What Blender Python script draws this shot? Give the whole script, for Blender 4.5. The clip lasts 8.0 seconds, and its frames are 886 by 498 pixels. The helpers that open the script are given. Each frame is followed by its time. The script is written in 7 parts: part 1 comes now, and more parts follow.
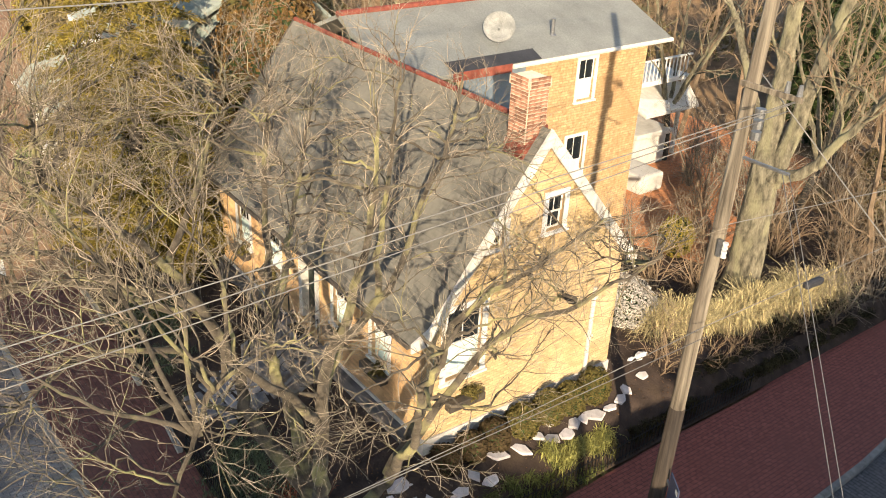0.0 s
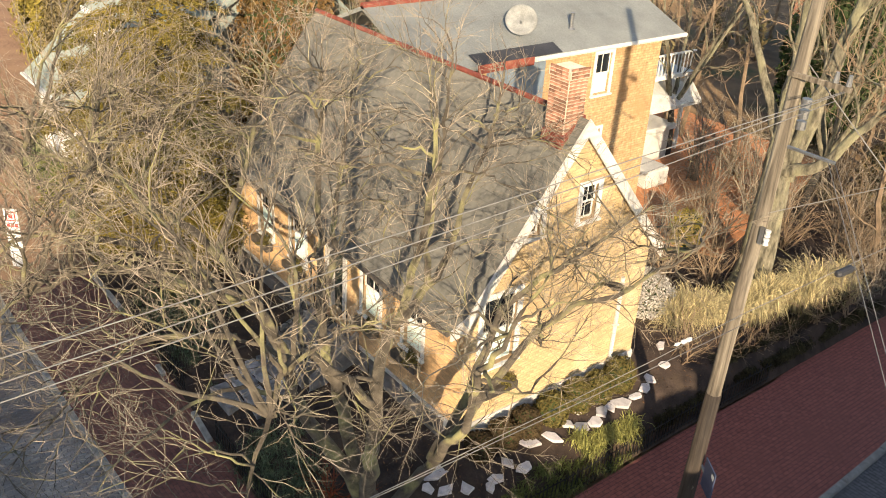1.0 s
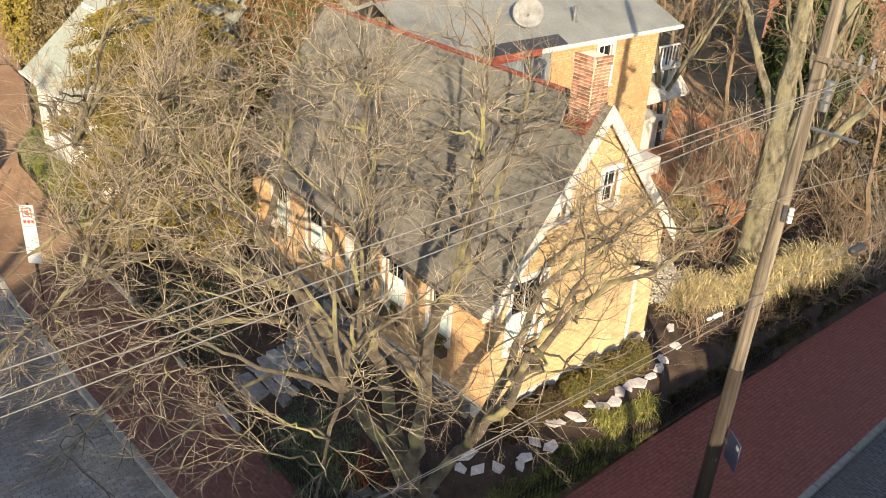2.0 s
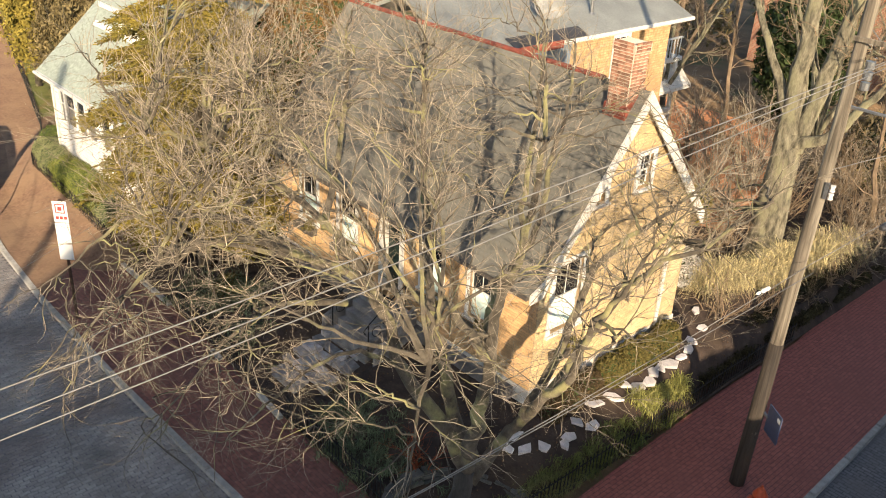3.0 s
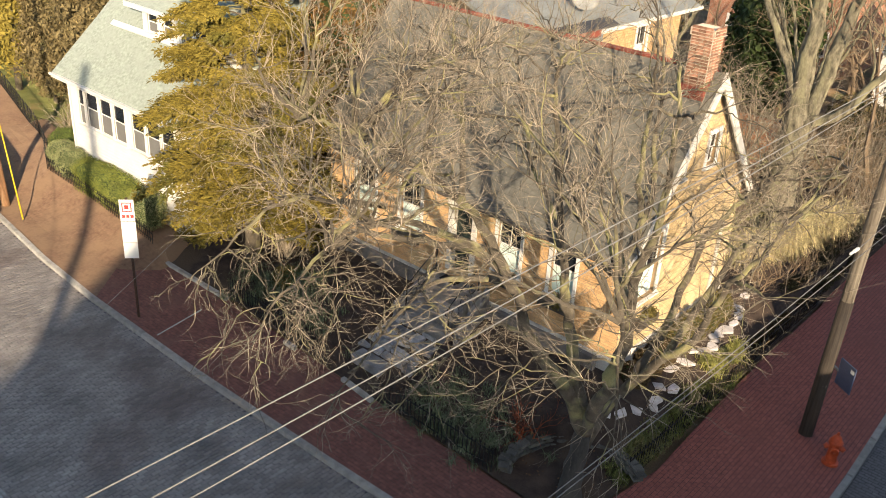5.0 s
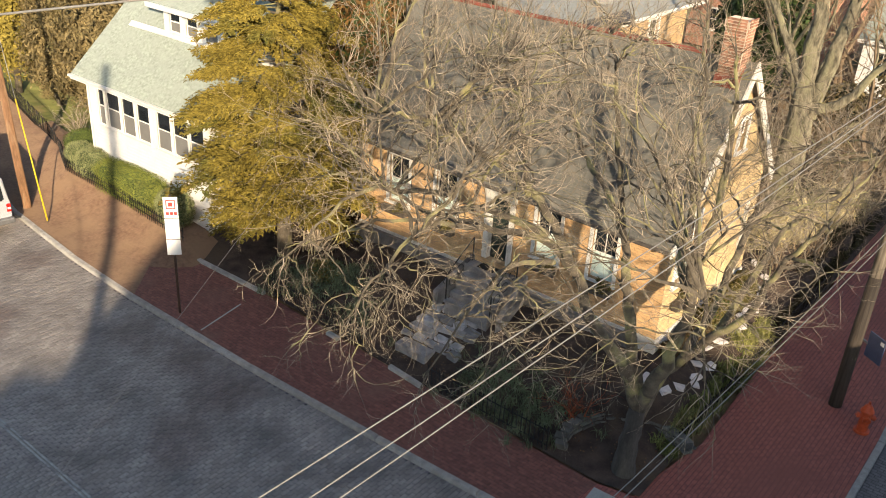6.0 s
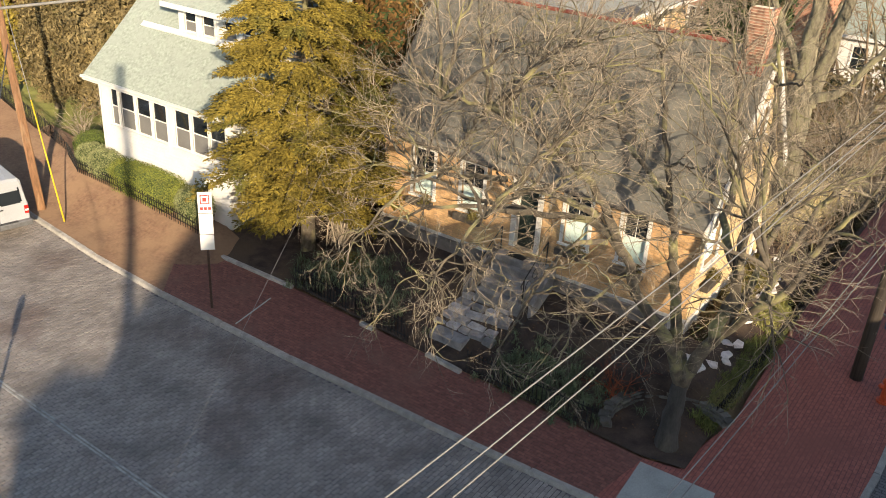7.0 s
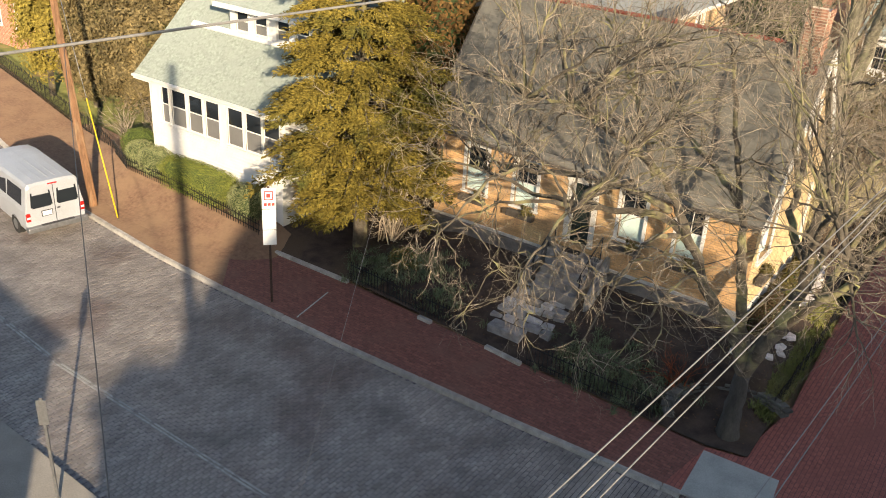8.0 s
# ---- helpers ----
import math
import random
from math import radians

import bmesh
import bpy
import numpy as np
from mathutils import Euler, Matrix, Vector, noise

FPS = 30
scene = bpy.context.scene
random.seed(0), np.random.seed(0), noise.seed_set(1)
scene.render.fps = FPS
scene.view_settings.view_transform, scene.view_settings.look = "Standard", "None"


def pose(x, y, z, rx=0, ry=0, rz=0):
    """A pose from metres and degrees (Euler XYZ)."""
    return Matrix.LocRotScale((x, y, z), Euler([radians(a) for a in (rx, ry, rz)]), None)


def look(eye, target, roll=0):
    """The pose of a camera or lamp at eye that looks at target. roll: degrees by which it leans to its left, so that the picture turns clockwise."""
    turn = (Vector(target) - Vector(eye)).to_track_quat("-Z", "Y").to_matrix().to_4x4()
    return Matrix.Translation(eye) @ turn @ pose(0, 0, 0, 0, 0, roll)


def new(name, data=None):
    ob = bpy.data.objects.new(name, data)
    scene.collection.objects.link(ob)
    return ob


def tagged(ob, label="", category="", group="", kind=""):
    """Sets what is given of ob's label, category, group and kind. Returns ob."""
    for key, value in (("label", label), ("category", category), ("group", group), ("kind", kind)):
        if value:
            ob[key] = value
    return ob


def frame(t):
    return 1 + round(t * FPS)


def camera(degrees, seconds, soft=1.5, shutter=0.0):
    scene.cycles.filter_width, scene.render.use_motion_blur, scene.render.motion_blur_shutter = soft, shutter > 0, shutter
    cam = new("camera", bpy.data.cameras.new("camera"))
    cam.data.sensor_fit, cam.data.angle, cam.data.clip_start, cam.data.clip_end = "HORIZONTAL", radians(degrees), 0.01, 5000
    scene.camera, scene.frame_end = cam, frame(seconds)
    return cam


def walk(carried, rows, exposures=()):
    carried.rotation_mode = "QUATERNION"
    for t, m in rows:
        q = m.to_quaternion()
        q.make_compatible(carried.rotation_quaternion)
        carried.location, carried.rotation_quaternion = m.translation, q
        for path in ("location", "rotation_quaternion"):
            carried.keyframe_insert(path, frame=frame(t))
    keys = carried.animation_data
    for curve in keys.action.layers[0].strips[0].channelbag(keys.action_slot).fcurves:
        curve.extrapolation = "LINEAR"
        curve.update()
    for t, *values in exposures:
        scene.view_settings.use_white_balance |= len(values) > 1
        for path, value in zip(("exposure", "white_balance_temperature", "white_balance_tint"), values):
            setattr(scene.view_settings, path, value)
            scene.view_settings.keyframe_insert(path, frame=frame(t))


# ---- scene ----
cam = camera(53.1, 8.0, soft=1.0)
PATH = [
    (0, (12.568, -9.447, 14.609), (11.163, -8.358, 13.692), 2.7),
    (0.5, (12.246, -9.994, 14.51), (10.853, -8.891, 13.592), 3.2),
    (1, (11.979, -10.64, 14.438), (10.608, -9.509, 13.521), 3.6),
    (2.5, (11.317, -12.805, 14.193), (10.014, -11.59, 13.284), 3.5),
    (3, (10.953, -13.577, 14.035), (9.665, -12.342, 13.132), 3.4),
    (3.5, (10.431, -14.489, 13.925), (9.165, -13.227, 13.027), 3.7),
    (4, (9.934, -15.358, 13.907), (8.703, -14.06, 13.012), 3.5),
    (4.5, (9.244, -16.315, 13.856), (8.06, -14.973, 12.963), 3.7),
    (6, (7.46, -19.254, 13.828), (6.38, -17.828, 12.934), 3.6),
    (6.5, (6.794, -20.192, 13.668), (5.757, -18.728, 12.784), 3.6),
    (7, (6.288, -20.987, 13.547), (5.274, -19.505, 12.668), 3.5),
    (7.5, (5.752, -21.752, 13.511), (4.743, -20.265, 12.633), 3.5),
    (8, (5.211, -22.474, 13.602), (4.201, -20.989, 12.721), 3.6),
]
walk(cam, [(t, look(eye, target, roll)) for t, eye, target, roll in PATH])

# ---- world, sun and exposure ----
SUN_EL, SUN_AZ = 16.0, 127.7
world = bpy.data.worlds.new("sky")
scene.world = world
world.use_nodes = True
wn = world.node_tree
wn.nodes.clear()
sky = wn.nodes.new("ShaderNodeTexSky")
sky.sky_type, sky.sun_disc = "NISHITA", False
sky.sun_elevation, sky.sun_rotation = radians(SUN_EL), radians(SUN_AZ)
sky.air_density, sky.dust_density, sky.ozone_density = 1.0, 1.0, 1.0
wbg = wn.nodes.new("ShaderNodeBackground")
wbg.inputs["Strength"].default_value = 0.15
wout = wn.nodes.new("ShaderNodeOutputWorld")
wn.links.new(sky.outputs[0], wbg.inputs[0])
wn.links.new(wbg.outputs[0], wout.inputs[0])

sun_data = bpy.data.lights.new("sun", "SUN")
sun_data.energy, sun_data.angle, sun_data.color = 5.0, radians(0.6), (1.0, 0.81, 0.57)
sun = new("sun", sun_data)
sd = Vector((math.sin(radians(SUN_AZ)) * math.cos(radians(SUN_EL)), math.cos(radians(SUN_AZ)) * math.cos(radians(SUN_EL)), math.sin(radians(SUN_EL))))
sun.matrix_world = look(sd * 80, (0, 0, 0))
scene.view_settings.exposure = 0.52


# ---- materials ----
def material(name, base, rough=0.8, spread=0.25, scale=6.0, fine=60.0, bump=0.3, bump_scale=40.0, metal=0.0, tint=None, patch=0.0, vary=0.0, spec=0.4, stretch=(1, 1, 1)):
    """Noise-varied surface: base colour, a second tint in large patches, fine grain and relief."""
    m = bpy.data.materials.new(name)
    m.use_nodes = True
    nt = m.node_tree
    b = nt.nodes["Principled BSDF"]
    b.inputs["Roughness"].default_value = rough
    b.inputs["Metallic"].default_value = metal
    b.inputs["Specular IOR Level"].default_value = spec
    b.inputs["Diffuse Roughness"].default_value = 1.0 if rough > 0.7 else 0.2
    tc = nt.nodes.new("ShaderNodeTexCoord")
    co = nt.nodes.new("ShaderNodeMapping")
    co.inputs["Scale"].default_value = stretch
    nt.links.new(tc.outputs["Object"], co.inputs["Vector"])
    n1 = nt.nodes.new("ShaderNodeTexNoise")
    n1.inputs["Scale"].default_value, n1.inputs["Detail"].default_value = scale, 5
    nt.links.new(co.outputs["Vector"], n1.inputs["Vector"])
    n2 = nt.nodes.new("ShaderNodeTexNoise")
    n2.inputs["Scale"].default_value, n2.inputs["Detail"].default_value = fine, 3
    nt.links.new(co.outputs["Vector"], n2.inputs["Vector"])
    ramp = nt.nodes.new("ShaderNodeValToRGB")
    lo = [max(0.0, c * (1 - spread)) for c in base]
    hi = [min(1.0, c * (1 + spread)) for c in base]
    ramp.color_ramp.elements[0].position, ramp.color_ramp.elements[1].position = 0.3, 0.7
    ramp.color_ramp.elements[0].color = (*lo, 1)
    ramp.color_ramp.elements[1].color = (*hi, 1)
    nt.links.new(n1.outputs["Fac"], ramp.inputs["Fac"])
    last = ramp.outputs["Color"]
    if tint is not None:
        n3 = nt.nodes.new("ShaderNodeTexNoise")
        n3.inputs["Scale"].default_value, n3.inputs["Detail"].default_value = scale * 0.37, 6
        nt.links.new(co.outputs["Vector"], n3.inputs["Vector"])
        st = nt.nodes.new("ShaderNodeMapRange")
        st.inputs["From Min"].default_value, st.inputs["From Max"].default_value = 0.62 - patch, 0.72 - patch * 0.6
        nt.links.new(n3.outputs["Fac"], st.inputs["Value"])
        mx = nt.nodes.new("ShaderNodeMix")
        mx.data_type = "RGBA"
        nt.links.new(st.outputs[0], mx.inputs["Factor"])
        nt.links.new(last, mx.inputs["A"])
        mx.inputs["B"].default_value = (*tint, 1)
        last = mx.outputs["Result"]
    g = nt.nodes.new("ShaderNodeMix")
    g.data_type, g.blend_type = "RGBA", "OVERLAY"
    g.inputs["Factor"].default_value = 0.35
    nt.links.new(last, g.inputs["A"])
    nt.links.new(n2.outputs["Fac"], g.inputs["B"])
    last = g.outputs["Result"]
    if vary:
        oi = nt.nodes.new("ShaderNodeObjectInfo")
        gi = nt.nodes.new("ShaderNodeNewGeometry")
        ad = nt.nodes.new("ShaderNodeMath")
        ad.operation = "ADD"
        nt.links.new(oi.outputs["Random"], ad.inputs[0])
        nt.links.new(gi.outputs["Random Per Island"], ad.inputs[1])
        fr = nt.nodes.new("ShaderNodeMath")
        fr.operation = "FRACT"
        nt.links.new(ad.outputs[0], fr.inputs[0])
        mr = nt.nodes.new("ShaderNodeMapRange")
        mr.inputs["To Min"].default_value, mr.inputs["To Max"].default_value = 1 - vary, 1 + vary
        nt.links.new(fr.outputs[0], mr.inputs["Value"])
        hs = nt.nodes.new("ShaderNodeHueSaturation")
        nt.links.new(mr.outputs[0], hs.inputs["Value"])
        nt.links.new(last, hs.inputs["Color"])
        last = hs.outputs["Color"]
    nt.links.new(last, b.inputs["Base Color"])
    if bump:
        n4 = nt.nodes.new("ShaderNodeTexNoise")
        n4.inputs["Scale"].default_value, n4.inputs["Detail"].default_value = bump_scale, 4
        nt.links.new(co.outputs["Vector"], n4.inputs["Vector"])
        bp = nt.nodes.new("ShaderNodeBump")
        bp.inputs["Strength"].default_value, bp.inputs["Distance"].default_value = bump, 0.02
        nt.links.new(n4.outputs["Fac"], bp.inputs["Height"])
        nt.links.new(bp.outputs["Normal"], b.inputs["Normal"])
    return m


def masonry(name, c1, c2, mortar, bw, bh, joint, turn=(0, 0, 0), rough=0.85, patch=None, patch_at=0.55, patch_scale=0.5, bump=0.6, offset=0.5, squash=1.0, bias=0.0, sheen=0.4):
    """Courses of small units: colours, mortar, unit size in metres."""
    m = bpy.data.materials.new(name)
    m.use_nodes = True
    nt = m.node_tree
    b = nt.nodes["Principled BSDF"]
    b.inputs["Roughness"].default_value = rough
    b.inputs["Specular IOR Level"].default_value = sheen
    b.inputs["Diffuse Roughness"].default_value = 1.0
    co = nt.nodes.new("ShaderNodeTexCoord")
    mp = nt.nodes.new("ShaderNodeMapping")
    mp.inputs["Rotation"].default_value = [radians(a) for a in turn]
    nt.links.new(co.outputs["Object"], mp.inputs["Vector"])
    br = nt.nodes.new("ShaderNodeTexBrick")
    br.offset, br.squash = offset, squash
    br.inputs["Scale"].default_value = 1.0
    br.inputs["Brick Width"].default_value, br.inputs["Row Height"].default_value = bw, bh
    br.inputs["Mortar Size"].default_value, br.inputs["Mortar Smooth"].default_value = joint, 0.2
    br.inputs["Bias"].default_value = bias
    br.inputs["Color1"].default_value, br.inputs["Color2"].default_value, br.inputs["Mortar"].default_value = (*c1, 1), (*c2, 1), (*mortar, 1)
    nt.links.new(mp.outputs["Vector"], br.inputs["Vector"])
    n1 = nt.nodes.new("ShaderNodeTexNoise")
    n1.inputs["Scale"].default_value, n1.inputs["Detail"].default_value = 9.0, 6
    nt.links.new(co.outputs["Object"], n1.inputs["Vector"])
    ov = nt.nodes.new("ShaderNodeMix")
    ov.data_type, ov.blend_type = "RGBA", "OVERLAY"
    ov.inputs["Factor"].default_value = 0.6
    nt.links.new(br.outputs["Color"], ov.inputs["A"])
    nt.links.new(n1.outputs["Fac"], ov.inputs["B"])
    last = ov.outputs["Result"]
    if patch is not None:
        n2 = nt.nodes.new("ShaderNodeTexNoise")
        n2.inputs["Scale"].default_value, n2.inputs["Detail"].default_value = patch_scale, 7
        n2.inputs["Roughness"].default_value = 0.65
        nt.links.new(co.outputs["Object"], n2.inputs["Vector"])
        st = nt.nodes.new("ShaderNodeMapRange")
        st.inputs["From Min"].default_value, st.inputs["From Max"].default_value = patch_at - 0.08, patch_at + 0.1
        st.inputs["To Max"].default_value = 0.8
        nt.links.new(n2.outputs["Fac"], st.inputs["Value"])
        mx = nt.nodes.new("ShaderNodeMix")
        mx.data_type = "RGBA"
        nt.links.new(st.outputs[0], mx.inputs["Factor"])
        nt.links.new(last, mx.inputs["A"])
        mx.inputs["B"].default_value = (*patch, 1)
        last = mx.outputs["Result"]
    nt.links.new(last, b.inputs["Base Color"])
    iv = nt.nodes.new("ShaderNodeMath")
    iv.operation = "MULTIPLY_ADD"
    iv.inputs[1].default_value = -1.0
    nt.links.new(br.outputs["Fac"], iv.inputs[0])
    nt.links.new(n1.outputs["Fac"], iv.inputs[2])
    bp = nt.nodes.new("ShaderNodeBump")
    bp.inputs["Strength"].default_value, bp.inputs["Distance"].default_value = bump, 0.012
    nt.links.new(iv.outputs[0], bp.inputs["Height"])
    nt.links.new(bp.outputs["Normal"], b.inputs["Normal"])
    return m


def glass(name, base=(0.02, 0.025, 0.03), rough=0.06):
    m = bpy.data.materials.new(name)
    m.use_nodes = True
    b = m.node_tree.nodes["Principled BSDF"]
    b.inputs["Base Color"].default_value = (*base, 1)
    b.inputs["Roughness"].default_value = rough
    b.inputs["Specular IOR Level"].default_value = 0.6
    return m


MORTAR = material("weathered lime mortar", (0.38, 0.265, 0.15), 0.95, 0.15, 5, 50, 0.5, 40)
BRICK_TAN = masonry("lime-washed tan brick", (0.62, 0.38, 0.17), (0.52, 0.29, 0.12), (0.66, 0.50, 0.30), 0.215, 0.072, 0.010, turn=(90, 0, 0), patch=(0.68, 0.47, 0.22), patch_at=0.52, patch_scale=0.8)
BRICK_TAN_SIDE = masonry("lime-washed tan brick, side", (0.66, 0.46, 0.22), (0.58, 0.38, 0.17), (0.70, 0.55, 0.34), 0.215, 0.072, 0.010, turn=(-90, -90, 0), patch=(0.70, 0.52, 0.27), patch_at=0.50, patch_scale=0.8)
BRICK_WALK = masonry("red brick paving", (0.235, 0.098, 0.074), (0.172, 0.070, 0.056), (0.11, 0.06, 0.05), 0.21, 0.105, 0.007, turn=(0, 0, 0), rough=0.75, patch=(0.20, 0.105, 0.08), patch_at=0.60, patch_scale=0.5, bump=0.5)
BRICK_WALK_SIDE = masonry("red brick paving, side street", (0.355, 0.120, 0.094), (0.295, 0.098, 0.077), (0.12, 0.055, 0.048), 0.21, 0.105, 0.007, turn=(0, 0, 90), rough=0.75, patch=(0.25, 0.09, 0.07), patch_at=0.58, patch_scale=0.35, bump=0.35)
PAVER = masonry("grey-mauve street block paving", (0.20, 0.175, 0.182), (0.16, 0.141, 0.151), (0.05, 0.045, 0.045), 0.24, 0.115, 0.012, turn=(0, 0, 90), rough=0.55, patch=(0.25, 0.215, 0.19), patch_at=0.60, patch_scale=0.6, bump=0.8)
PAVER_SIDE = masonry("grey street block paving, side street", (0.18, 0.165, 0.165), (0.14, 0.13, 0.13), (0.065, 0.06, 0.06), 0.24, 0.115, 0.012, turn=(0, 0, 0), rough=0.6, patch=(0.15, 0.13, 0.125), patch_at=0.60, patch_scale=0.6, bump=0.8)
BRICK_PIECE = material("orange-tan lime-washed brick", (0.61, 0.39, 0.195), 0.85, 0.16, 2.2, 60, 0.5, 60, tint=(0.70, 0.50, 0.26), patch=0.06, vary=0.15)
BRICK_PIECE_SIDE = material("cream-tan lime-washed brick", (0.56, 0.415, 0.225), 0.85, 0.12, 2.2, 60, 0.5, 60, tint=(0.66, 0.52, 0.31), patch=0.08, vary=0.13)
PAVE_PIECE = material("worn street block", (0.295, 0.262, 0.238), 0.55, 0.30, 0.9, 24, 0.8, 45, tint=(0.185, 0.145, 0.128), patch=0.07, vary=0.16)
FOUNDATION = material("white-painted rough foundation", (0.58, 0.55, 0.51), 0.85, 0.12, 4, 30, 0.6, 18, tint=(0.42, 0.40, 0.36), patch=0.02)
SHINGLE = masonry("dark grey asphalt shingle", (0.182, 0.174, 0.152), (0.152, 0.146, 0.129), (0.115, 0.11, 0.10), 0.30, 0.14, 0.006, turn=(0, 0, 0), rough=0.9, patch=(0.205, 0.197, 0.17), patch_at=0.5, patch_scale=0.9, bump=0.35, sheen=0.2)
TINROOF = material("weathered pale grey roofing", (0.26, 0.265, 0.245), 0.55, 0.15, 1.2, 20, 0.15, 8, tint=(0.33, 0.335, 0.30), patch=0.05)
WHITEROOF = masonry("pale green-grey shingle", (0.285, 0.325, 0.29), (0.277, 0.316, 0.282), (0.265, 0.30, 0.27), 0.3, 0.14, 0.006, turn=(0, 0, 0), rough=0.9, patch=(0.295, 0.33, 0.30), patch_at=0.52, patch_scale=1.6, bump=0.08, sheen=0.2)
REDTRIM = material("faded red-painted metal flashing", (0.27, 0.075, 0.05), 0.7, 0.3, 5, 50, 0.1, tint=(0.34, 0.15, 0.10), patch=0.06)
WHITE = material("white paint", (0.80, 0.78, 0.74), 0.55, 0.06, 3, 40, 0.12, 25)
WHITE_OLD = material("weathered white paint", (0.72, 0.69, 0.63), 0.65, 0.10, 4, 40, 0.25, 25, tint=(0.55, 0.50, 0.43), patch=-0.02)
DOORPAINT = material("dark green door paint", (0.02, 0.035, 0.03), 0.4, 0.2, 5, 40, 0.1)
GLASS = glass("dark window glass")
SHADE = material("pale blue-green window shade", (0.62, 0.74, 0.69), 0.8, 0.06, 2, 40, 0.1)
DARK = material("near-black fill", (0.02, 0.018, 0.016), 0.9, 0.2, 3, 30, 0.0)
GUTTER = material("dark painted gutter", (0.10, 0.085, 0.07), 0.5, 0.25, 6, 50, 0.1)
SOIL = material("dark leaf-strewn garden soil", (0.060, 0.042, 0.033), 0.95, 0.45, 2.2, 25, 1.0, 14, tint=(0.08, 0.056, 0.038), patch=0.08)
EARTH = material("brown yard earth", (0.20, 0.13, 0.07), 0.95, 0.35, 0.6, 20, 0.6, 10, tint=(0.09, 0.10, 0.045), patch=0.06)
KERB = material("pale grey kerb stone", (0.34, 0.325, 0.30), 0.8, 0.2, 5, 50, 0.4, 30, tint=(0.26, 0.245, 0.225), vary=0.1)
CONCRETE = material("pale concrete ramp", (0.36, 0.37, 0.35), 0.85, 0.12, 2, 40, 0.3, 30)
CONCRETE_TAN = material("worn sidewalk concrete", (0.30, 0.28, 0.25), 0.85, 0.15, 1.5, 30, 0.3, 30)
STONE = material("pale grey flagstone", (0.66, 0.61, 0.59), 0.8, 0.15, 5, 40, 0.4, 25, tint=(0.44, 0.41, 0.42), vary=0.15)
STONE_WALL = material("dark grey-olive wall stone", (0.105, 0.10, 0.088), 0.85, 0.3, 5, 40, 0.5, 20, tint=(0.065, 0.065, 0.04), patch=0.05, vary=0.35)
SCREEN = material("grey insect screen", (0.19, 0.185, 0.175), 0.7, 0.1, 2, 80, 0.1)
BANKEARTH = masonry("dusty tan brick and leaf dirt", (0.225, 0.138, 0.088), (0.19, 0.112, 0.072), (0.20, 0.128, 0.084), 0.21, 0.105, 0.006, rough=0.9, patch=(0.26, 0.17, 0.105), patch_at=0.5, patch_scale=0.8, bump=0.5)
BRICK_WING = masonry("weathered tan brick of the wing", (0.56, 0.40, 0.22), (0.47, 0.30, 0.15), (0.40, 0.27, 0.14), 0.26, 0.085, 0.011, turn=(-90, -90, 0), patch=(0.44, 0.26, 0.125), patch_at=0.60, patch_scale=0.7, bump=1.0)
STONE_DK = material("blue-grey step stone", (0.31, 0.30, 0.305), 0.8, 0.35, 4, 40, 0.7, 20, tint=(0.15, 0.14, 0.135), patch=0.05, vary=0.40)
PAINTLINE = material("worn white road paint", (0.40, 0.39, 0.37), 0.7, 0.25, 9, 60, 0.3, 50, tint=(0.22, 0.20, 0.19), patch=0.10)
BARK = material("lichened grey-brown bark", (0.115, 0.096, 0.072), 0.9, 0.5, 4, 40, 0.9, 22, tint=(0.31, 0.285, 0.135), patch=0.10)
TWIG = material("pale grey-brown twig bark", (0.29, 0.24, 0.18), 0.85, 0.4, 3, 30, 0.3, 30, tint=(0.28, 0.25, 0.16), patch=0.06, vary=0.5)
TWIG_DK = material("grey-brown brush", (0.27, 0.195, 0.125), 0.9, 0.3, 3, 30, 0.2, 30, tint=(0.22, 0.15, 0.09), patch=0.05)
BARK_BIG = material("grey-green furrowed bark", (0.185, 0.165, 0.115), 0.9, 0.65, 7, 28, 1.6, 14, tint=(0.28, 0.26, 0.16), patch=0.13, stretch=(1, 1, 0.35))
POLEWOOD = material("weathered split pole wood", (0.165, 0.137, 0.103), 0.85, 0.6, 14, 60, 1.0, 30, tint=(0.31, 0.265, 0.20), patch=0.12, stretch=(1, 1, 0.03))
POLEWOOD_LOW = material("dark lower pole wood", (0.065, 0.051, 0.040), 0.8, 0.4, 14, 60, 0.6, 30, tint=(0.07, 0.055, 0.042), patch=0.05, stretch=(1, 1, 0.03))
POLEWOOD_RED = material("red-brown treated pole wood", (0.25, 0.135, 0.07), 0.8, 0.3, 14, 60, 0.6, 30, tint=(0.33, 0.21, 0.12), patch=0.08, stretch=(1, 1, 0.03))
CONIFER = material("golden-green conifer foliage", (0.195, 0.152, 0.031), 0.8, 0.4, 1.2, 9, 0.0, vary=0.5, tint=(0.09, 0.098, 0.026), patch=0.07, spec=0.2)
LEAF_BROWN = material("bronze-olive leaves", (0.20, 0.155, 0.07), 0.7, 0.4, 1.5, 9, 0.0, vary=0.45, tint=(0.075, 0.085, 0.025), patch=0.05, spec=0.3)
LEAF_GREEN = material("deep green leaves", (0.05, 0.075, 0.022), 0.7, 0.3, 1.5, 9, 0.0, vary=0.4, spec=0.3)
LEAF_YELLOW = material("yellow-green leaves", (0.27, 0.215, 0.045), 0.75, 0.3, 1.5, 9, 0.0, vary=0.35, spec=0.2)
HEDGE = material("clipped box foliage", (0.205, 0.23, 0.05), 0.75, 0.3, 2, 9, 0.0, vary=0.35, tint=(0.22, 0.22, 0.07), patch=0.05, spec=0.25)
HEDGE_PALE = material("pale grey-green box foliage", (0.25, 0.265, 0.125), 0.8, 0.3, 2, 9, 0.0, vary=0.35, spec=0.2)
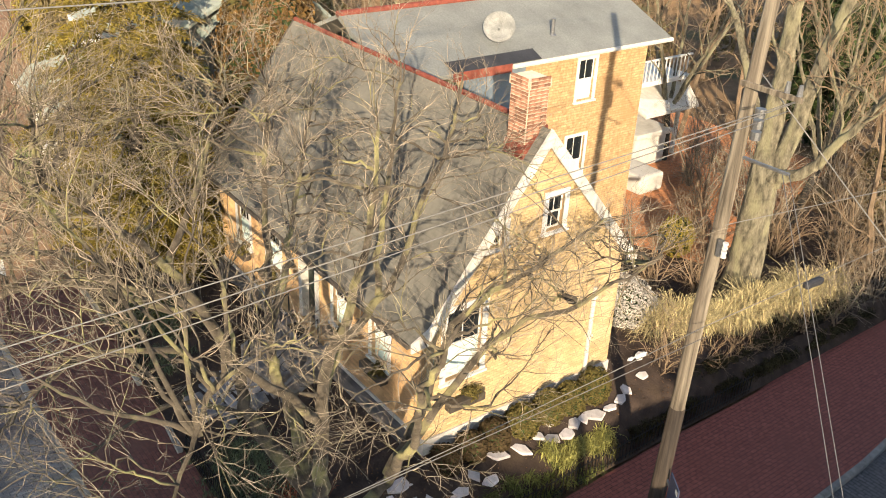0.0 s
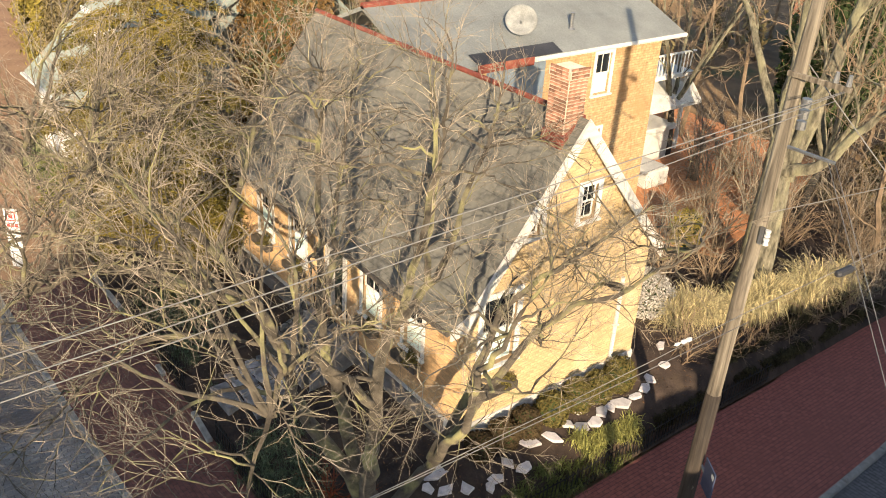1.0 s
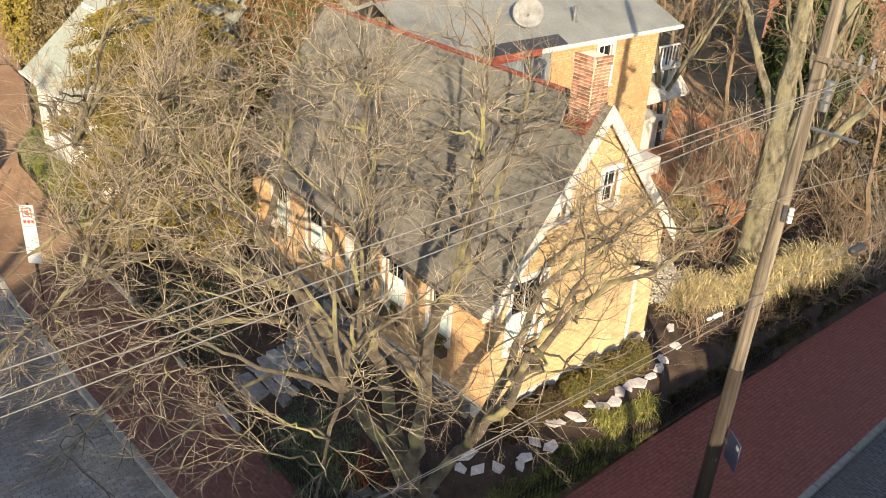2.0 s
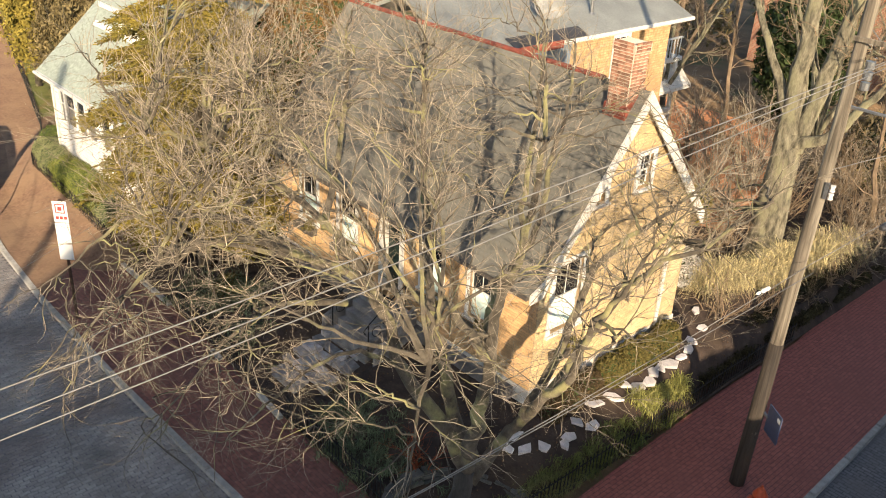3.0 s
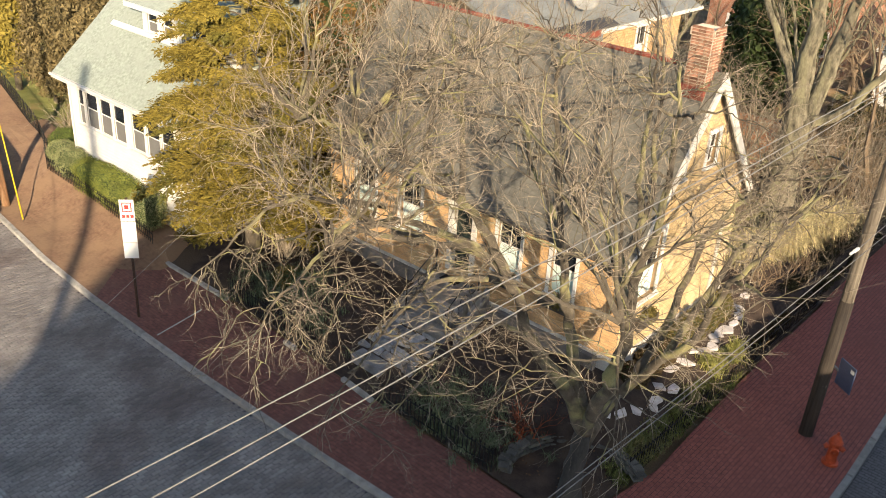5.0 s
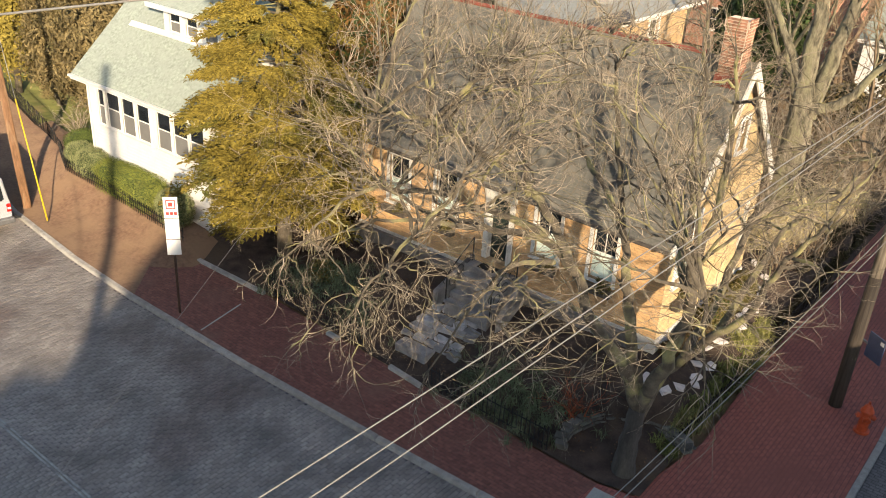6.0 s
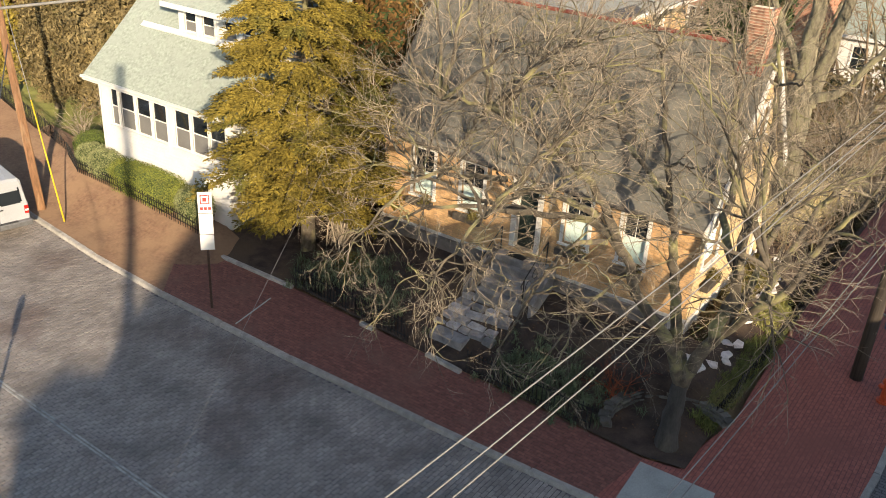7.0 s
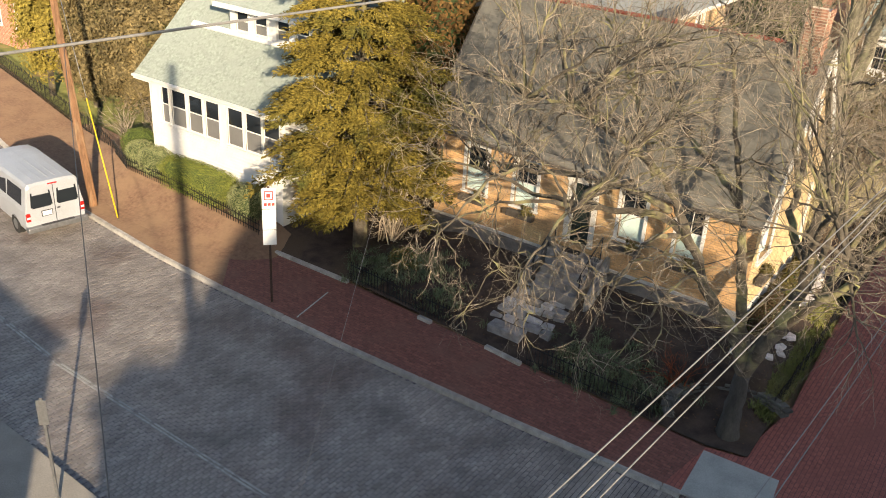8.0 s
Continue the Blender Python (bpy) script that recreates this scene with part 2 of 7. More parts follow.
HEDGE_DARK = material("deep green box foliage", (0.115, 0.145, 0.035), 0.75, 0.3, 2, 9, 0.0, vary=0.35, spec=0.25)
SHRUB = material("olive-brown shrub foliage", (0.135, 0.112, 0.036), 0.8, 0.35, 2, 9, 0.0, vary=0.4, spec=0.2)
GRASS = material("lush mondo grass", (0.13, 0.145, 0.04), 0.7, 0.3, 2, 9, 0.0, vary=0.35, tint=(0.20, 0.19, 0.07), patch=0.05, spec=0.3)
GRASS_DRY = material("dry straw-coloured ornamental grass", (0.58, 0.49, 0.265), 0.8, 0.35, 2, 9, 0.0, vary=0.5, spec=0.2)
GRASS_SUNLIT = material("yellow-green bank grass, lightened as sunlit", (0.30, 0.29, 0.085), 0.7, 0.3, 2, 9, 0.0, vary=0.45, spec=0.3)
SHRUB_BROWN = material("brown winter shrub foliage", (0.085, 0.060, 0.030), 0.8, 0.35, 2, 9, 0.0, vary=0.4, spec=0.2)
LEAF_RUST = material("rusty olive-brown foliage", (0.15, 0.088, 0.03), 0.8, 0.4, 1.5, 9, 0.0, vary=0.5, tint=(0.09, 0.085, 0.03), patch=0.08, spec=0.2)
REDLEAF = material("rusty red winter leaves", (0.22, 0.055, 0.02), 0.8, 0.3, 3, 9, 0.0, vary=0.4)
LAWN = material("lawn", (0.16, 0.165, 0.05), 0.95, 0.3, 1.5, 30, 0.6, 30, tint=(0.26, 0.18, 0.08), patch=0.05)
IRON = material("black iron", (0.022, 0.022, 0.022), 0.5, 0.3, 9, 60, 0.2, metal=0.3)
STEEL = material("galvanised steel", (0.30, 0.30, 0.30), 0.45, 0.15, 9, 60, 0.1, metal=0.7)
TRUNKBARK = material("grey furrowed trunk bark", (0.070, 0.064, 0.057), 0.9, 0.35, 4, 30, 1.0, 16, tint=(0.11, 0.10, 0.08), patch=0.05, stretch=(1, 1, 0.3))
CABLE_LIGHT = material("pale insulated cable", (0.25, 0.24, 0.225), 0.6, 0.15, 3, 30, 0.0)
CABLE_DARK = material("grey cable", (0.20, 0.19, 0.18), 0.6, 0.2, 3, 30, 0.0)
YELLOWTUBE = material("yellow plastic guy guard", (0.75, 0.55, 0.03), 0.5, 0.1, 4, 30, 0.0)
ORANGE = material("faded orange-red hydrant paint", (0.58, 0.10, 0.035), 0.5, 0.2, 8, 50, 0.2, tint=(0.62, 0.16, 0.06))
SIGNWHITE = material("white sign enamel", (0.82, 0.82, 0.80), 0.4, 0.03, 3, 40, 0.0)
SIGNRED = material("red sign ink", (0.55, 0.06, 0.05), 0.45, 0.1, 3, 40, 0.0)
SIGNBLUE = material("grey-blue sign enamel", (0.08, 0.095, 0.16), 0.5, 0.15, 3, 40, 0.0)
VANWHITE = material("white van paint", (0.45, 0.465, 0.49), 0.35, 0.07, 1.5, 30, 0.05, 20, spec=0.5)
BLACKTRIM = material("dark grey plastic", (0.05, 0.05, 0.055), 0.5, 0.15, 6, 50, 0.1)
TYRE = material("tyre rubber", (0.025, 0.025, 0.025), 0.85, 0.2, 9, 60, 0.2)
REDLIGHT = material("red lamp lens", (0.45, 0.02, 0.015), 0.25, 0.1, 9, 60, 0.0)
SIDING = material("white clapboard paint", (0.80, 0.78, 0.75), 0.6, 0.05, 2, 40, 0.1)
STUCCO = material("pale stucco", (0.45, 0.40, 0.34), 0.9, 0.15, 1, 30, 0.3)
ROOFPLAIN = material("plain dark roof", (0.12, 0.115, 0.11), 0.9, 0.2, 1, 20, 0.2)
CHIMNEY_BRICK = material("weathered red chimney brick piece", (0.33, 0.165, 0.108), 0.9, 0.3, 6, 50, 0.5, 40, tint=(0.60, 0.49, 0.38), patch=0.11, vary=0.45)
CHIMNEY_MORTAR = material("pale chimney mortar", (0.58, 0.47, 0.37), 0.95, 0.2, 5, 50, 0.4, 40)
BANK_COVER = material("dull brown-green ground cover", (0.055, 0.047, 0.022), 0.85, 0.4, 2, 9, 0.0, vary=0.5, tint=(0.085, 0.085, 0.03), patch=0.04, spec=0.2)
DISHGREY = material("weathered pale grey dish", (0.34, 0.34, 0.32), 0.7, 0.3, 3, 30, 0.1, tint=(0.22, 0.22, 0.21), patch=0.10)
BLUEGREY = material("blue-grey wall panel", (0.20, 0.25, 0.30), 0.6, 0.15, 3, 40, 0.2, 30)
ROOFDARK = material("dark roofing membrane", (0.05, 0.05, 0.055), 0.6, 0.25, 2, 30, 0.2, 20)
STOOPSTONE = material("stained grey stoop stone", (0.22, 0.21, 0.205), 0.9, 0.35, 2.5, 30, 0.6, 22, tint=(0.12, 0.11, 0.105), patch=0.07)
LEDGE = material("dull grey stone, toned for shade", (0.17, 0.155, 0.145), 0.9, 0.3, 3, 30, 0.6, 18, tint=(0.10, 0.09, 0.08), patch=0.06)
PATIO = masonry("orange-red clay patio tile", (0.50, 0.22, 0.10), (0.44, 0.19, 0.085), (0.34, 0.18, 0.10), 0.3, 0.3, 0.012, offset=0.0, rough=0.85, bump=0.3)


# ---- mesh helpers ----
def mesh_ob(name, verts, faces, mat, parent=None, label="", smooth=False):
    me = bpy.data.meshes.new(name)
    me.from_pydata([tuple(v) for v in verts], [], faces)
    me.materials.append(mat)
    if smooth:
        me.polygons.foreach_set("use_smooth", [True] * len(me.polygons))
    ob = new(name, me)
    if parent is not None:
        ob.parent = parent
    return tagged(ob, label)


def part(name, bm, mat, parent=None, label="", smooth=False):
    """Links a bmesh as one mesh object under a thing or a part."""
    bmesh.ops.recalc_face_normals(bm, faces=bm.faces)
    me = bpy.data.meshes.new(name)
    bm.to_mesh(me)
    bm.free()
    me.materials.append(mat)
    if smooth:
        me.polygons.foreach_set("use_smooth", [True] * len(me.polygons))
    ob = new(name, me)
    if parent is not None:
        ob.parent = parent
    return tagged(ob, label)


def thing(name, at, label, category, group="", kind="", turn=0.0):
    ob = new(name)
    ob.empty_display_size = 0.2
    ob.location = at
    ob.rotation_euler = (0, 0, radians(turn))
    return tagged(ob, label, category, group, kind)


def bm_box(bm, x0, x1, y0, y1, z0, z1, bevel=0.0):
    r = bmesh.ops.create_cube(bm, size=1.0)
    for v in r["verts"]:
        v.co = Vector(((x0 + x1) / 2 + v.co.x * (x1 - x0), (y0 + y1) / 2 + v.co.y * (y1 - y0), (z0 + z1) / 2 + v.co.z * (z1 - z0)))
    if bevel:
        es = list({e for v in r["verts"] for e in v.link_edges})
        bmesh.ops.bevel(bm, geom=es, offset=bevel, segments=2, affect="EDGES", profile=0.5)
    return bm


def box(x0, x1, y0, y1, z0, z1, bevel=0.0):
    return bm_box(bmesh.new(), x0, x1, y0, y1, z0, z1, bevel)


def bm_prism(bm, base, top):
    """A closed solid between two rings of points."""
    a = [bm.verts.new(p) for p in base]
    b = [bm.verts.new(p) for p in top]
    n = len(a)
    bm.faces.new(list(reversed(a)))
    bm.faces.new(b)
    for i in range(n):
        bm.faces.new((a[i], a[(i + 1) % n], b[(i + 1) % n], b[i]))
    return bm


def slab(base, dz, bevel=0.0):
    """A plate of outline base (x, y, z) and thickness dz downwards."""
    bm = bmesh.new()
    bm_prism(bm, [(x, y, z - dz) for x, y, z in base], base)
    if bevel:
        bmesh.ops.bevel(bm, geom=list(bm.edges), offset=bevel, segments=1, affect="EDGES")
    return bm


def bm_cyl(bm, p0, p1, r0, r1=None, seg=12):
    r1 = r0 if r1 is None else r1
    p0, p1 = Vector(p0), Vector(p1)
    q = (p1 - p0).to_track_quat("Z", "Y")
    ring = lambda p, r: [p + q @ Vector((r * math.cos(2 * math.pi * i / seg), r * math.sin(2 * math.pi * i / seg), 0)) for i in range(seg)]
    return bm_prism(bm, ring(p0, r0), ring(p1, r1))


class Tubes:
    """Gathers many tapered tubes for one mesh."""

    def __init__(self):
        self.v, self.f = [], []

    def add(self, pts, radii, sides=4, cap=True):
        base = len(self.v)
        n = len(pts)
        ref = Vector((0.3, 0.2, 0.93))
        for i in range(n):
            d = (pts[min(i + 1, n - 1)] - pts[max(i - 1, 0)])
            d = d.normalized() if d.length > 1e-9 else Vector((0, 0, 1))
            u = d.cross(ref)
            if u.length < 0.05:
                u = d.cross(Vector((1, 0, 0)))
            u.normalize()
            w = d.cross(u)
            for k in range(sides):
                a = 2 * math.pi * k / sides
                self.v.append(pts[i] + (u * math.cos(a) + w * math.sin(a)) * radii[i])
        for i in range(n - 1):
            for k in range(sides):
                a, b = base + i * sides + k, base + i * sides + (k + 1) % sides
                self.f.append((a, b, b + sides, a + sides))
        if cap:
            self.f.append(tuple(base + k for k in reversed(range(sides))))
            self.f.append(tuple(base + (n - 1) * sides + k for k in range(sides)))

    def ob(self, name, mat, parent=None, label="", smooth=True):
        return mesh_ob(name, self.v, self.f, mat, parent, label, smooth)


def wall(bm, org, along, inward, thick, length, z0, top, holes):
    """A wall with openings: org and along in plan, holes as (u0, u1, z0, z1), top a function of u with its breaks."""
    fn, breaks = top
    us = sorted({0.0, length, *[b for b in breaks if 0 < b < length], *[h[0] for h in holes], *[h[1] for h in holes]})
    ox, oy = org
    for ua, ub in zip(us, us[1:]):
        if ub - ua < 1e-5:
            continue
        mid = (ua + ub) / 2
        cuts = sorted([(h[2], h[3]) for h in holes if h[0] <= mid <= h[1]])
        spans, z = [], z0
        for c0, c1 in cuts:
            spans.append((z, c0, False))
            z = c1
        spans.append((z, None, True))
        for a, b, last in spans:
            za, zb = (fn(ua), fn(ub)) if last else (b, b)
            if za - a < 1e-4 and zb - a < 1e-4:
                continue
            def ring(off):
                ix, iy = inward[0] * off, inward[1] * off
                pa = (ox + along[0] * ua + ix, oy + along[1] * ua + iy)
                pb = (ox + along[0] * ub + ix, oy + along[1] * ub + iy)
                return [(*pa, a), (*pb, a), (*pb, zb), (*pa, za)]
            bm_prism(bm, ring(0.0), ring(thick))
    bmesh.ops.remove_doubles(bm, verts=bm.verts, dist=0.0005)
    return bm


# ---- ground, streets and pavements ----
def structure(ob, label, category):
    return tagged(ob, label, category, kind="structure")


FRONT_KERB = [(-70, 6.0), (-50, 0.8), (-36, -2.6), (-28, -4.6), (-22, -5.85), (-17.6, -6.3), (-14, -6.48), (-8.6, -6.5), (-4, -6.39), (-1, -6.27), (0.6, -6.2)]
INNER_EDGE = [(-70, 9.6), (-50, 4.4), (-36, 1.0), (-28, -1.1), (-24.4, -2.3), (-20, -3.0), (-16.6, -3.35), (-14.4, -3.57), (-11.2, -3.55), (-5.7, -3.87), (0.9, -4.1), (1.75, -3.9)]

g = bmesh.new()
bmesh.ops.create_grid(g, x_segments=2, y_segments=2, size=700)
for v in g.verts:
    v.co.z = -0.16
structure(part("ground", g, EARTH), "brown earth and dry grass reaching to the horizon", "ground")

road = slab([(-70, 5.0, -0.12), (-70, -22, -0.12), (60, -22, -0.12), (60, -4, -0.12), (9, -4, -0.12), (-1, -4, -0.12), (-14, -5, -0.12), (-28, -3.6, -0.12)], 0.03)
structure(part("road", road, PAVER), "street of worn grey-blue block paving in shade", "road")
side = slab([(4.9, -4.0, -0.12), (9.0, -4.0, -0.12), (9.0, 60, -0.12), (3.2, 60, -0.12)], 0.03)
structure(part("side_road", side, PAVER_SIDE), "side street of grey block paving", "road")


def strip(outer, inner, z, dz):
    """A paved strip between two plan lines of the same count."""
    vs, fs = [], []
    n = len(outer)
    for (a, b) in zip(outer, inner):
        vs += [(*a, z), (*b, z), (*a, z - dz), (*b, z - dz)]
    for i in range(n - 1):
        o, p = 4 * i, 4 * i + 4
        fs += [(o, o + 1, p + 1, p), (o + 2, p + 2, p + 3, o + 3), (o, p, p + 2, o + 2), (o + 1, o + 3, p + 3, p + 1)]
    fs += [(0, 2, 3, 1), (4 * n - 4, 4 * n - 3, 4 * n - 1, 4 * n - 2)]
    return vs, fs


outer = FRONT_KERB
inner = INNER_EDGE[:11]
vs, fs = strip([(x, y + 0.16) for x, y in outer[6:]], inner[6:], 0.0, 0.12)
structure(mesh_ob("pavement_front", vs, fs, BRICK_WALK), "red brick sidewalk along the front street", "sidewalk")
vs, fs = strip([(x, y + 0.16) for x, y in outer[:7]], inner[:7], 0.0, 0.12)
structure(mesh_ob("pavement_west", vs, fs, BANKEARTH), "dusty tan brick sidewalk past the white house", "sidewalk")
SIDE_KERB = [(5.5, -3.3), (5.62, -1.0), (5.62, 2.2), (5.5, 6.0), (5.35, 10.0), (4.6, 18.0), (3.6, 34.0), (2.0, 60.0)]
SIDE_IN = [(1.75, -3.3), (2.1, -1.0), (1.95, 2.2), (1.85, 6.0), (1.9, 10.0), (1.2, 18.0), (0.4, 34.0), (-1.0, 60.0)]
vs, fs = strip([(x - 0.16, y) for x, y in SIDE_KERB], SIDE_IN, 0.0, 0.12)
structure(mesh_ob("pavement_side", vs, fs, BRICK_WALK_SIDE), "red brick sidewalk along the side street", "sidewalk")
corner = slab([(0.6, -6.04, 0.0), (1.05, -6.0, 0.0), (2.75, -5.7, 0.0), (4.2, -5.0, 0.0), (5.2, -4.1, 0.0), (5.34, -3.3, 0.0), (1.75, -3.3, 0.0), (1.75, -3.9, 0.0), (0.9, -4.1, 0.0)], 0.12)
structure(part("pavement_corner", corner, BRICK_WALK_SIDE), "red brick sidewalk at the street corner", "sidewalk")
ramp = slab([(1.02, -6.1, 0.012), (2.9, -6.0, 0.012), (2.72, -4.2, 0.012), (0.9, -4.27, 0.012)], 0.05)
structure(part("kerb_ramp", ramp, CONCRETE), "pale concrete kerb ramp slab at the corner", "ramp")


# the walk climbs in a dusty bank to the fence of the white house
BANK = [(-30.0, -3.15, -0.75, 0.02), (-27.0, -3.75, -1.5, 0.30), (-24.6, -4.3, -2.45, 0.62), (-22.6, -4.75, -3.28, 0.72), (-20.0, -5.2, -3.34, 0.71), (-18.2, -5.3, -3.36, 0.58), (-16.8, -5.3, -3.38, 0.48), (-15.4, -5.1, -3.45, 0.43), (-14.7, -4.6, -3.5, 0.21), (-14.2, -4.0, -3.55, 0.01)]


def bank_z(x):
    for (xa, _, _, za), (xb, _, _, zb) in zip(BANK, BANK[1:]):
        if xa <= x <= xb:
            return za + (zb - za) * (x - xa) / (xb - xa)
    return 0.0


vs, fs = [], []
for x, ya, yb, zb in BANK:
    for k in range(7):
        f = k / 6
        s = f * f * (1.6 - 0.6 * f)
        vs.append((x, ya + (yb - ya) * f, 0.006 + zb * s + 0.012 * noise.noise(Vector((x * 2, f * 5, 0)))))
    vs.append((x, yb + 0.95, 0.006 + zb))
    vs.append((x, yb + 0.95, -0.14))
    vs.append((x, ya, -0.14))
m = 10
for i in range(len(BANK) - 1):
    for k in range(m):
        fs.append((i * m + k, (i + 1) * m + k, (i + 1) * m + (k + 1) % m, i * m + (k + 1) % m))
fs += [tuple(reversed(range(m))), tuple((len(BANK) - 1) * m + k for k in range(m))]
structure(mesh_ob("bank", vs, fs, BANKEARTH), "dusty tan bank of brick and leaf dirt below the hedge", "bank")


def kerb_line(name, pts, width, label, side=1.0):
    """A kerb of single stones laid end to end along a plan line."""
    holder = thing(name, (0, 0, 0), label, "kerb", kind="structure")
    made = 0
    for a, b in zip(pts, pts[1:]):
        a, b = Vector(a), Vector(b)
        n = max(1, round((b - a).length / 2.4))
        for i in range(n):
            p, q = a.lerp(b, i / n), a.lerp(b, (i + 1) / n)
            d = (q - p).normalized()
            nn = Vector((-d.y, d.x)) * side * width
            g = 0.012
            p2, q2 = p + d * g, q - d * g
            ring = [(p2.x, p2.y), (q2.x, q2.y), (q2.x + nn.x, q2.y + nn.y), (p2.x + nn.x, p2.y + nn.y)]
            bm = bmesh.new()
            bm_prism(bm, [(x, y, -0.16) for x, y in ring], [(x, y, 0.014 + 0.006 * math.sin(made * 2.1)) for x, y in ring])
            bmesh.ops.bevel(bm, geom=[e for e in bm.edges if min(v.co.z for v in e.verts) > 0], offset=0.02, segments=2, affect="EDGES")
            part("kerbstone", bm, KERB, holder)
            made += 1
    return holder


kerb_line("kerb_front", FRONT_KERB[1:] + [(1.05, -6.18)], 0.17, "pale grey stone kerb of the front street")
kerb_line("kerb_side", [(5.2, -4.1)] + SIDE_KERB[:-1], 0.17, "grey stone kerb of the side street")
kerb_line("kerb_corner", [(2.85, -5.85), (4.2, -5.15), (5.2, -4.1)], 0.17, "curved grey stone kerb at the corner")

LINE = [(-60, -10.2), (-36, -10.6), (-22, -11.3), (-14, -12.0), (-4, -12.15), (30, -12.2)]
for k, off in enumerate((0.0, 0.085)):
    vs, fs = strip([(x, y + off) for x, y in LINE], [(x, y + off + 0.05) for x, y in LINE], -0.096, 0.022)
    structure(mesh_ob("road_marking", vs, fs, PAINTLINE), "worn pale parking-lane line on the block paving", "road marking")
far = slab([(-60, -14.3, 0.0), (-60, -24, 0.0), (0, -24, 0.0), (0, -14.5, 0.0), (-8, -14.45, 0.0), (-14, -14.2, 0.0)], 0.13)
structure(part("pavement_south", far, CONCRETE_TAN), "worn tan concrete sidewalk across the street", "sidewalk")


# garden: one sheet that rises in a bank from the sidewalks to the house
def garden_height(x, y):
    s = lambda t: t * t * (3 - 2 * t)
    e = min(max((1.88 - x) / 0.75, 0), 1)
    f = min(max((y + 3.85) / 1.9, 0), 1)
    hollow = s(min(max((math.hypot(x - 1.2, y + 3.35) - 1.45) / 0.22, 0), 1))
    h = 0.05 + 0.93 * s(e) * (0.25 * f + 0.75 * s(f)) * (0.42 + 0.58 * hollow)
    near = max(-y, x, -10.55 - x, 0.0)
    h += 0.26 * s(e) * max(0.0, 1 - near / 1.1)
    if x < -9.5:
        h = 0.04 + (h - 0.04) * max(0.25, 1 - (-9.5 - x) / 4)
    if y > 9:
        h = h + (0.35 - h) * min(1.0, (y - 9) / 3) if x < 1.2 else h
    if -6.7 < x < -4.0 and y < -1.0:
        h = min(h, 0.30 + (y + 2.75) * 0.386)
    return max(0.02, h + 0.025 * noise.noise(Vector((x * 1.3, y * 1.3, 0))))


NX, NY = 110, 150
gx = [-24 + 25.85 * i / NX for i in range(NX + 1)]
gy = [0.0 + 1.0 * j / NY for j in range(NY + 1)]


def inner_y(x):
    for (xa, ya), (xb, yb) in zip(INNER_EDGE, INNER_EDGE[1:]):
        if xa <= x <= xb:
            return ya + (yb - ya) * (x - xa) / (xb - xa)
    return -3.9


vs = []
for i in range(NX + 1):
    x = gx[i]
    y0 = inner_y(x)
    for j in range(NY + 1):
        y = y0 + (22 - y0) * gy[j] ** 1.6
        vs.append((x, y, garden_height(x, y)))
fs = [(i * (NY + 1) + j, (i + 1) * (NY + 1) + j, (i + 1) * (NY + 1) + j + 1, i * (NY + 1) + j + 1) for i in range(NX) for j in range(NY)]
structure(mesh_ob("ground_garden", vs, fs, SOIL, smooth=True), "dark leaf-strewn garden bed rising to the house", "garden soil")


# ---- the brick corner house ----
HX0, HX1, HY0, HY1 = -10.55, 0.0, 0.0, 5.85
RIDGE_Y, RIDGE_Z, EAVE_F, EAVE_B = 2.80, 8.55, 4.72, 4.75
FY, BY = -0.15, 6.10
KICK_Y, KICK_W, KICK_E = -0.58, 4.74, 4.51


def roof_z(y):
    if y <= RIDGE_Y:
        return EAVE_F + (RIDGE_Z - EAVE_F) * (y - FY) / (RIDGE_Y - FY)
    return RIDGE_Z + (EAVE_B - RIDGE_Z) * (y - RIDGE_Y) / (BY - RIDGE_Y)


house = thing("brick_house", (0, 0, 0), "old tan brick cottage with steep grey roof and white trim", "house")
WINS = [(-9.36, -8.58), (-7.52, -6.74), (-3.94, -3.18), (-2.18, -1.46)]
WZ0, WZ1 = 2.72, 4.24
DOOR = (-5.56, -4.78, 2.05, 4.10)
flat = (lambda u: roof_z(0.0) - 0.10, [])
b = bmesh.new()
wall(b, (HX0, HY0), (1, 0), (0, 1), 0.32, HX1 - HX0, 1.64, flat, [(a - HX0, c - HX0, WZ0, WZ1) for a, c in WINS] + [(DOOR[0] - HX0, DOOR[1] - HX0, DOOR[2], DOOR[3])])
WALL_FRONT = part("wall_front", b, MORTAR, house, "orange-tan brick front wall")
GWIN = (0.50, 1.48, 3.05, 4.80)
AWIN = (3.12, 3.62, 6.06, 6.90)
SWIN = (1.52, 1.92, 6.06, 6.56)
b = bmesh.new()
wall(b, (HX1, 0.32), (0, 1), (-1, 0), 0.32, HY1 - 0.32, 1.64, (lambda u: roof_z(u + 0.32) - 0.10, [RIDGE_Y - 0.32]), [(h[0] - 0.32, h[1] - 0.32, h[2], h[3]) for h in (GWIN, AWIN, SWIN)])
WALL_GABLE = part("wall_gable", b, MORTAR, house, "cream-tan brick gable wall")
b = bmesh.new()
wall(b, (HX0, 0.32), (0, 1), (1, 0), 0.32, HY1 - 0.32, 1.64, (lambda u: roof_z(u + 0.32) - 0.10, [RIDGE_Y - 0.32]), [])
part("wall_gable", b, BRICK_TAN_SIDE, house)
part("wall_back", box(HX0 + 0.32, HX1 - 0.32, HY1 - 0.32, HY1, 1.64, 4.9), BRICK_TAN, house)
part("foundation", box(HX0 - 0.04, HX1 + 0.04, HY0 - 0.04, HY1 + 0.04, 0.2, 1.64), FOUNDATION, house, "white-painted rough foundation")
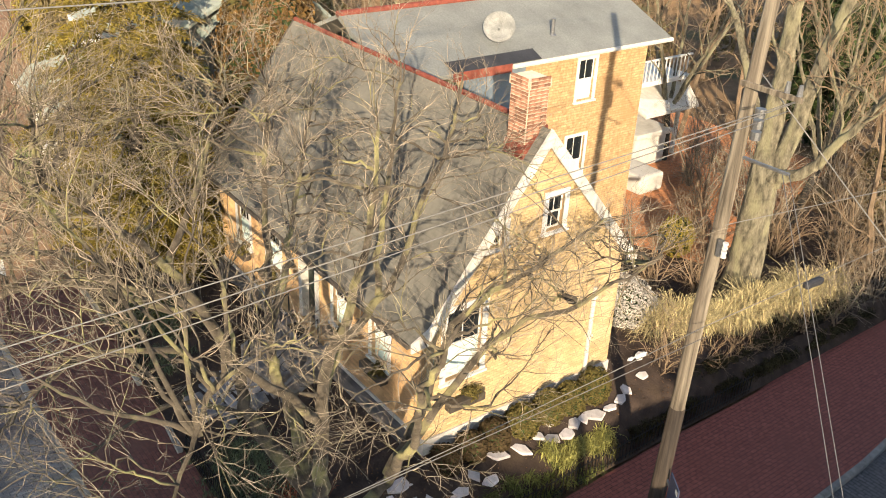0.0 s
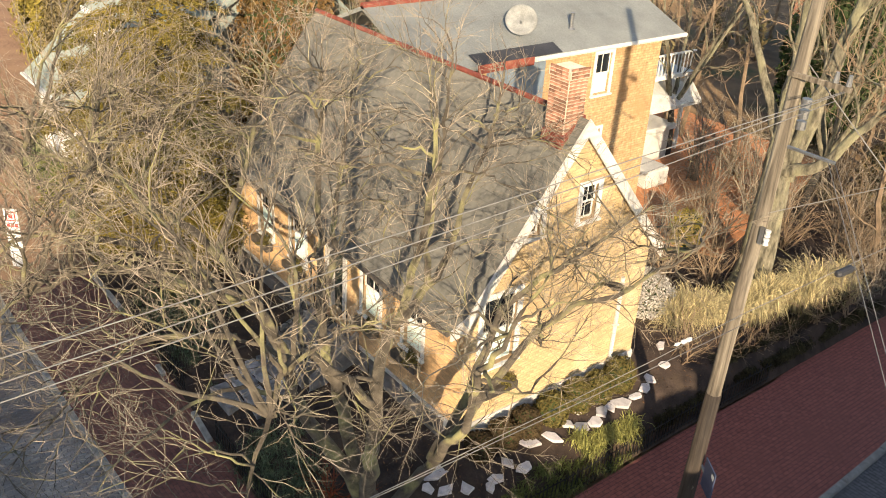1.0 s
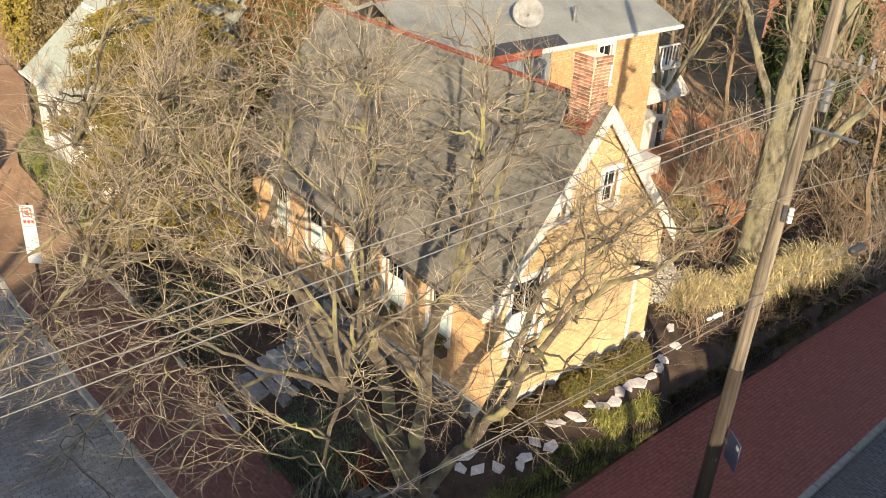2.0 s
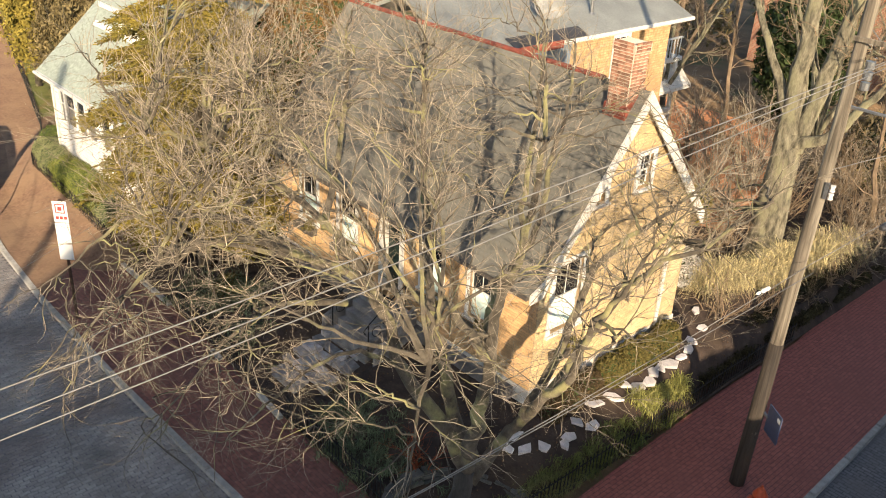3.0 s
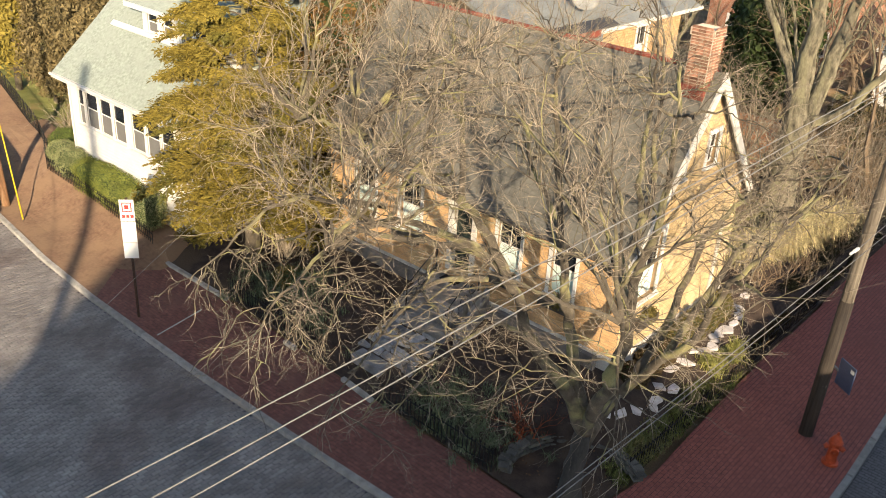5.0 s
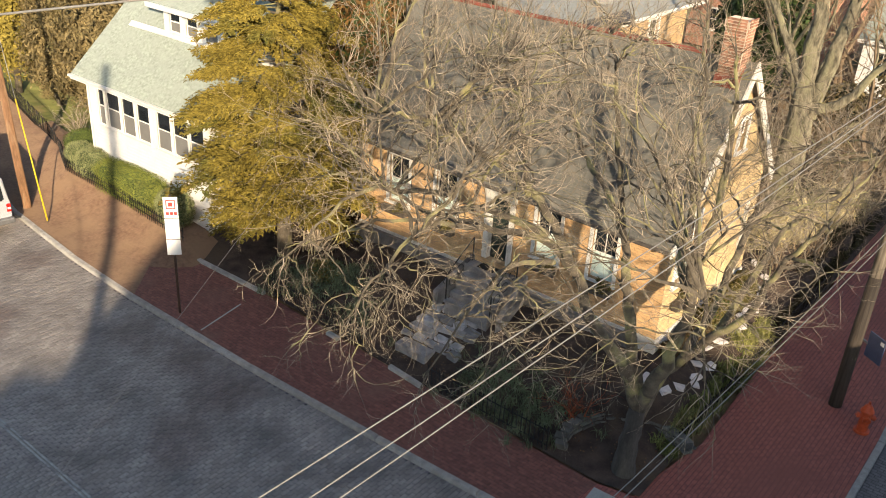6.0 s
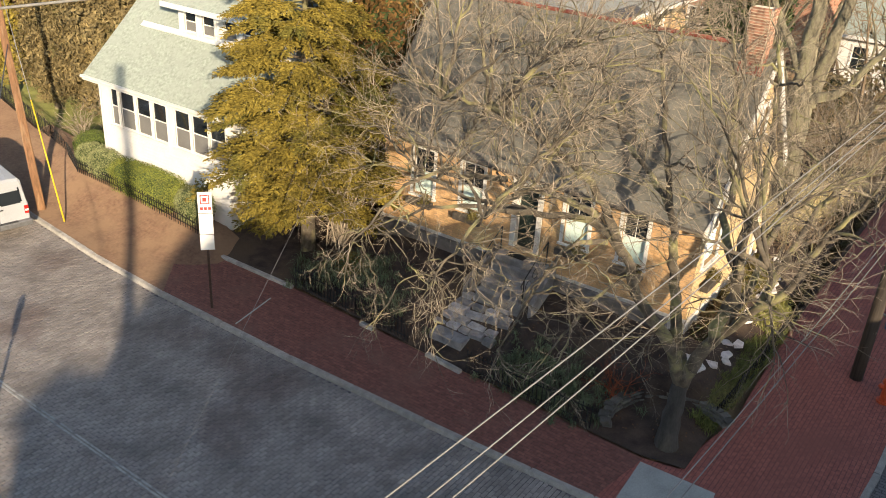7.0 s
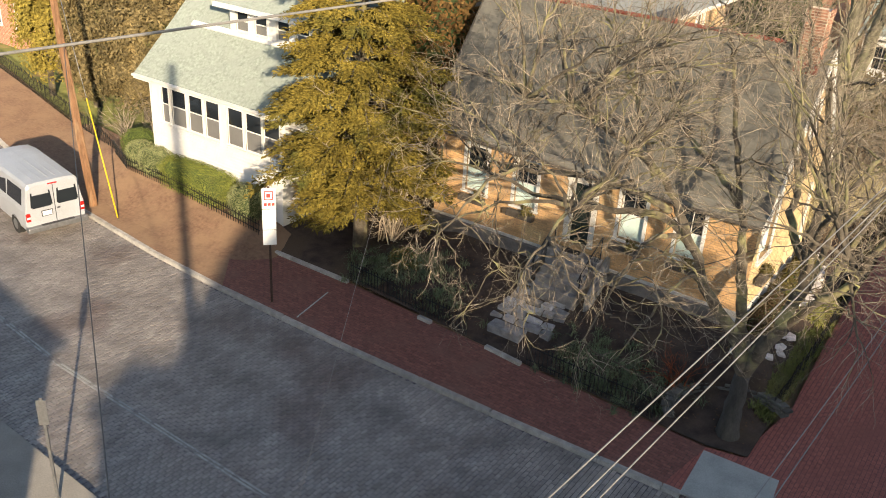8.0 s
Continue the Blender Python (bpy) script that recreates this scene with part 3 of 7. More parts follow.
# ledge over the front foundation; its dark grey includes the shade there
part("ledge", box(HX0 - 0.06, -0.45, -0.20, -0.042, 0.35, 1.56, 0.02), LEDGE, house, "grey stone ledge along the front wall, darkened as in shade")
RX0, RX1 = -10.78, 0.20
TH = 0.14
for nm, ya, za, yb, zb in (("roof_front", FY, EAVE_F, RIDGE_Y, RIDGE_Z), ("roof_back", BY, EAVE_B, RIDGE_Y, RIDGE_Z)):
    b = bmesh.new()
    bm_prism(b, [(RX0, ya, za - TH), (RX1, ya, za - TH), (RX1, yb, zb - TH), (RX0, yb, zb - TH)], [(RX0, ya, za), (RX1, ya, za), (RX1, yb, zb), (RX0, yb, zb)])
    part(nm, b, SHINGLE, house, "steep dark grey shingle slope")
b = bmesh.new()
bm_cyl(b, (RX0, RIDGE_Y, RIDGE_Z - 0.01), (-1.1, RIDGE_Y, RIDGE_Z - 0.01), 0.065, seg=8)
part("ridge_cap", b, REDTRIM, house, "red-painted metal ridge cap")
b = bmesh.new()
bm_prism(b, [(RX0, KICK_Y, KICK_W - 0.10), (RX1, KICK_Y, KICK_E - 0.10), (RX1, FY, EAVE_F - TH), (RX0, FY, EAVE_F - TH)], [(RX0, KICK_Y, KICK_W), (RX1, KICK_Y, KICK_E), (RX1, FY, EAVE_F), (RX0, FY, EAVE_F)])
part("roof_kick", b, SHINGLE, house, "flatter shingle strip along the front eave")
b = bmesh.new()
bm_cyl(b, (RX0, KICK_Y - 0.05, KICK_W - 0.05), (RX1 - 0.02, KICK_Y - 0.05, KICK_E - 0.05), 0.055, seg=8)
part("gutter", b, GUTTER, house, "dark gutter along the front eave")
for nm, ya, za, yb, zb in (("rake_board", FY, EAVE_F, RIDGE_Y, RIDGE_Z), ("rake_board", BY, EAVE_B, RIDGE_Y, RIDGE_Z), ("rake_return", KICK_Y, KICK_E, FY - 0.001, EAVE_F)):
    for x0, x1 in ((RX1 + 0.002, RX1 + 0.05), (RX0 - 0.05, RX0 - 0.002)):
        b = bmesh.new()
        dp = 0.20 if nm == "rake_return" else 0.34
        if nm == "rake_return" and x0 < 0:
            za = KICK_W
        bm_prism(b, [(x0, ya, za - dp), (x0, yb, zb - 0.36), (x0, yb, zb + 0.03), (x0, ya, za + 0.03)], [(x1, ya, za - dp), (x1, yb, zb - 0.36), (x1, yb, zb + 0.03), (x1, ya, za + 0.03)])
        part(nm, b, WHITE_OLD if x0 > 0 else GUTTER, house, "white rake board" if x0 > 0 else "dark rake board")


def window(parent, org, axis, out, w, z0, z1, shade=0.0, cols=2, rows=2, trim=0.10, recess=0.10, frame_mat=WHITE, cover=None):
    """A sash window in an opening: axis along the wall, out its outward normal, shade the covered lower share."""
    ax, ou = Vector((*axis, 0)), Vector((*out, 0))
    o = Vector((*org, 0))

    def bar(bm, u0, u1, za, zb, d0, d1):
        ring = lambda d: [o + ax * u0 + ou * d + Vector((0, 0, za)), o + ax * u1 + ou * d + Vector((0, 0, za)), o + ax * u1 + ou * d + Vector((0, 0, zb)), o + ax * u0 + ou * d + Vector((0, 0, zb))]
        bm_prism(bm, ring(d0), ring(d1))

    win = part("window", _bars(bar, [(-trim, 0, z0 - 0.02, z1 + trim, -0.02, 0.035), (w, w + trim, z0 - 0.02, z1 + trim, -0.02, 0.035), (0, w, z1, z1 + trim, -0.02, 0.035)]), frame_mat, parent, "white window casing")
    part("sill", _bars(bar, [(-trim - 0.03, w + trim + 0.03, z0 - 0.08, z0 - 0.022, -0.02, 0.09)]), frame_mat, win)
    zm = (z0 + z1) / 2
    e = 0.045
    for k, (a, c, d) in enumerate(((z0, zm + 0.02, -recess), (zm - 0.02, z1, -recess + 0.035))):
        bars = [(0, e, a, c, d - 0.03, d), (w - e, w, a, c, d - 0.03, d), (e, w - e, a, a + e, d - 0.03, d), (e, w - e, c - e, c, d - 0.03, d)]
        for i in range(1, cols):
            bars.append((w * i / cols - 0.012, w * i / cols + 0.012, a + e, c - e, d - 0.025, d - 0.004))
        for i in range(1, rows):
            zz = a + (c - a) * i / rows
            bars.append((e, w - e, zz - 0.012, zz + 0.012, d - 0.022, d - 0.006))
        part("sash", _bars(bar, bars), frame_mat, win)
        part("pane", _bars(bar, [(e, w - e, a + e, c - e, d - 0.017, d - 0.013)]), GLASS, win, "dark glass pane")
    if shade:
        part("shade", _bars(bar, [(0.03, w - 0.03, z0 + 0.03, z0 + (z1 - z0) * shade, -recess + 0.002, -recess + 0.012)]), cover or SHADE, win, "pale shade over the lower sash" if cover is None else "grey screen over the lower sash")
    # no room is modelled: its shade is a near-black panel behind the panes
    part("reveal", _bars(bar, [(0, w, z0, z1, -0.30, -0.27)]), DARK, win, "near-black panel in place of the unlit room")
    return win


def _bars(bar, rows):
    bm = bmesh.new()
    for r in rows:
        bar(bm, *r)
    return bm


for a, c in WINS:
    window(house, (a, HY0), (1, 0), (0, -1), c - a, WZ0, WZ1, shade=0.50, rows=1)
window(house, (HX1, GWIN[0]), (0, 1), (1, 0), GWIN[1] - GWIN[0], GWIN[2], GWIN[3], shade=0.5, trim=0.14, rows=1)
window(house, (HX1, AWIN[0]), (0, 1), (1, 0), AWIN[1] - AWIN[0], AWIN[2], AWIN[3], trim=0.12, rows=1)
window(house, (HX1, SWIN[0]), (0, 1), (1, 0), SWIN[1] - SWIN[0], SWIN[2], SWIN[3], trim=0.12, rows=1)

# front door
d = part("front_door", box(DOOR[0] + 0.06, DOOR[1] - 0.06, 0.16, 0.21, DOOR[2], DOOR[3] - 0.06), DOORPAINT, house, "dark green panelled front door")
for zz in (2.25, 3.05, 3.60):
    for xx in (DOOR[0] + 0.14, DOOR[0] + 0.42):
        part("door_panel", box(xx, xx + 0.22, 0.143, 0.158, zz, zz + (0.65 if zz < 3 else 0.42), 0.01), DOORPAINT, d)
b = bmesh.new()
bm_box(b, DOOR[0] - 0.12, DOOR[0] + 0.05, -0.035, 0.2, DOOR[2], DOOR[3] + 0.0)
bm_box(b, DOOR[1] - 0.05, DOOR[1] + 0.12, -0.035, 0.2, DOOR[2], DOOR[3] + 0.0)
bm_box(b, DOOR[0] - 0.16, DOOR[1] + 0.16, -0.06, 0.2, DOOR[3] - 0.05, DOOR[3] + 0.13)
part("door_frame", b, WHITE_OLD, house, "white door surround")

# chimney
CX, CY = -0.36, 2.62
b = bmesh.new()
bm_box(b, CX - 0.28, CX + 0.28, CY - 0.27, CY + 0.27, 7.2, 9.42)
bm_box(b, CX - 0.31, CX + 0.31, CY - 0.30, CY + 0.30, 9.38, 9.56)
ch = part("chimney", b, CHIMNEY_MORTAR, house, "weathered red brick chimney with pale mortar")
b = box(-0.098, 0.098, -0.012, 0.012, -0.03, 0.03, 0.004)
brick_me = bpy.data.meshes.new("brick")
b.to_mesh(brick_me)
b.free()
brick_me.materials.append(CHIMNEY_BRICK)
cr = random.Random(61)
for k in range(27):
    z = 7.62 + k * 0.0755
    big = 0.03 if z > 9.39 else 0.0
    for side in range(2):
        half = 0.28 if side == 0 else 0.27
        for i in range(3):
            u = -half + (2 * half) * (i + (0.28 if k % 2 else 0.5) + (0.2 if k % 2 else 0)) / 3
            o = new("brick", brick_me)
            o.parent = ch
            if side == 0:
                o.location = (CX + u * 0.92, CY - 0.27 - big - 0.004 + cr.uniform(-0.004, 0.004), z)
            else:
                o.location = (CX + 0.28 + big + 0.004 + cr.uniform(-0.004, 0.004), CY + u * 0.92, z)
            o.rotation_euler = (0, cr.gauss(0, 0.01) if side == 0 else 0, 0 if side == 0 else math.pi / 2)
            o.scale = (0.9, 1.0, 1.0)
b = bmesh.new()
bm_prism(b, [(CX - 0.32, CY - 0.33, 7.90), (CX + 0.32, CY - 0.33, 7.90), (CX + 0.32, CY + 0.33, 8.30), (CX - 0.32, CY + 0.33, 8.30)], [(CX - 0.31, CY - 0.32, 8.18), (CX + 0.31, CY - 0.32, 8.18), (CX + 0.31, CY + 0.32, 8.56), (CX - 0.31, CY + 0.32, 8.56)])
part("flashing", b, REDTRIM, ch, "red-painted flashing at the chimney foot")

# two-storey rear wing
EX, EYA, EYB, EZ, ERX, ERZ = -6.3, 5.6, 13.2, 7.75, -8.7, 8.95
wing = thing("rear_wing", (0, 0, 0), "two-storey tan brick rear wing with pale metal roof", "house wing")
b = bmesh.new()
wall(b, (EX, EYA), (0, 1), (-1, 0), 0.32, EYB - EYA, 0.3, (lambda u: EZ, []), [(10.15 - EYA, 10.85 - EYA, 6.15, 7.45), (9.95 - EYA, 10.75 - EYA, 3.25, 4.95)])
part("wall_side", b, BRICK_WING, wing, "tan brick side wall")
part("wall_back", box(EX - 5.2, EX - 0.32, EYB - 0.32, EYB, 0.3, EZ), BRICK_TAN, wing)
b = bmesh.new()
bm_prism(b, [(EX + 0.45, 3.0, EZ), (EX + 0.45, EYB + 0.55, EZ), (ERX, EYB + 0.55, ERZ), (ERX, 3.0, ERZ)], [(EX + 0.45, 3.0, EZ + 0.12), (EX + 0.45, EYB + 0.55, EZ + 0.12), (ERX, EYB + 0.55, ERZ + 0.12), (ERX, 3.0, ERZ + 0.12)])
part("roof", b, TINROOF, wing, "pale grey metal roof")
b = bmesh.new()
bm_prism(b, [(ERX - 2.9, 3.0, EZ), (ERX, 3.0, ERZ), (ERX, EYB + 0.55, ERZ), (ERX - 2.9, EYB + 0.55, EZ)], [(ERX - 2.9, 3.0, EZ + 0.12), (ERX, 3.0, ERZ + 0.12), (ERX, EYB + 0.55, ERZ + 0.12), (ERX - 2.9, EYB + 0.55, EZ + 0.12)])
part("roof", b, TINROOF, wing)
b = bmesh.new()
bm_cyl(b, (ERX, 3.0, ERZ + 0.12), (ERX, EYB + 0.55, ERZ + 0.12), 0.10, seg=8)
part("ridge_cap", b, REDTRIM, wing, "red-painted ridge cap")
b = bmesh.new()
bm_cyl(b, (EX + 0.50, 7.0, EZ + 0.05), (EX + 0.50, EYB + 0.55, EZ + 0.05), 0.07, seg=8)
part("gutter", b, WHITE_OLD, wing, "white gutter")
part("fascia", box(EX + 0.452, EX + 0.50, 4.9, 6.96, EZ - 0.10, EZ + 0.14), REDTRIM, wing, "red-painted fascia")
# thin blue-grey panel on the side wall's south end
part("eave_panel", box(EX + 0.002, EX + 0.03, 5.62, 7.9, 6.2, 7.72), BLUEGREY, wing, "blue-grey panel under the eave")
b = bmesh.new()
slope = (ERZ - EZ) / (EX + 0.45 - ERX)
y0, y1, xa, xb = 4.9, 8.1, EX + 0.46, EX + 0.02
za, zb = EZ + 0.124, EZ + 0.124 + slope * (xa - xb)
bm_prism(b, [(xa, y0, za), (xa, y1, za), (xb, y1, zb), (xb, y0, zb)], [(xa, y0, za + 0.02), (xa, y1, za + 0.02), (xb, y1, zb + 0.02), (xb, y0, zb + 0.02)])
part("roof_patch", b, ROOFDARK, wing, "dark membrane along the eave")
window(wing, (EX, 10.15), (0, 1), (1, 0), 0.7, 6.15, 7.45, shade=0.5, rows=1)
window(wing, (EX, 9.95), (0, 1), (1, 0), 0.8, 3.25, 4.95, shade=0.5, rows=1)


# ---- the white house ----
def white_house():
    h = thing("white_house", (0, 0, 0), "white clapboard house with pale roof and window band", "house")
    X0, X1, Y0, ZB, ZE = -22.0, -15.25, -2.40, 0.3, 4.38
    pairs = [(-21.42, 0.42), (-20.86, 0.80), (-19.93, 0.76), (-19.03, 0.74), (-17.88, 0.78), (-16.98, 0.80), (-16.10, 0.78)]
    b = bmesh.new()
    wall(b, (X0, Y0), (1, 0), (0, 1), 0.2, X1 - X0, ZB, (lambda u: ZE - 0.05, []), [(x - X0, x - X0 + w, 2.68, 4.12) for x, w in pairs])
    front = part("wall_front", b, SIDING, h, "white front wall")
    for k in range(15):
        part("clapboard", box(X0 - 0.012, X1, Y0 - 0.016, Y0 - 0.002, 0.78 + k * 0.125, 0.78 + k * 0.125 + 0.018), SIDING, front)
    b = bmesh.new()
    side = [(-2.2, ZB), (6.0, ZB), (6.0, 9.7), (3.2, 9.7), (-2.2, 4.72)]
    bm_prism(b, [(X0, y, z) for y, z in side], [(X0 + 0.2, y, z) for y, z in side])
    part("wall_side", b, SIDING, h)
    part("wall_side", box(X1 - 0.2, X1, Y0 + 0.2, 6.0, ZB, ZE - 0.05), SIDING, h)
    for x, w in pairs:
        window(h, (x, Y0), (1, 0), (0, -1), w, 2.68, 4.12, rows=1, cols=1, trim=0.045, recess=0.05, shade=0.50, cover=SCREEN)
    # one long slope from the eave to the ridge, with a seam where the porch roof meets it
    RW, RE = -22.42, -13.1
    for nm, ya, za, yb, zb, lb in (("roof_porch", -2.75, 4.42, -0.82, 6.13, "pale green-grey porch roof"), ("roof_main", -0.82, 6.13, 3.2, 9.85, "pale green-grey shingle slope"), ("roof_back", 7.0, 6.4, 3.2, 9.85, "")):
        b = bmesh.new()
        bm_prism(b, [(RW, ya, za - 0.12), (RE, ya, za - 0.12), (RE, yb, zb - 0.12), (RW, yb, zb - 0.12)], [(RW, ya, za), (RE, ya, za), (RE, yb, zb), (RW, yb, zb)])
        part(nm, b, WHITEROOF, h, lb)
    b = bmesh.new()
    bm_prism(b, [(-21.3, -0.90, 6.07), (RE, -0.90, 6.07), (RE, -0.74, 6.21), (-21.3, -0.74, 6.21)], [(-21.3, -0.93, 6.11), (RE, -0.93, 6.11), (RE, -0.77, 6.25), (-21.3, -0.77, 6.25)])
    part("flashing", b, WHITE, h, "white metal flashing at the roof seam")
    part("fascia", box(RW - 0.02, RE, -2.80, -2.74, 4.22, 4.40), WHITE, h, "white fascia")
    b = bmesh.new()
    bm_cyl(b, (RW, -2.85, 4.36), (RE, -2.85, 4.36), 0.055, seg=8)
    part("gutter", b, WHITE_OLD, h, "white gutter")
    b = bmesh.new()
    bm_cyl(b, (X0 + 0.06, Y0 - 0.06, 0.8), (X0 + 0.06, Y0 - 0.06, 4.2), 0.04, seg=8)
    part("downpipe", b, WHITE_OLD, h, "white downpipe")
    # shed dormer with a row of windows
    UX0, UX1, UY = -19.30, -13.6, -0.80
    ups = [(-18.98, 0.62), (-18.05, 0.62), (-16.97, 0.62), (-16.05, 0.62), (-15.1, 0.62)]
    b = bmesh.new()
    wall(b, (UX0, UY), (1, 0), (0, 1), 0.2, UX1 - UX0, 6.10, (lambda u: 7.16, []), [(x - UX0, x - UX0 + w, 6.28, 7.0) for x, w in ups])
    part("dormer_wall", b, SIDING, h, "white dormer wall")
    b = bmesh.new()
    cheek = [(UY + 0.2, 6.2), (UY + 0.2, 7.16), (1.6, 8.30)]
    bm_prism(b, [(UX0, y, z) for y, z in cheek], [(UX0 + 0.2, y, z) for y, z in cheek])
    part("dormer_cheek", b, SIDING, h)
    for x, w in ups:
        window(h, (x, UY), (1, 0), (0, -1), w, 6.28, 7.0, rows=1, cols=1, trim=0.06, recess=0.06, shade=0.5, cover=SCREEN)
    b = bmesh.new()
    ring = [(UX0 - 0.35, UY - 0.4, 7.24), (RE, UY - 0.4, 7.24), (RE, 2.2, 8.98), (UX0 - 0.35, 2.2, 8.98)]
    bm_prism(b, [(x, y, z - 0.1) for x, y, z in ring], ring)
    part("dormer_roof", b, WHITEROOF, h, "pale green-grey dormer roof")
    part("fascia", box(UX0 - 0.38, RE, UY - 0.46, UY - 0.402, 7.08, 7.25), WHITE, h)
    return h


white_house()


# ---- bare trees ----
def walk_branch(rng, p, d, length, n, wander, droop):
    pts = [p.copy()]
    d = d.normalized()
    step = length / n
    for i in range(n):
        d = (d + Vector((rng.gauss(0, wander), rng.gauss(0, wander), rng.gauss(0, wander) + droop))).normalized()
        p = p + d * step
        pts.append(p.copy())
    return pts


def side_dir(rng, d, spread):
    u = d.cross(Vector((rng.gauss(0, 1), rng.gauss(0, 1), rng.gauss(0, 1))))
    if u.length < 1e-4:
        u = Vector((1, 0, 0))
    u.normalize()
    return (d.normalized() * math.cos(spread) + u * math.sin(spread)).normalized()


def ramify(rng, sinks, pts, radii, level, spec):
    """Side shoots along a polyline, level by level. spec rows: shoots per metre, length, wander, droop, sides."""
    if level >= len(spec):
        return
    per_m, (l0, l1), wander, droop, sides, segs, rad = spec[level]
    for i in range(len(pts) - 1):
        a, b = pts[i], pts[i + 1]
        seg = b - a
        start = 0.25 if i == 0 and level > 0 else 0.0
        n = seg.length * per_m
        n = int(n) + (rng.random() < n - int(n))
        for _ in range(n):
            t = rng.uniform(start, 1.0)
            p = a + seg * t
            taper = 1.0 - 0.45 * (i + t) / len(pts)
            L = rng.uniform(l0, l1) * taper
            dd = side_dir(rng, seg, radians(rng.uniform(28, 62)))
            dd = (dd + Vector((0, 0, max(-0.10, min(0.40, 0.16 * (p.z - 4.6)))))).normalized()
            q = walk_branch(rng, p, dd, L, segs, wander, droop)
            r0 = min(rad, radii[min(i, len(radii) - 1)] * 0.7)
            rr = [r0 * (1 - 0.6 * k / segs) for k in range(segs + 1)]
            sinks[min(level, len(sinks) - 1)].add(q, rr, sides, cap=False)
            ramify(rng, sinks, q, rr, level + 1, spec)
    # the tip runs on
    if level < len(spec):
        d = pts[-1] - pts[-2]
        for _ in range(2):
            dd = side_dir(rng, d, radians(rng.uniform(5, 25)))
            q = walk_branch(rng, pts[-1], dd, rng.uniform(l0, l1) * 0.8, segs, wander, droop)
            r0 = min(rad, radii[-1])
            rr = [r0 * (1 - 0.6 * k / segs) for k in range(segs + 1)]
            sinks[min(level, len(sinks) - 1)].add(q, rr, sides, cap=False)
            ramify(rng, sinks, q, rr, level + 1, spec)


def smooth_line(rng, pts, n, jitter):
    """Catmull-Rom through the points, with a little crookedness."""
    P = [Vector(p) for p in pts]
    P = [P[0] * 2 - P[1]] + P + [P[-1] * 2 - P[-2]]
    out = []
    for i in range(1, len(P) - 2):
        for k in range(n):
            t = k / n
            a, b, c, d = P[i - 1], P[i], P[i + 1], P[i + 2]
            q = 0.5 * ((2 * b) + (c - a) * t + (2 * a - 5 * b + 4 * c - d) * t * t + (3 * b - a - 3 * c + d) * t ** 3)
            if out:
                q = q + Vector((rng.gauss(0, jitter), rng.gauss(0, jitter), rng.gauss(0, jitter)))
            out.append(q)
    out.append(P[-2])
    return out


def bare_tree(name, label, trunk, r_trunk, limbs, spec, seed, barks, twig_mat, skip=0.3, trunk_mat=None):
    rng = random.Random(seed)
    t = thing(name, trunk[0], label, "tree")
    org = Vector(trunk[0])
    tb = Tubes()
    line = smooth_line(rng, [Vector(p) - org for p in trunk], 4, 0.015)
    n = len(line)
    rr = [r_trunk * (1.0 - 0.35 * i / n) * (1.25 if i == 0 else 1.06 if i == 1 else 1.0) for i in range(n)]
    tb.add(line, rr, 14)
    tb.ob("trunk", trunk_mat or TRUNKBARK, t, "stout grey trunk")
    tw = [Tubes(), Tubes()]
    for pts, r0, r1, *own in limbs:
        line = smooth_line(rng, [Vector(p) - org for p in pts], 5, 0.03)
        m = len(line)
        rr = [r0 + (r1 - r0) * (i / (m - 1)) ** 0.8 for i in range(m)]
        tb = Tubes()
        tb.add(line, rr, 9)
        tb.ob("limb", barks, t)
        cut = int(m * skip)
        ramify(rng, tw, line[cut:], rr[cut:], 0, own[0] if own else spec)
    tw[0].ob("branchwork", barks, t, "crooked side branches")["kind"] = "stuff"
    o = tw[1].ob("twig_crown", twig_mat, t, "dense bare pale twigs", smooth=False)
    o["kind"] = "stuff"
    return t


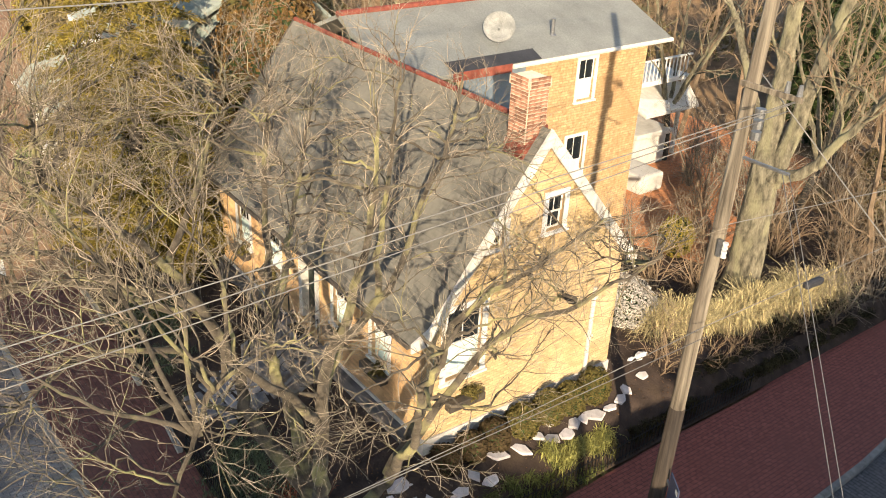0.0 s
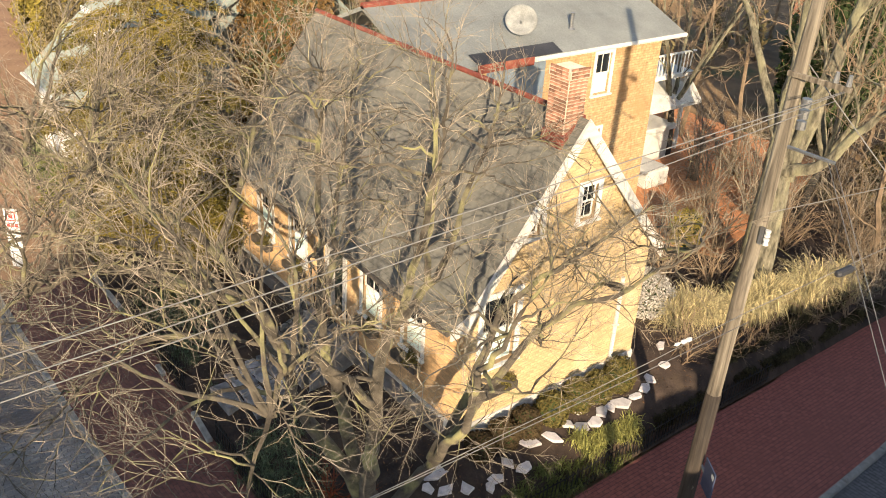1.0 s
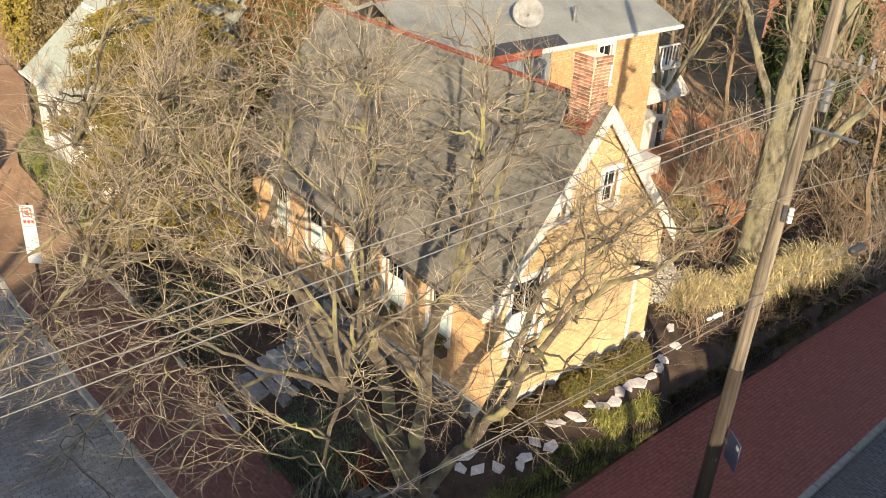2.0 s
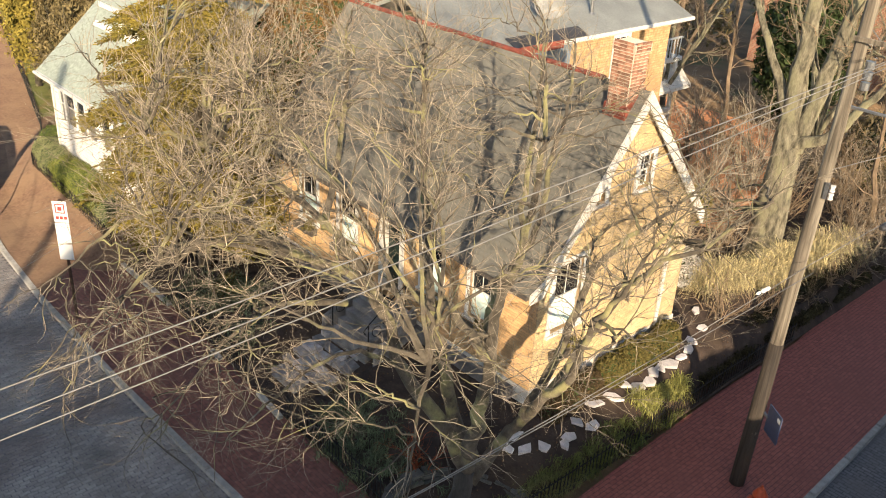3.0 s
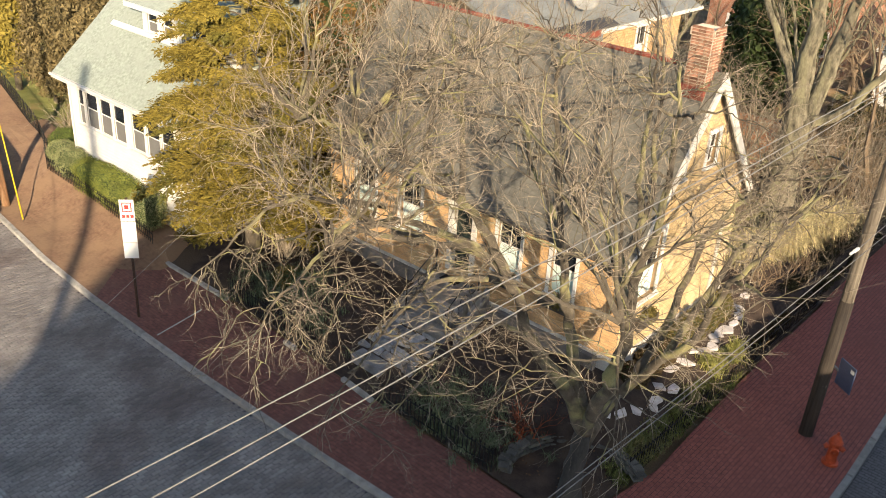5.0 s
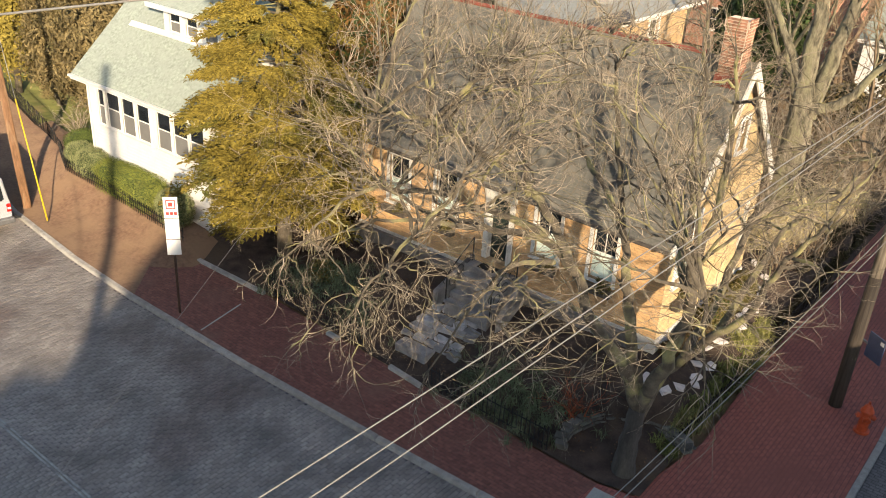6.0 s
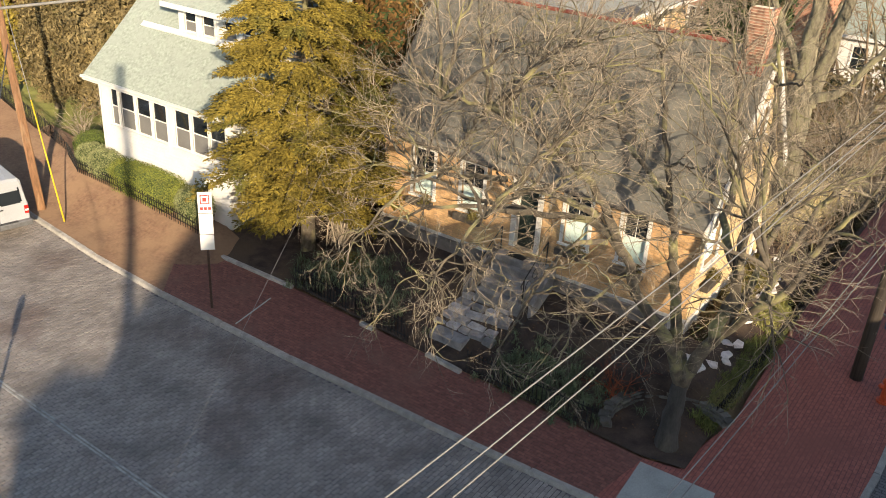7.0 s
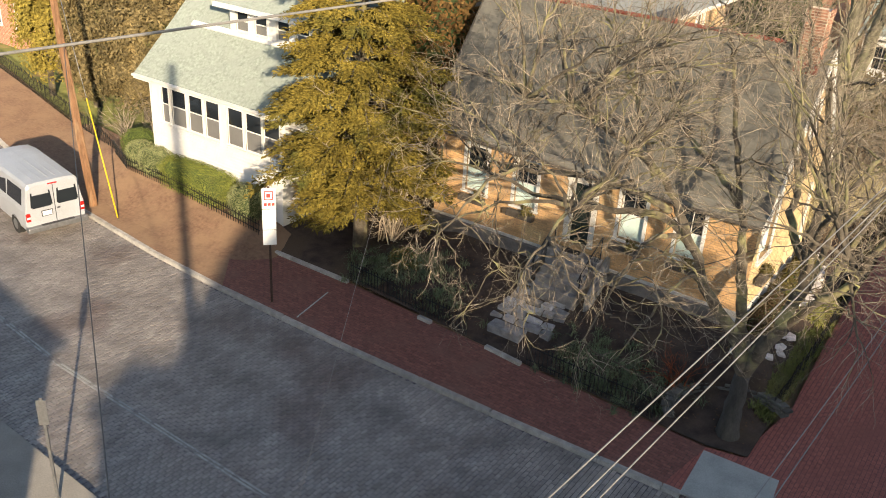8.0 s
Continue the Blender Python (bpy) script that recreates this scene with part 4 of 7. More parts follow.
SPEC_LOW = [
    (1.55, (0.5, 1.25), 0.27, -0.03, 4, 5, 0.016),
    (2.5, (0.3, 0.75), 0.30, -0.04, 3, 4, 0.011),
    (2.0, (0.14, 0.36), 0.26, -0.03, 3, 2, 0.008),
]
FORK = (1.12, -3.1, 1.75)
MAIN_LIMBS = [
    ([FORK, (1.6, -3.5, 3.1), (1.99, -3.68, 4.7), (1.9, -3.55, 5.9), (1.95, -3.06, 7.14), (1.7, -2.5, 8.6), (1.4, -2.2, 9.8)], 0.19, 0.03),
    ([(1.95, -3.62, 5.3), (1.24, -2.78, 5.95), (1.0, -1.53, 6.75), (0.36, -0.63, 7.63), (-0.2, 0.4, 8.6), (-0.8, 1.2, 9.6)], 0.11, 0.022),
    ([(1.0, -1.9, 6.5), (0.6, -1.54, 8.0), (0.5, -1.3, 9.3), (0.1, -0.9, 10.4)], 0.07, 0.018),
    ([FORK, (0.7, -3.7, 3.2), (0.07, -4.1, 4.13), (-0.35, -4.12, 4.95), (-1.1, -4.25, 5.6), (-2.6, -4.3, 5.45), (-4.24, -4.21, 5.2), (-5.8, -4.4, 5.5), (-7.0, -4.9, 5.6)], 0.18, 0.022),
    ([(-0.45, -4.12, 5.05), (-1.0, -4.65, 6.48), (-1.8, -5.4, 7.5), (-2.7, -6.46, 8.36), (-3.3, -7.3, 8.6)], 0.12, 0.022),
    ([(-1.3, -4.9, 6.8), (-2.3, -3.9, 7.8), (-3.2, -3.0, 8.8), (-4.3, -2.2, 9.5)], 0.08, 0.02),
    ([FORK, (0.85, -3.4, 3.4), (0.60, -3.73, 5.0), (0.5, -3.8, 5.75), (0.01, -3.59, 7.1), (-0.4, -3.3, 8.6), (-1.0, -2.9, 9.9)], 0.17, 0.025),
    ([(0.3, -3.7, 6.2), (-0.6, -2.9, 6.6), (-1.42, -2.36, 6.9), (-2.5, -1.5, 7.8), (-3.4, -0.7, 8.9)], 0.09, 0.02),
    ([(1.05, -2.9, 1.2), (1.14, -1.9, 2.1), (2.1, -2.13, 3.58), (2.82, -2.32, 4.59), (3.28, -2.53, 5.93), (3.9, -2.6, 7.2), (4.4, -2.4, 8.4)], 0.16, 0.022),
    ([(1.55, -2.0, 2.8), (1.9, -1.4, 4.6), (2.04, -0.93, 6.14), (2.5, 0.2, 7.0), (2.9, 1.3, 7.8)], 0.12, 0.02),
    ([(2.2, -2.1, 3.8), (2.69, -0.62, 5.95), (3.3, 0.9, 6.6), (3.6, 2.4, 7.2)], 0.09, 0.018),
    ([(1.98, -3.6, 5.0), (2.42, -5.23, 7.0), (3.1, -6.2, 6.7), (3.67, -6.99, 5.7)], 0.09, 0.018),
    ([(-0.9, -4.7, 6.0), (-1.4, -6.5, 7.0), (-1.7, -8.0, 6.8), (-1.93, -9.21, 5.94)], 0.09, 0.018),
    ([(-0.5, -5.0, 5.6), (-0.6, -6.8, 6.0), (-0.74, -8.63, 4.64)], 0.07, 0.015, SPEC_LOW),
    ([(-2.7, -5.6, 6.6), (-3.6, -7.4, 6.9), (-4.19, -8.86, 5.83)], 0.07, 0.015, SPEC_LOW),
    ([(-2.6, -4.5, 5.5), (-4.2, -5.8, 5.6), (-5.6, -6.8, 4.9)], 0.07, 0.015, SPEC_LOW),
    ([(0.07, -4.1, 4.13), (0.0, -5.3, 4.9), (-0.2, -6.5, 4.6), (-0.4, -7.4, 3.9)], 0.06, 0.015, SPEC_LOW),
]


def crown_limbs(seed, base, n):
    """Secondary limbs from the nearest main limb out to points spread evenly through the crown."""
    r = random.Random(seed)
    anchors = []
    for pts, r0, r1, *_ in base:
        line = smooth_line(r, pts, 4, 0.0)
        for k in range(len(line) // 3, len(line)):
            f = k / (len(line) - 1)
            anchors.append((line[k], r0 + (r1 - r0) * f))
    out = []
    for i in range(n):
        f = (i + 0.5) / n
        a = i * 2.39996
        rad = 0.55 + 0.45 * math.sqrt(r.random())
        up = 1 - 1.25 * f
        hor = math.sqrt(max(0.05, 1 - min(1.0, up * up)))
        T = Vector((-0.9 + math.cos(a) * 5.9 * hor * rad, -3.6 + math.sin(a) * 6.0 * hor * rad, 6.6 + 4.3 * up * rad))
        if T.y > -0.5:
            T.z = max(T.z, roof_z(min(T.y, 2.8)) + 0.9) if T.x < 0.3 else max(T.z, 5.0)
        if T.z < 5.6 and T.y > -6.3 and T.x > -6.5:
            continue
        if T.z < 3.6:
            T.z = 3.6 + r.uniform(0, 0.8)
        best, br = min(anchors, key=lambda q: (q[0] - T).length + max(0.0, q[0].z - T.z) * 0.8)
        d = T - best
        if d.length < 0.9:
            continue
        mid = best + d * 0.5 + Vector((r.gauss(0, 0.18), r.gauss(0, 0.18), 0.10 * d.length))
        out.append(([best, mid, T], min(0.042, br * 0.7), 0.009))
    return out


def low_limbs(seed, base, n):
    """Low boughs that sweep out over the front garden and hang at their ends."""
    r = random.Random(seed)
    anchors = []
    for pts, r0, r1, *_ in base:
        line = smooth_line(r, pts, 4, 0.0)
        anchors += [(p, r0 + (r1 - r0) * k / (len(line) - 1)) for k, p in enumerate(line) if k > len(line) // 4 and p.z < 6.5]
    out = []
    for i in range(n):
        T = Vector((-6.1 + 7.9 * ((i * 0.618) % 1.0), r.uniform(-10.2, -6.9), r.uniform(4.5, 6.5)))
        if T.x < -4.5:
            T.y, T.z = T.y + 2.2, T.z - 0.6
        best, br = min(anchors, key=lambda q: (q[0] - T).length + 0.5 * abs(q[0].z - T.z - 0.9))
        d = T - best
        if d.length < 0.8:
            continue
        mid = best + d * 0.55 + Vector((r.gauss(0, 0.2), r.gauss(0, 0.2), 0.16 * d.length))
        out.append(([best, mid, T - Vector((0, 0, 0.06 * d.length))], min(0.042, br * 0.7), 0.010, SPEC_LOW))
    return out


def west_limbs(seed, base, n):
    """Boughs that reach west over the eave towards the conifer."""
    r = random.Random(seed)
    ends = [Vector(base[i][0][-1]) for i in (3, 4, 5)] + [Vector(base[i][0][-2]) for i in (3, 4, 5)]
    out = []
    for i in range(n):
        T = Vector((r.uniform(-8.6, -5.6), r.uniform(-7.4, -3.6), r.uniform(5.8, 8.8)))
        best = min(ends, key=lambda q: (q - T).length + r.uniform(0, 1.2))
        d = T - best
        if d.length < 0.7:
            continue
        out.append(([best, best + d * 0.5 + Vector((r.gauss(0, 0.2), r.gauss(0, 0.2), 0.1 * d.length)), T], 0.024, 0.010, SPEC_LOW))
    return out


def east_limbs(seed, base, n):
    """Fine boughs that fan out in front of the gable wall."""
    r = random.Random(seed)
    anchors = [Vector(q) for i in (8, 9, 10) for q in base[i][0][1:]]
    out = []
    for i in range(n):
        T = Vector((r.uniform(0.9, 2.5), r.uniform(0.2, 4.4), r.uniform(4.6, 7.6)))
        best = min(anchors, key=lambda q: (q - T).length + 0.4 * max(0.0, q.z - T.z))
        d = T - best
        if d.length < 0.8:
            continue
        mid = best + d * 0.5 + Vector((r.gauss(0, 0.2), r.gauss(0, 0.2), r.gauss(0.05, 0.12) * d.length))
        out.append(([best, mid, T], 0.04, 0.010))
    return out


def front_limbs(seed, base, n):
    """High boughs that lean out over the street side of the crown."""
    r = random.Random(seed)
    anchors = [Vector(q) for i in (0, 4, 6, 11, 12) for q in base[i][0][2:]]
    out = []
    for i in range(n):
        T = Vector((r.uniform(-5.4, 2.2), r.uniform(-8.2, -4.4), r.uniform(7.2, 11.2)))
        best = min(anchors, key=lambda q: (q - T).length + 0.5 * max(0.0, q.z - T.z))
        d = T - best
        if d.length < 0.8:
            continue
        mid = best + d * 0.5 + Vector((r.gauss(0, 0.2), r.gauss(0, 0.2), 0.08 * d.length))
        out.append(([best, mid, T], 0.045, 0.010))
    return out


TREE_LIMBS = MAIN_LIMBS + crown_limbs(5, MAIN_LIMBS, 104) + low_limbs(8, MAIN_LIMBS, 28) + west_limbs(9, MAIN_LIMBS, 7) + east_limbs(12, MAIN_LIMBS, 12) + front_limbs(13, MAIN_LIMBS, 34)
SPEC_MAIN = [
    (2.5, (0.7, 1.7), 0.17, -0.004, 4, 5, 0.015),
    (3.8, (0.35, 0.95), 0.21, -0.012, 3, 3, 0.0095),
    (3.6, (0.16, 0.45), 0.20, -0.012, 3, 2, 0.0064),
]
bare_tree("corner_tree", "large bare multi-stemmed tree with yellow-green lichen, in garden corner", [(1.15, -3.35, 0.0), (1.13, -3.3, 0.9), FORK], 0.27, TREE_LIMBS, SPEC_MAIN, 11, BARK, TWIG)


# ---- leafy crowns ----
def leaf_mass(rng, blobs, count, size, flat=0.5, droop=0.0):
    """Many small leaf cards spread through the shells of ellipsoids, gaps left between clumps."""
    vs, fs = [], []
    vol = [bx * by * bz for (_, (bx, by, bz)) in blobs]
    tot = sum(vol)
    for (c, r), v in zip(blobs, vol):
        n = int(count * v / tot)
        for _ in range(n):
            while True:
                q = Vector((rng.uniform(-1, 1), rng.uniform(-1, 1), rng.uniform(-1, 1)))
                if 0.25 < q.length < 1:
                    break
            q = q * (0.55 + 0.45 * rng.random())
            p = Vector((c[0] + q.x * r[0], c[1] + q.y * r[1], c[2] + q.z * r[2]))
            if noise.noise(p * 1.7) < -0.12:
                continue
            out = Vector((q.x, q.y, q.z * 0.6 - droop)).normalized()
            nrm = (out + Vector((rng.gauss(0, flat), rng.gauss(0, flat), rng.gauss(0, flat)))).normalized()
            u = nrm.cross(Vector((rng.gauss(0, 1), rng.gauss(0, 1), rng.gauss(0, 1))))
            u.normalize()
            w = nrm.cross(u)
            s = size * rng.uniform(0.6, 1.4)
            k = len(vs)
            vs += [p - u * s, p + w * s * 0.42 + nrm * s * 0.12, p + u * s, p - w * s * 0.42 + nrm * s * 0.12]
            fs.append((k, k + 1, k + 2, k + 3))
    return vs, fs


def conifer(name, at, height, radius, seed, boughs=300):
    """A broad conifer of separate drooping boughs, each a flat fan of feathery sprays."""
    rng = random.Random(seed)
    t = thing(name, at, "tall golden-green conifer with drooping feathery sprays beside the brick house", "tree")
    tb = Tubes()
    tb.add([Vector((0, 0, 0)), Vector((0.05, 0, height * 0.5)), Vector((0, 0.05, height * 0.96))], [0.26, 0.15, 0.03], 9)
    tb.ob("trunk", BARK, t, "brown trunk")
    br = Tubes()
    vs, fs = [], []

    def leaf(p, d, side, up, L, W):
        k = len(vs)
        vs.extend([p, p + d * L * 0.45 + side * W + up * 0.02, p + d * L - up * L * 0.12, p + d * L * 0.45 - side * W + up * 0.02])
        fs.append((k, k + 1, k + 2, k + 3))

    for i in range(boughs):
        f = (i + rng.random()) / boughs
        z = 1.35 + (height - 1.5) * f
        prof = min(1.0, 0.62 + 2.4 * f) * (1 - max(0.0, f - 0.25) / 0.75) ** 0.62
        R = radius * max(0.10, prof) * rng.choice((0.62, 0.80, 0.95, 1.05, 1.16)) * rng.uniform(0.92, 1.06)
        a = i * 2.39996 + rng.gauss(0, 0.3)
        d = Vector((math.cos(a), math.sin(a), 0))
        lat = Vector((-d.y, d.x, 0))
        lift, fall = rng.uniform(0.10, 0.42), rng.uniform(0.24, 0.46)
        along = lambda u: Vector((0, 0, z)) + d * (R * u) + Vector((0, 0, R * (lift * u - fall * u * u)))
        br.add([along(k / 4) for k in range(5)], [0.03 * (1 - k / 5) + 0.004 for k in range(5)], 3, cap=False)
        n = int(14 + 30 * R)
        for k in range(n):
            u = 0.30 + 0.70 * (k + rng.random()) / n
            for sgn in (-1, 1):
                p = along(u)
                reach = R * (0.10 + 0.26 * math.sin(min(1.0, 1.15 * (1 - u) + 0.12) * 1.57)) * rng.uniform(0.55, 1.1)
                fw = (d * rng.uniform(0.65, 1.0) + lat * sgn * rng.uniform(0.5, 1.0) + Vector((0, 0, rng.uniform(-0.22, 0.14)))).normalized()
                sw = fw.cross(Vector((0, 0, 1)) + d * rng.gauss(0, 0.25)).normalized()
                up = sw.cross(fw)
                m = max(2, int(reach / 0.13))
                for j in range(m):
                    q = p + fw * reach * (j + rng.random()) / m + Vector((0, 0, -0.10 * reach * (j / m) ** 2))
                    L = rng.uniform(0.09, 0.20)
                    leaf(q, (fw + sw * rng.gauss(0, 0.55) + up * rng.gauss(0.0, 0.30)).normalized(), sw, up, L, rng.uniform(0.022, 0.05))
    br.ob("branchwork", BARK, t)["kind"] = "stuff"
    mesh_ob("crown", vs, fs, CONIFER, t, "golden-olive feathery foliage")
    return t


conifer("conifer", (-12.3, -1.75, 0.25), 12.6, 2.85, 5, 250)


def leafy_tree(name, label, at, blobs, mat, count, size, seed, trunk_r=0.18, category="tree"):
    rng = random.Random(seed)
    t = thing(name, at, label, category)
    top = max(c[2] for c, r in blobs)
    tb = Tubes()
    tb.add([Vector((0, 0, 0)), Vector((0.1, 0.05, top * 0.5)), Vector((0, 0, top))], [trunk_r, trunk_r * 0.7, trunk_r * 0.25], 8)
    for c, r in blobs:
        s = Vector((0.05, 0.02, max(0.3, min(c[2] * 0.6, top * 0.5))))
        tb.add([s, s.lerp(Vector(c), 0.6) + Vector((0, 0, 0.2)), Vector(c)], [trunk_r * 0.5, trunk_r * 0.3, trunk_r * 0.12], 5)
    tb.ob("trunk", BARK, t)
    vs, fs = leaf_mass(rng, blobs, count, size)
    mesh_ob("crown", vs, fs, mat, t)
    return t


leafy_tree("magnolia", "broad bronze-leaved evergreen behind the white house", (-28.4, 2.0, 0.0), [((0, 0, 3.9), (2.5, 2.3, 3.2)), ((-1.2, 0.8, 6.4), (2.2, 2.0, 2.6)), ((1.5, 0.8, 5.6), (2.0, 2.0, 2.6)), ((0.3, -0.9, 2.4), (2.3, 1.5, 1.9))], LEAF_BROWN, 52000, 0.095, 21)
leafy_tree("yellow_tree", "slim yellow-leaved tree by the side yard", (-34.8, 1.3, 0.0), [((0, 0, 3.2), (1.7, 1.7, 2.9)), ((0.2, 0.3, 6.2), (1.5, 1.5, 2.8)), ((-0.9, 0.2, 4.6), (1.5, 1.4, 2.4))], LEAF_YELLOW, 22000, 0.11, 22)
leafy_tree("magnolia", "bronze-leaved evergreen behind the picket fence and lawn", (-31.8, 1.7, 0.0), [((0, 0, 2.6), (1.9, 1.7, 2.4)), ((0.3, 0.4, 5.0), (1.9, 1.7, 2.6)), ((-1.1, 0.3, 3.8), (1.4, 1.3, 2.2)), ((0.9, -0.5, 1.7), (1.3, 1.0, 1.4))], LEAF_BROWN, 36000, 0.095, 24)
leafy_tree("holly", "dark green evergreen tree behind the white house", (-25.8, 8.0, 0.0), [((0, 0, 4.5), (2.6, 2.6, 4.2)), ((0.3, 0.2, 8.0), (2.0, 2.0, 3.0))], LEAF_GREEN, 9000, 0.17, 23)


# ---- poles and cables ----
def utility_pole(at, top, r0, r1, mat, label):
    org = Vector(at)
    p = thing("utility_pole", at, label, "utility pole")
    tb = Tubes()
    n = 8
    T = Vector(top) - org
    tb.add([T * (i / n) + Vector((0.012 * math.sin(i * 1.7), 0.012 * math.cos(i * 2.3), 0)) for i in range(n + 1)], [r0 + (r1 - r0) * i / n for i in range(n + 1)], 14)
    tb.ob("pole", mat, p)
    return p


POLE_TOP = Vector((4.12, 3.62, 12.6))
POLE_ONE = utility_pole((4.12, 3.05, -0.05), POLE_TOP, 0.165, 0.115, POLEWOOD, "weathered leaning wooden utility pole on the brick sidewalk")
# sleeve that makes the lowest 3.9 m of the pole darker
tb = Tubes()
tb.add([Vector((0, 0, 0.03)), Vector((0.0, 0.09, 2.0)), Vector((0.0, 0.18, 3.9))], [0.176, 0.172, 0.162], 14)
tb.ob("pole_butt", POLEWOOD_LOW, POLE_ONE, "dark lower length of the pole")
utility_pole((-22.05, -5.3, -0.05), (-24.3, -4.75, 11.5), 0.145, 0.105, POLEWOOD_RED, "red-brown wooden utility pole beside the kerb")


def cable(a, b, r, mat, label, sag=0.15, n=14):
    a, b = Vector(a), Vector(b)
    tb = Tubes()
    tb.add([a.lerp(b, i / n) - Vector((0, 0, 4 * sag * (i / n) * (1 - i / n))) for i in range(n + 1)], [r] * (n + 1), 6)
    return tagged(tb.ob("cable", mat, None, "", True), label, "cable", "overhead cables")


cable((5.09, 3.5, 10.47), (1.21, -31.0, 7.31), 0.0085, CABLE_LIGHT, "pale overhead power cable strung along the side street", 0.13)
cable((5.10, 3.5, 10.46), (1.22, -31.0, 6.91), 0.0085, CABLE_LIGHT, "pale overhead power cable strung along the side street", 0.26)
cable((4.88, 3.5, 10.21), (1.45, -31.0, 7.0), 0.0085, CABLE_LIGHT, "pale overhead power cable strung along the side street", 0.41)
cable((5.3, 40.0, 6.9), (4.45, 3.1, 5.98), 0.0085, CABLE_LIGHT, "pale low communication cable strung along the side street", 0.1)
cable((4.45, 3.1, 5.98), (2.12, -31.0, 5.58), 0.0085, CABLE_LIGHT, "pale low communication cable strung along the side street", 0.9)
cable((4.53, 3.1, 5.80), (2.68, -31.0, 5.40), 0.009, CABLE_DARK, "grey low communication cable strung along the side street", 0.40)
cable((-1.8, -36.0, 12.2), (4.1, 3.6, 12.48), 0.009, CABLE_LIGHT, "pale high power cable over the intersection", 0.0, 30)
utility_pole((-1.8, -36.1, -0.1), (-1.8, -36.1, 12.6), 0.16, 0.12, POLEWOOD, "weathered wooden utility pole beyond the front street")


for dx in (0.0, 0.14):
    cable((4.97 + dx, 3.55, 9.20), (13.87 + dx, -6.0, 5.76), 0.006, CABLE_LIGHT, "thin pale service drop cable across the side street", 0.0)
cable((4.14, 3.5, 10.76), (13.15, 9.2, 0.05), 0.011, CABLE_LIGHT, "pale guy wire from the pole head across the side street", 0.0)
cable((4.25, 3.37, 7.92), (13.1, 71.0, 6.30), 0.0085, CABLE_LIGHT, "pale power cable strung north along the side street", 0.0, 24)
utility_pole((13.1, 71.1, -0.1), (13.1, 71.1, 9.0), 0.16, 0.12, POLEWOOD, "weathered wooden utility pole far up the side street")
for dz in (0.0, 0.06):
    cable((8.05, -24.5, 6.36 + dz), (-23.1, -5.0, 5.66 + dz), 0.010, BLACKTRIM, "thin black cable strung between poles over the street", 0.0, 20)
cable((4.9, -24.9, 6.38), (-13.62, 2.33, 4.46), 0.004, CABLE_LIGHT, "thin pale service drop cable to the white house", 0.0, 20)


# ---- buildings across the streets (never in view; they shade the corner) ----
def plain_building(x0, x1, y0, y1, eave, ridge, label):
    bld = thing("building", (0, 0, 0), label, "building", kind="structure")
    part("wall", box(x0, x1, y0, y1, -0.1, eave), STUCCO, bld)
    ym = (y0 + y1) / 2
    b = bmesh.new()
    bm_prism(b, [(x0 - 0.3, y0 - 0.3, eave), (x0 - 0.3, ym, ridge), (x0 - 0.3, y1 + 0.3, eave)], [(x1 + 0.3, y0 - 0.3, eave), (x1 + 0.3, ym, ridge), (x1 + 0.3, y1 + 0.3, eave)])
    part("roof", b, ROOFPLAIN, bld)
    return bld


far_block = plain_building(27.9, 66.0, -35.0, -25.0, 11.5, 15.8, "plain building across the intersection")
# added unseen upright, its outline cut to throw the front wall's rising shadow edge
b = bmesh.new()
gable = [(27.95, 14.0), (27.95, 15.55), (30.0, 15.85), (31.4, 16.1), (32.2, 16.65), (37.1, 16.9), (37.1, 14.0)]
bm_prism(b, [(x, -30.6, z) for x, z in gable], [(x, -29.4, z) for x, z in gable])
part("shadow_profile", b, STUCCO, far_block)
plain_building(20.0, 27.5, -35.0, -25.0, 10.8, 14.2, "plain lower building across the intersection")
plain_building(17.0, 19.9, -34.5, -32.2, 10.2, 10.6, "plain low wing across the intersection")
low_block = plain_building(13.2, 19.0, -11.0, -4.4, 4.0, 4.3, "plain low building across the side street")
part("service_mast", box(13.80, 14.04, -6.08, -5.92, 3.9, 5.86), STEEL, low_block)
plain_building(13.2, 19.0, -4.3, -2.4, 5.0, 5.1, "plain low building across the side street")
plain_building(13.2, 19.0, -2.0, 40.0, 5.5, 5.7, "plain long building across the side street")
plain_building(-34.0, 1.9, -34.0, -24.5, 6.0, 8.9, "plain building across the front street")


# ---- street furniture ----
def street_sign():
    s = thing("parking_sign", (-12.13, -6.03, 0.0), "white parking sign panels with red symbol on a brown post", "street sign", turn=48)
    part("post", box(-0.035, 0.035, -0.03, 0.03, -0.05, 3.78, 0.008), material("brown steel post", (0.075, 0.045, 0.032), 0.6, 0.2, 8, 50, 0.2, metal=0.3), s, "brown steel post")
    for z0, z1 in ((3.10, 3.74), (2.44, 3.085), (1.95, 2.425)):
        pl = part("panel", box(-0.195, 0.195, -0.05, -0.036, z0, z1, 0.006), SIGNWHITE, s, "white sign panel")
        if z0 > 3:
            b = bmesh.new()
            bm_box(b, -0.13, 0.13, -0.056, -0.0505, 3.38, 3.41)
            bm_box(b, -0.13, 0.13, -0.056, -0.0505, 3.63, 3.66)
            bm_box(b, -0.13, -0.10, -0.056, -0.0505, 3.41, 3.63)
            bm_box(b, 0.10, 0.13, -0.056, -0.0505, 3.41, 3.63)
            bm_box(b, -0.06, 0.05, -0.056, -0.0505, 3.46, 3.58)
            part("symbol", b, SIGNRED, pl, "red square symbol")
            for x0 in (-0.14, -0.03, 0.08):
                part("text_bar", box(x0, x0 + 0.085, -0.056, -0.0505, 3.20, 3.29), SIGNRED, pl, "red bars of writing")
    return s


street_sign()


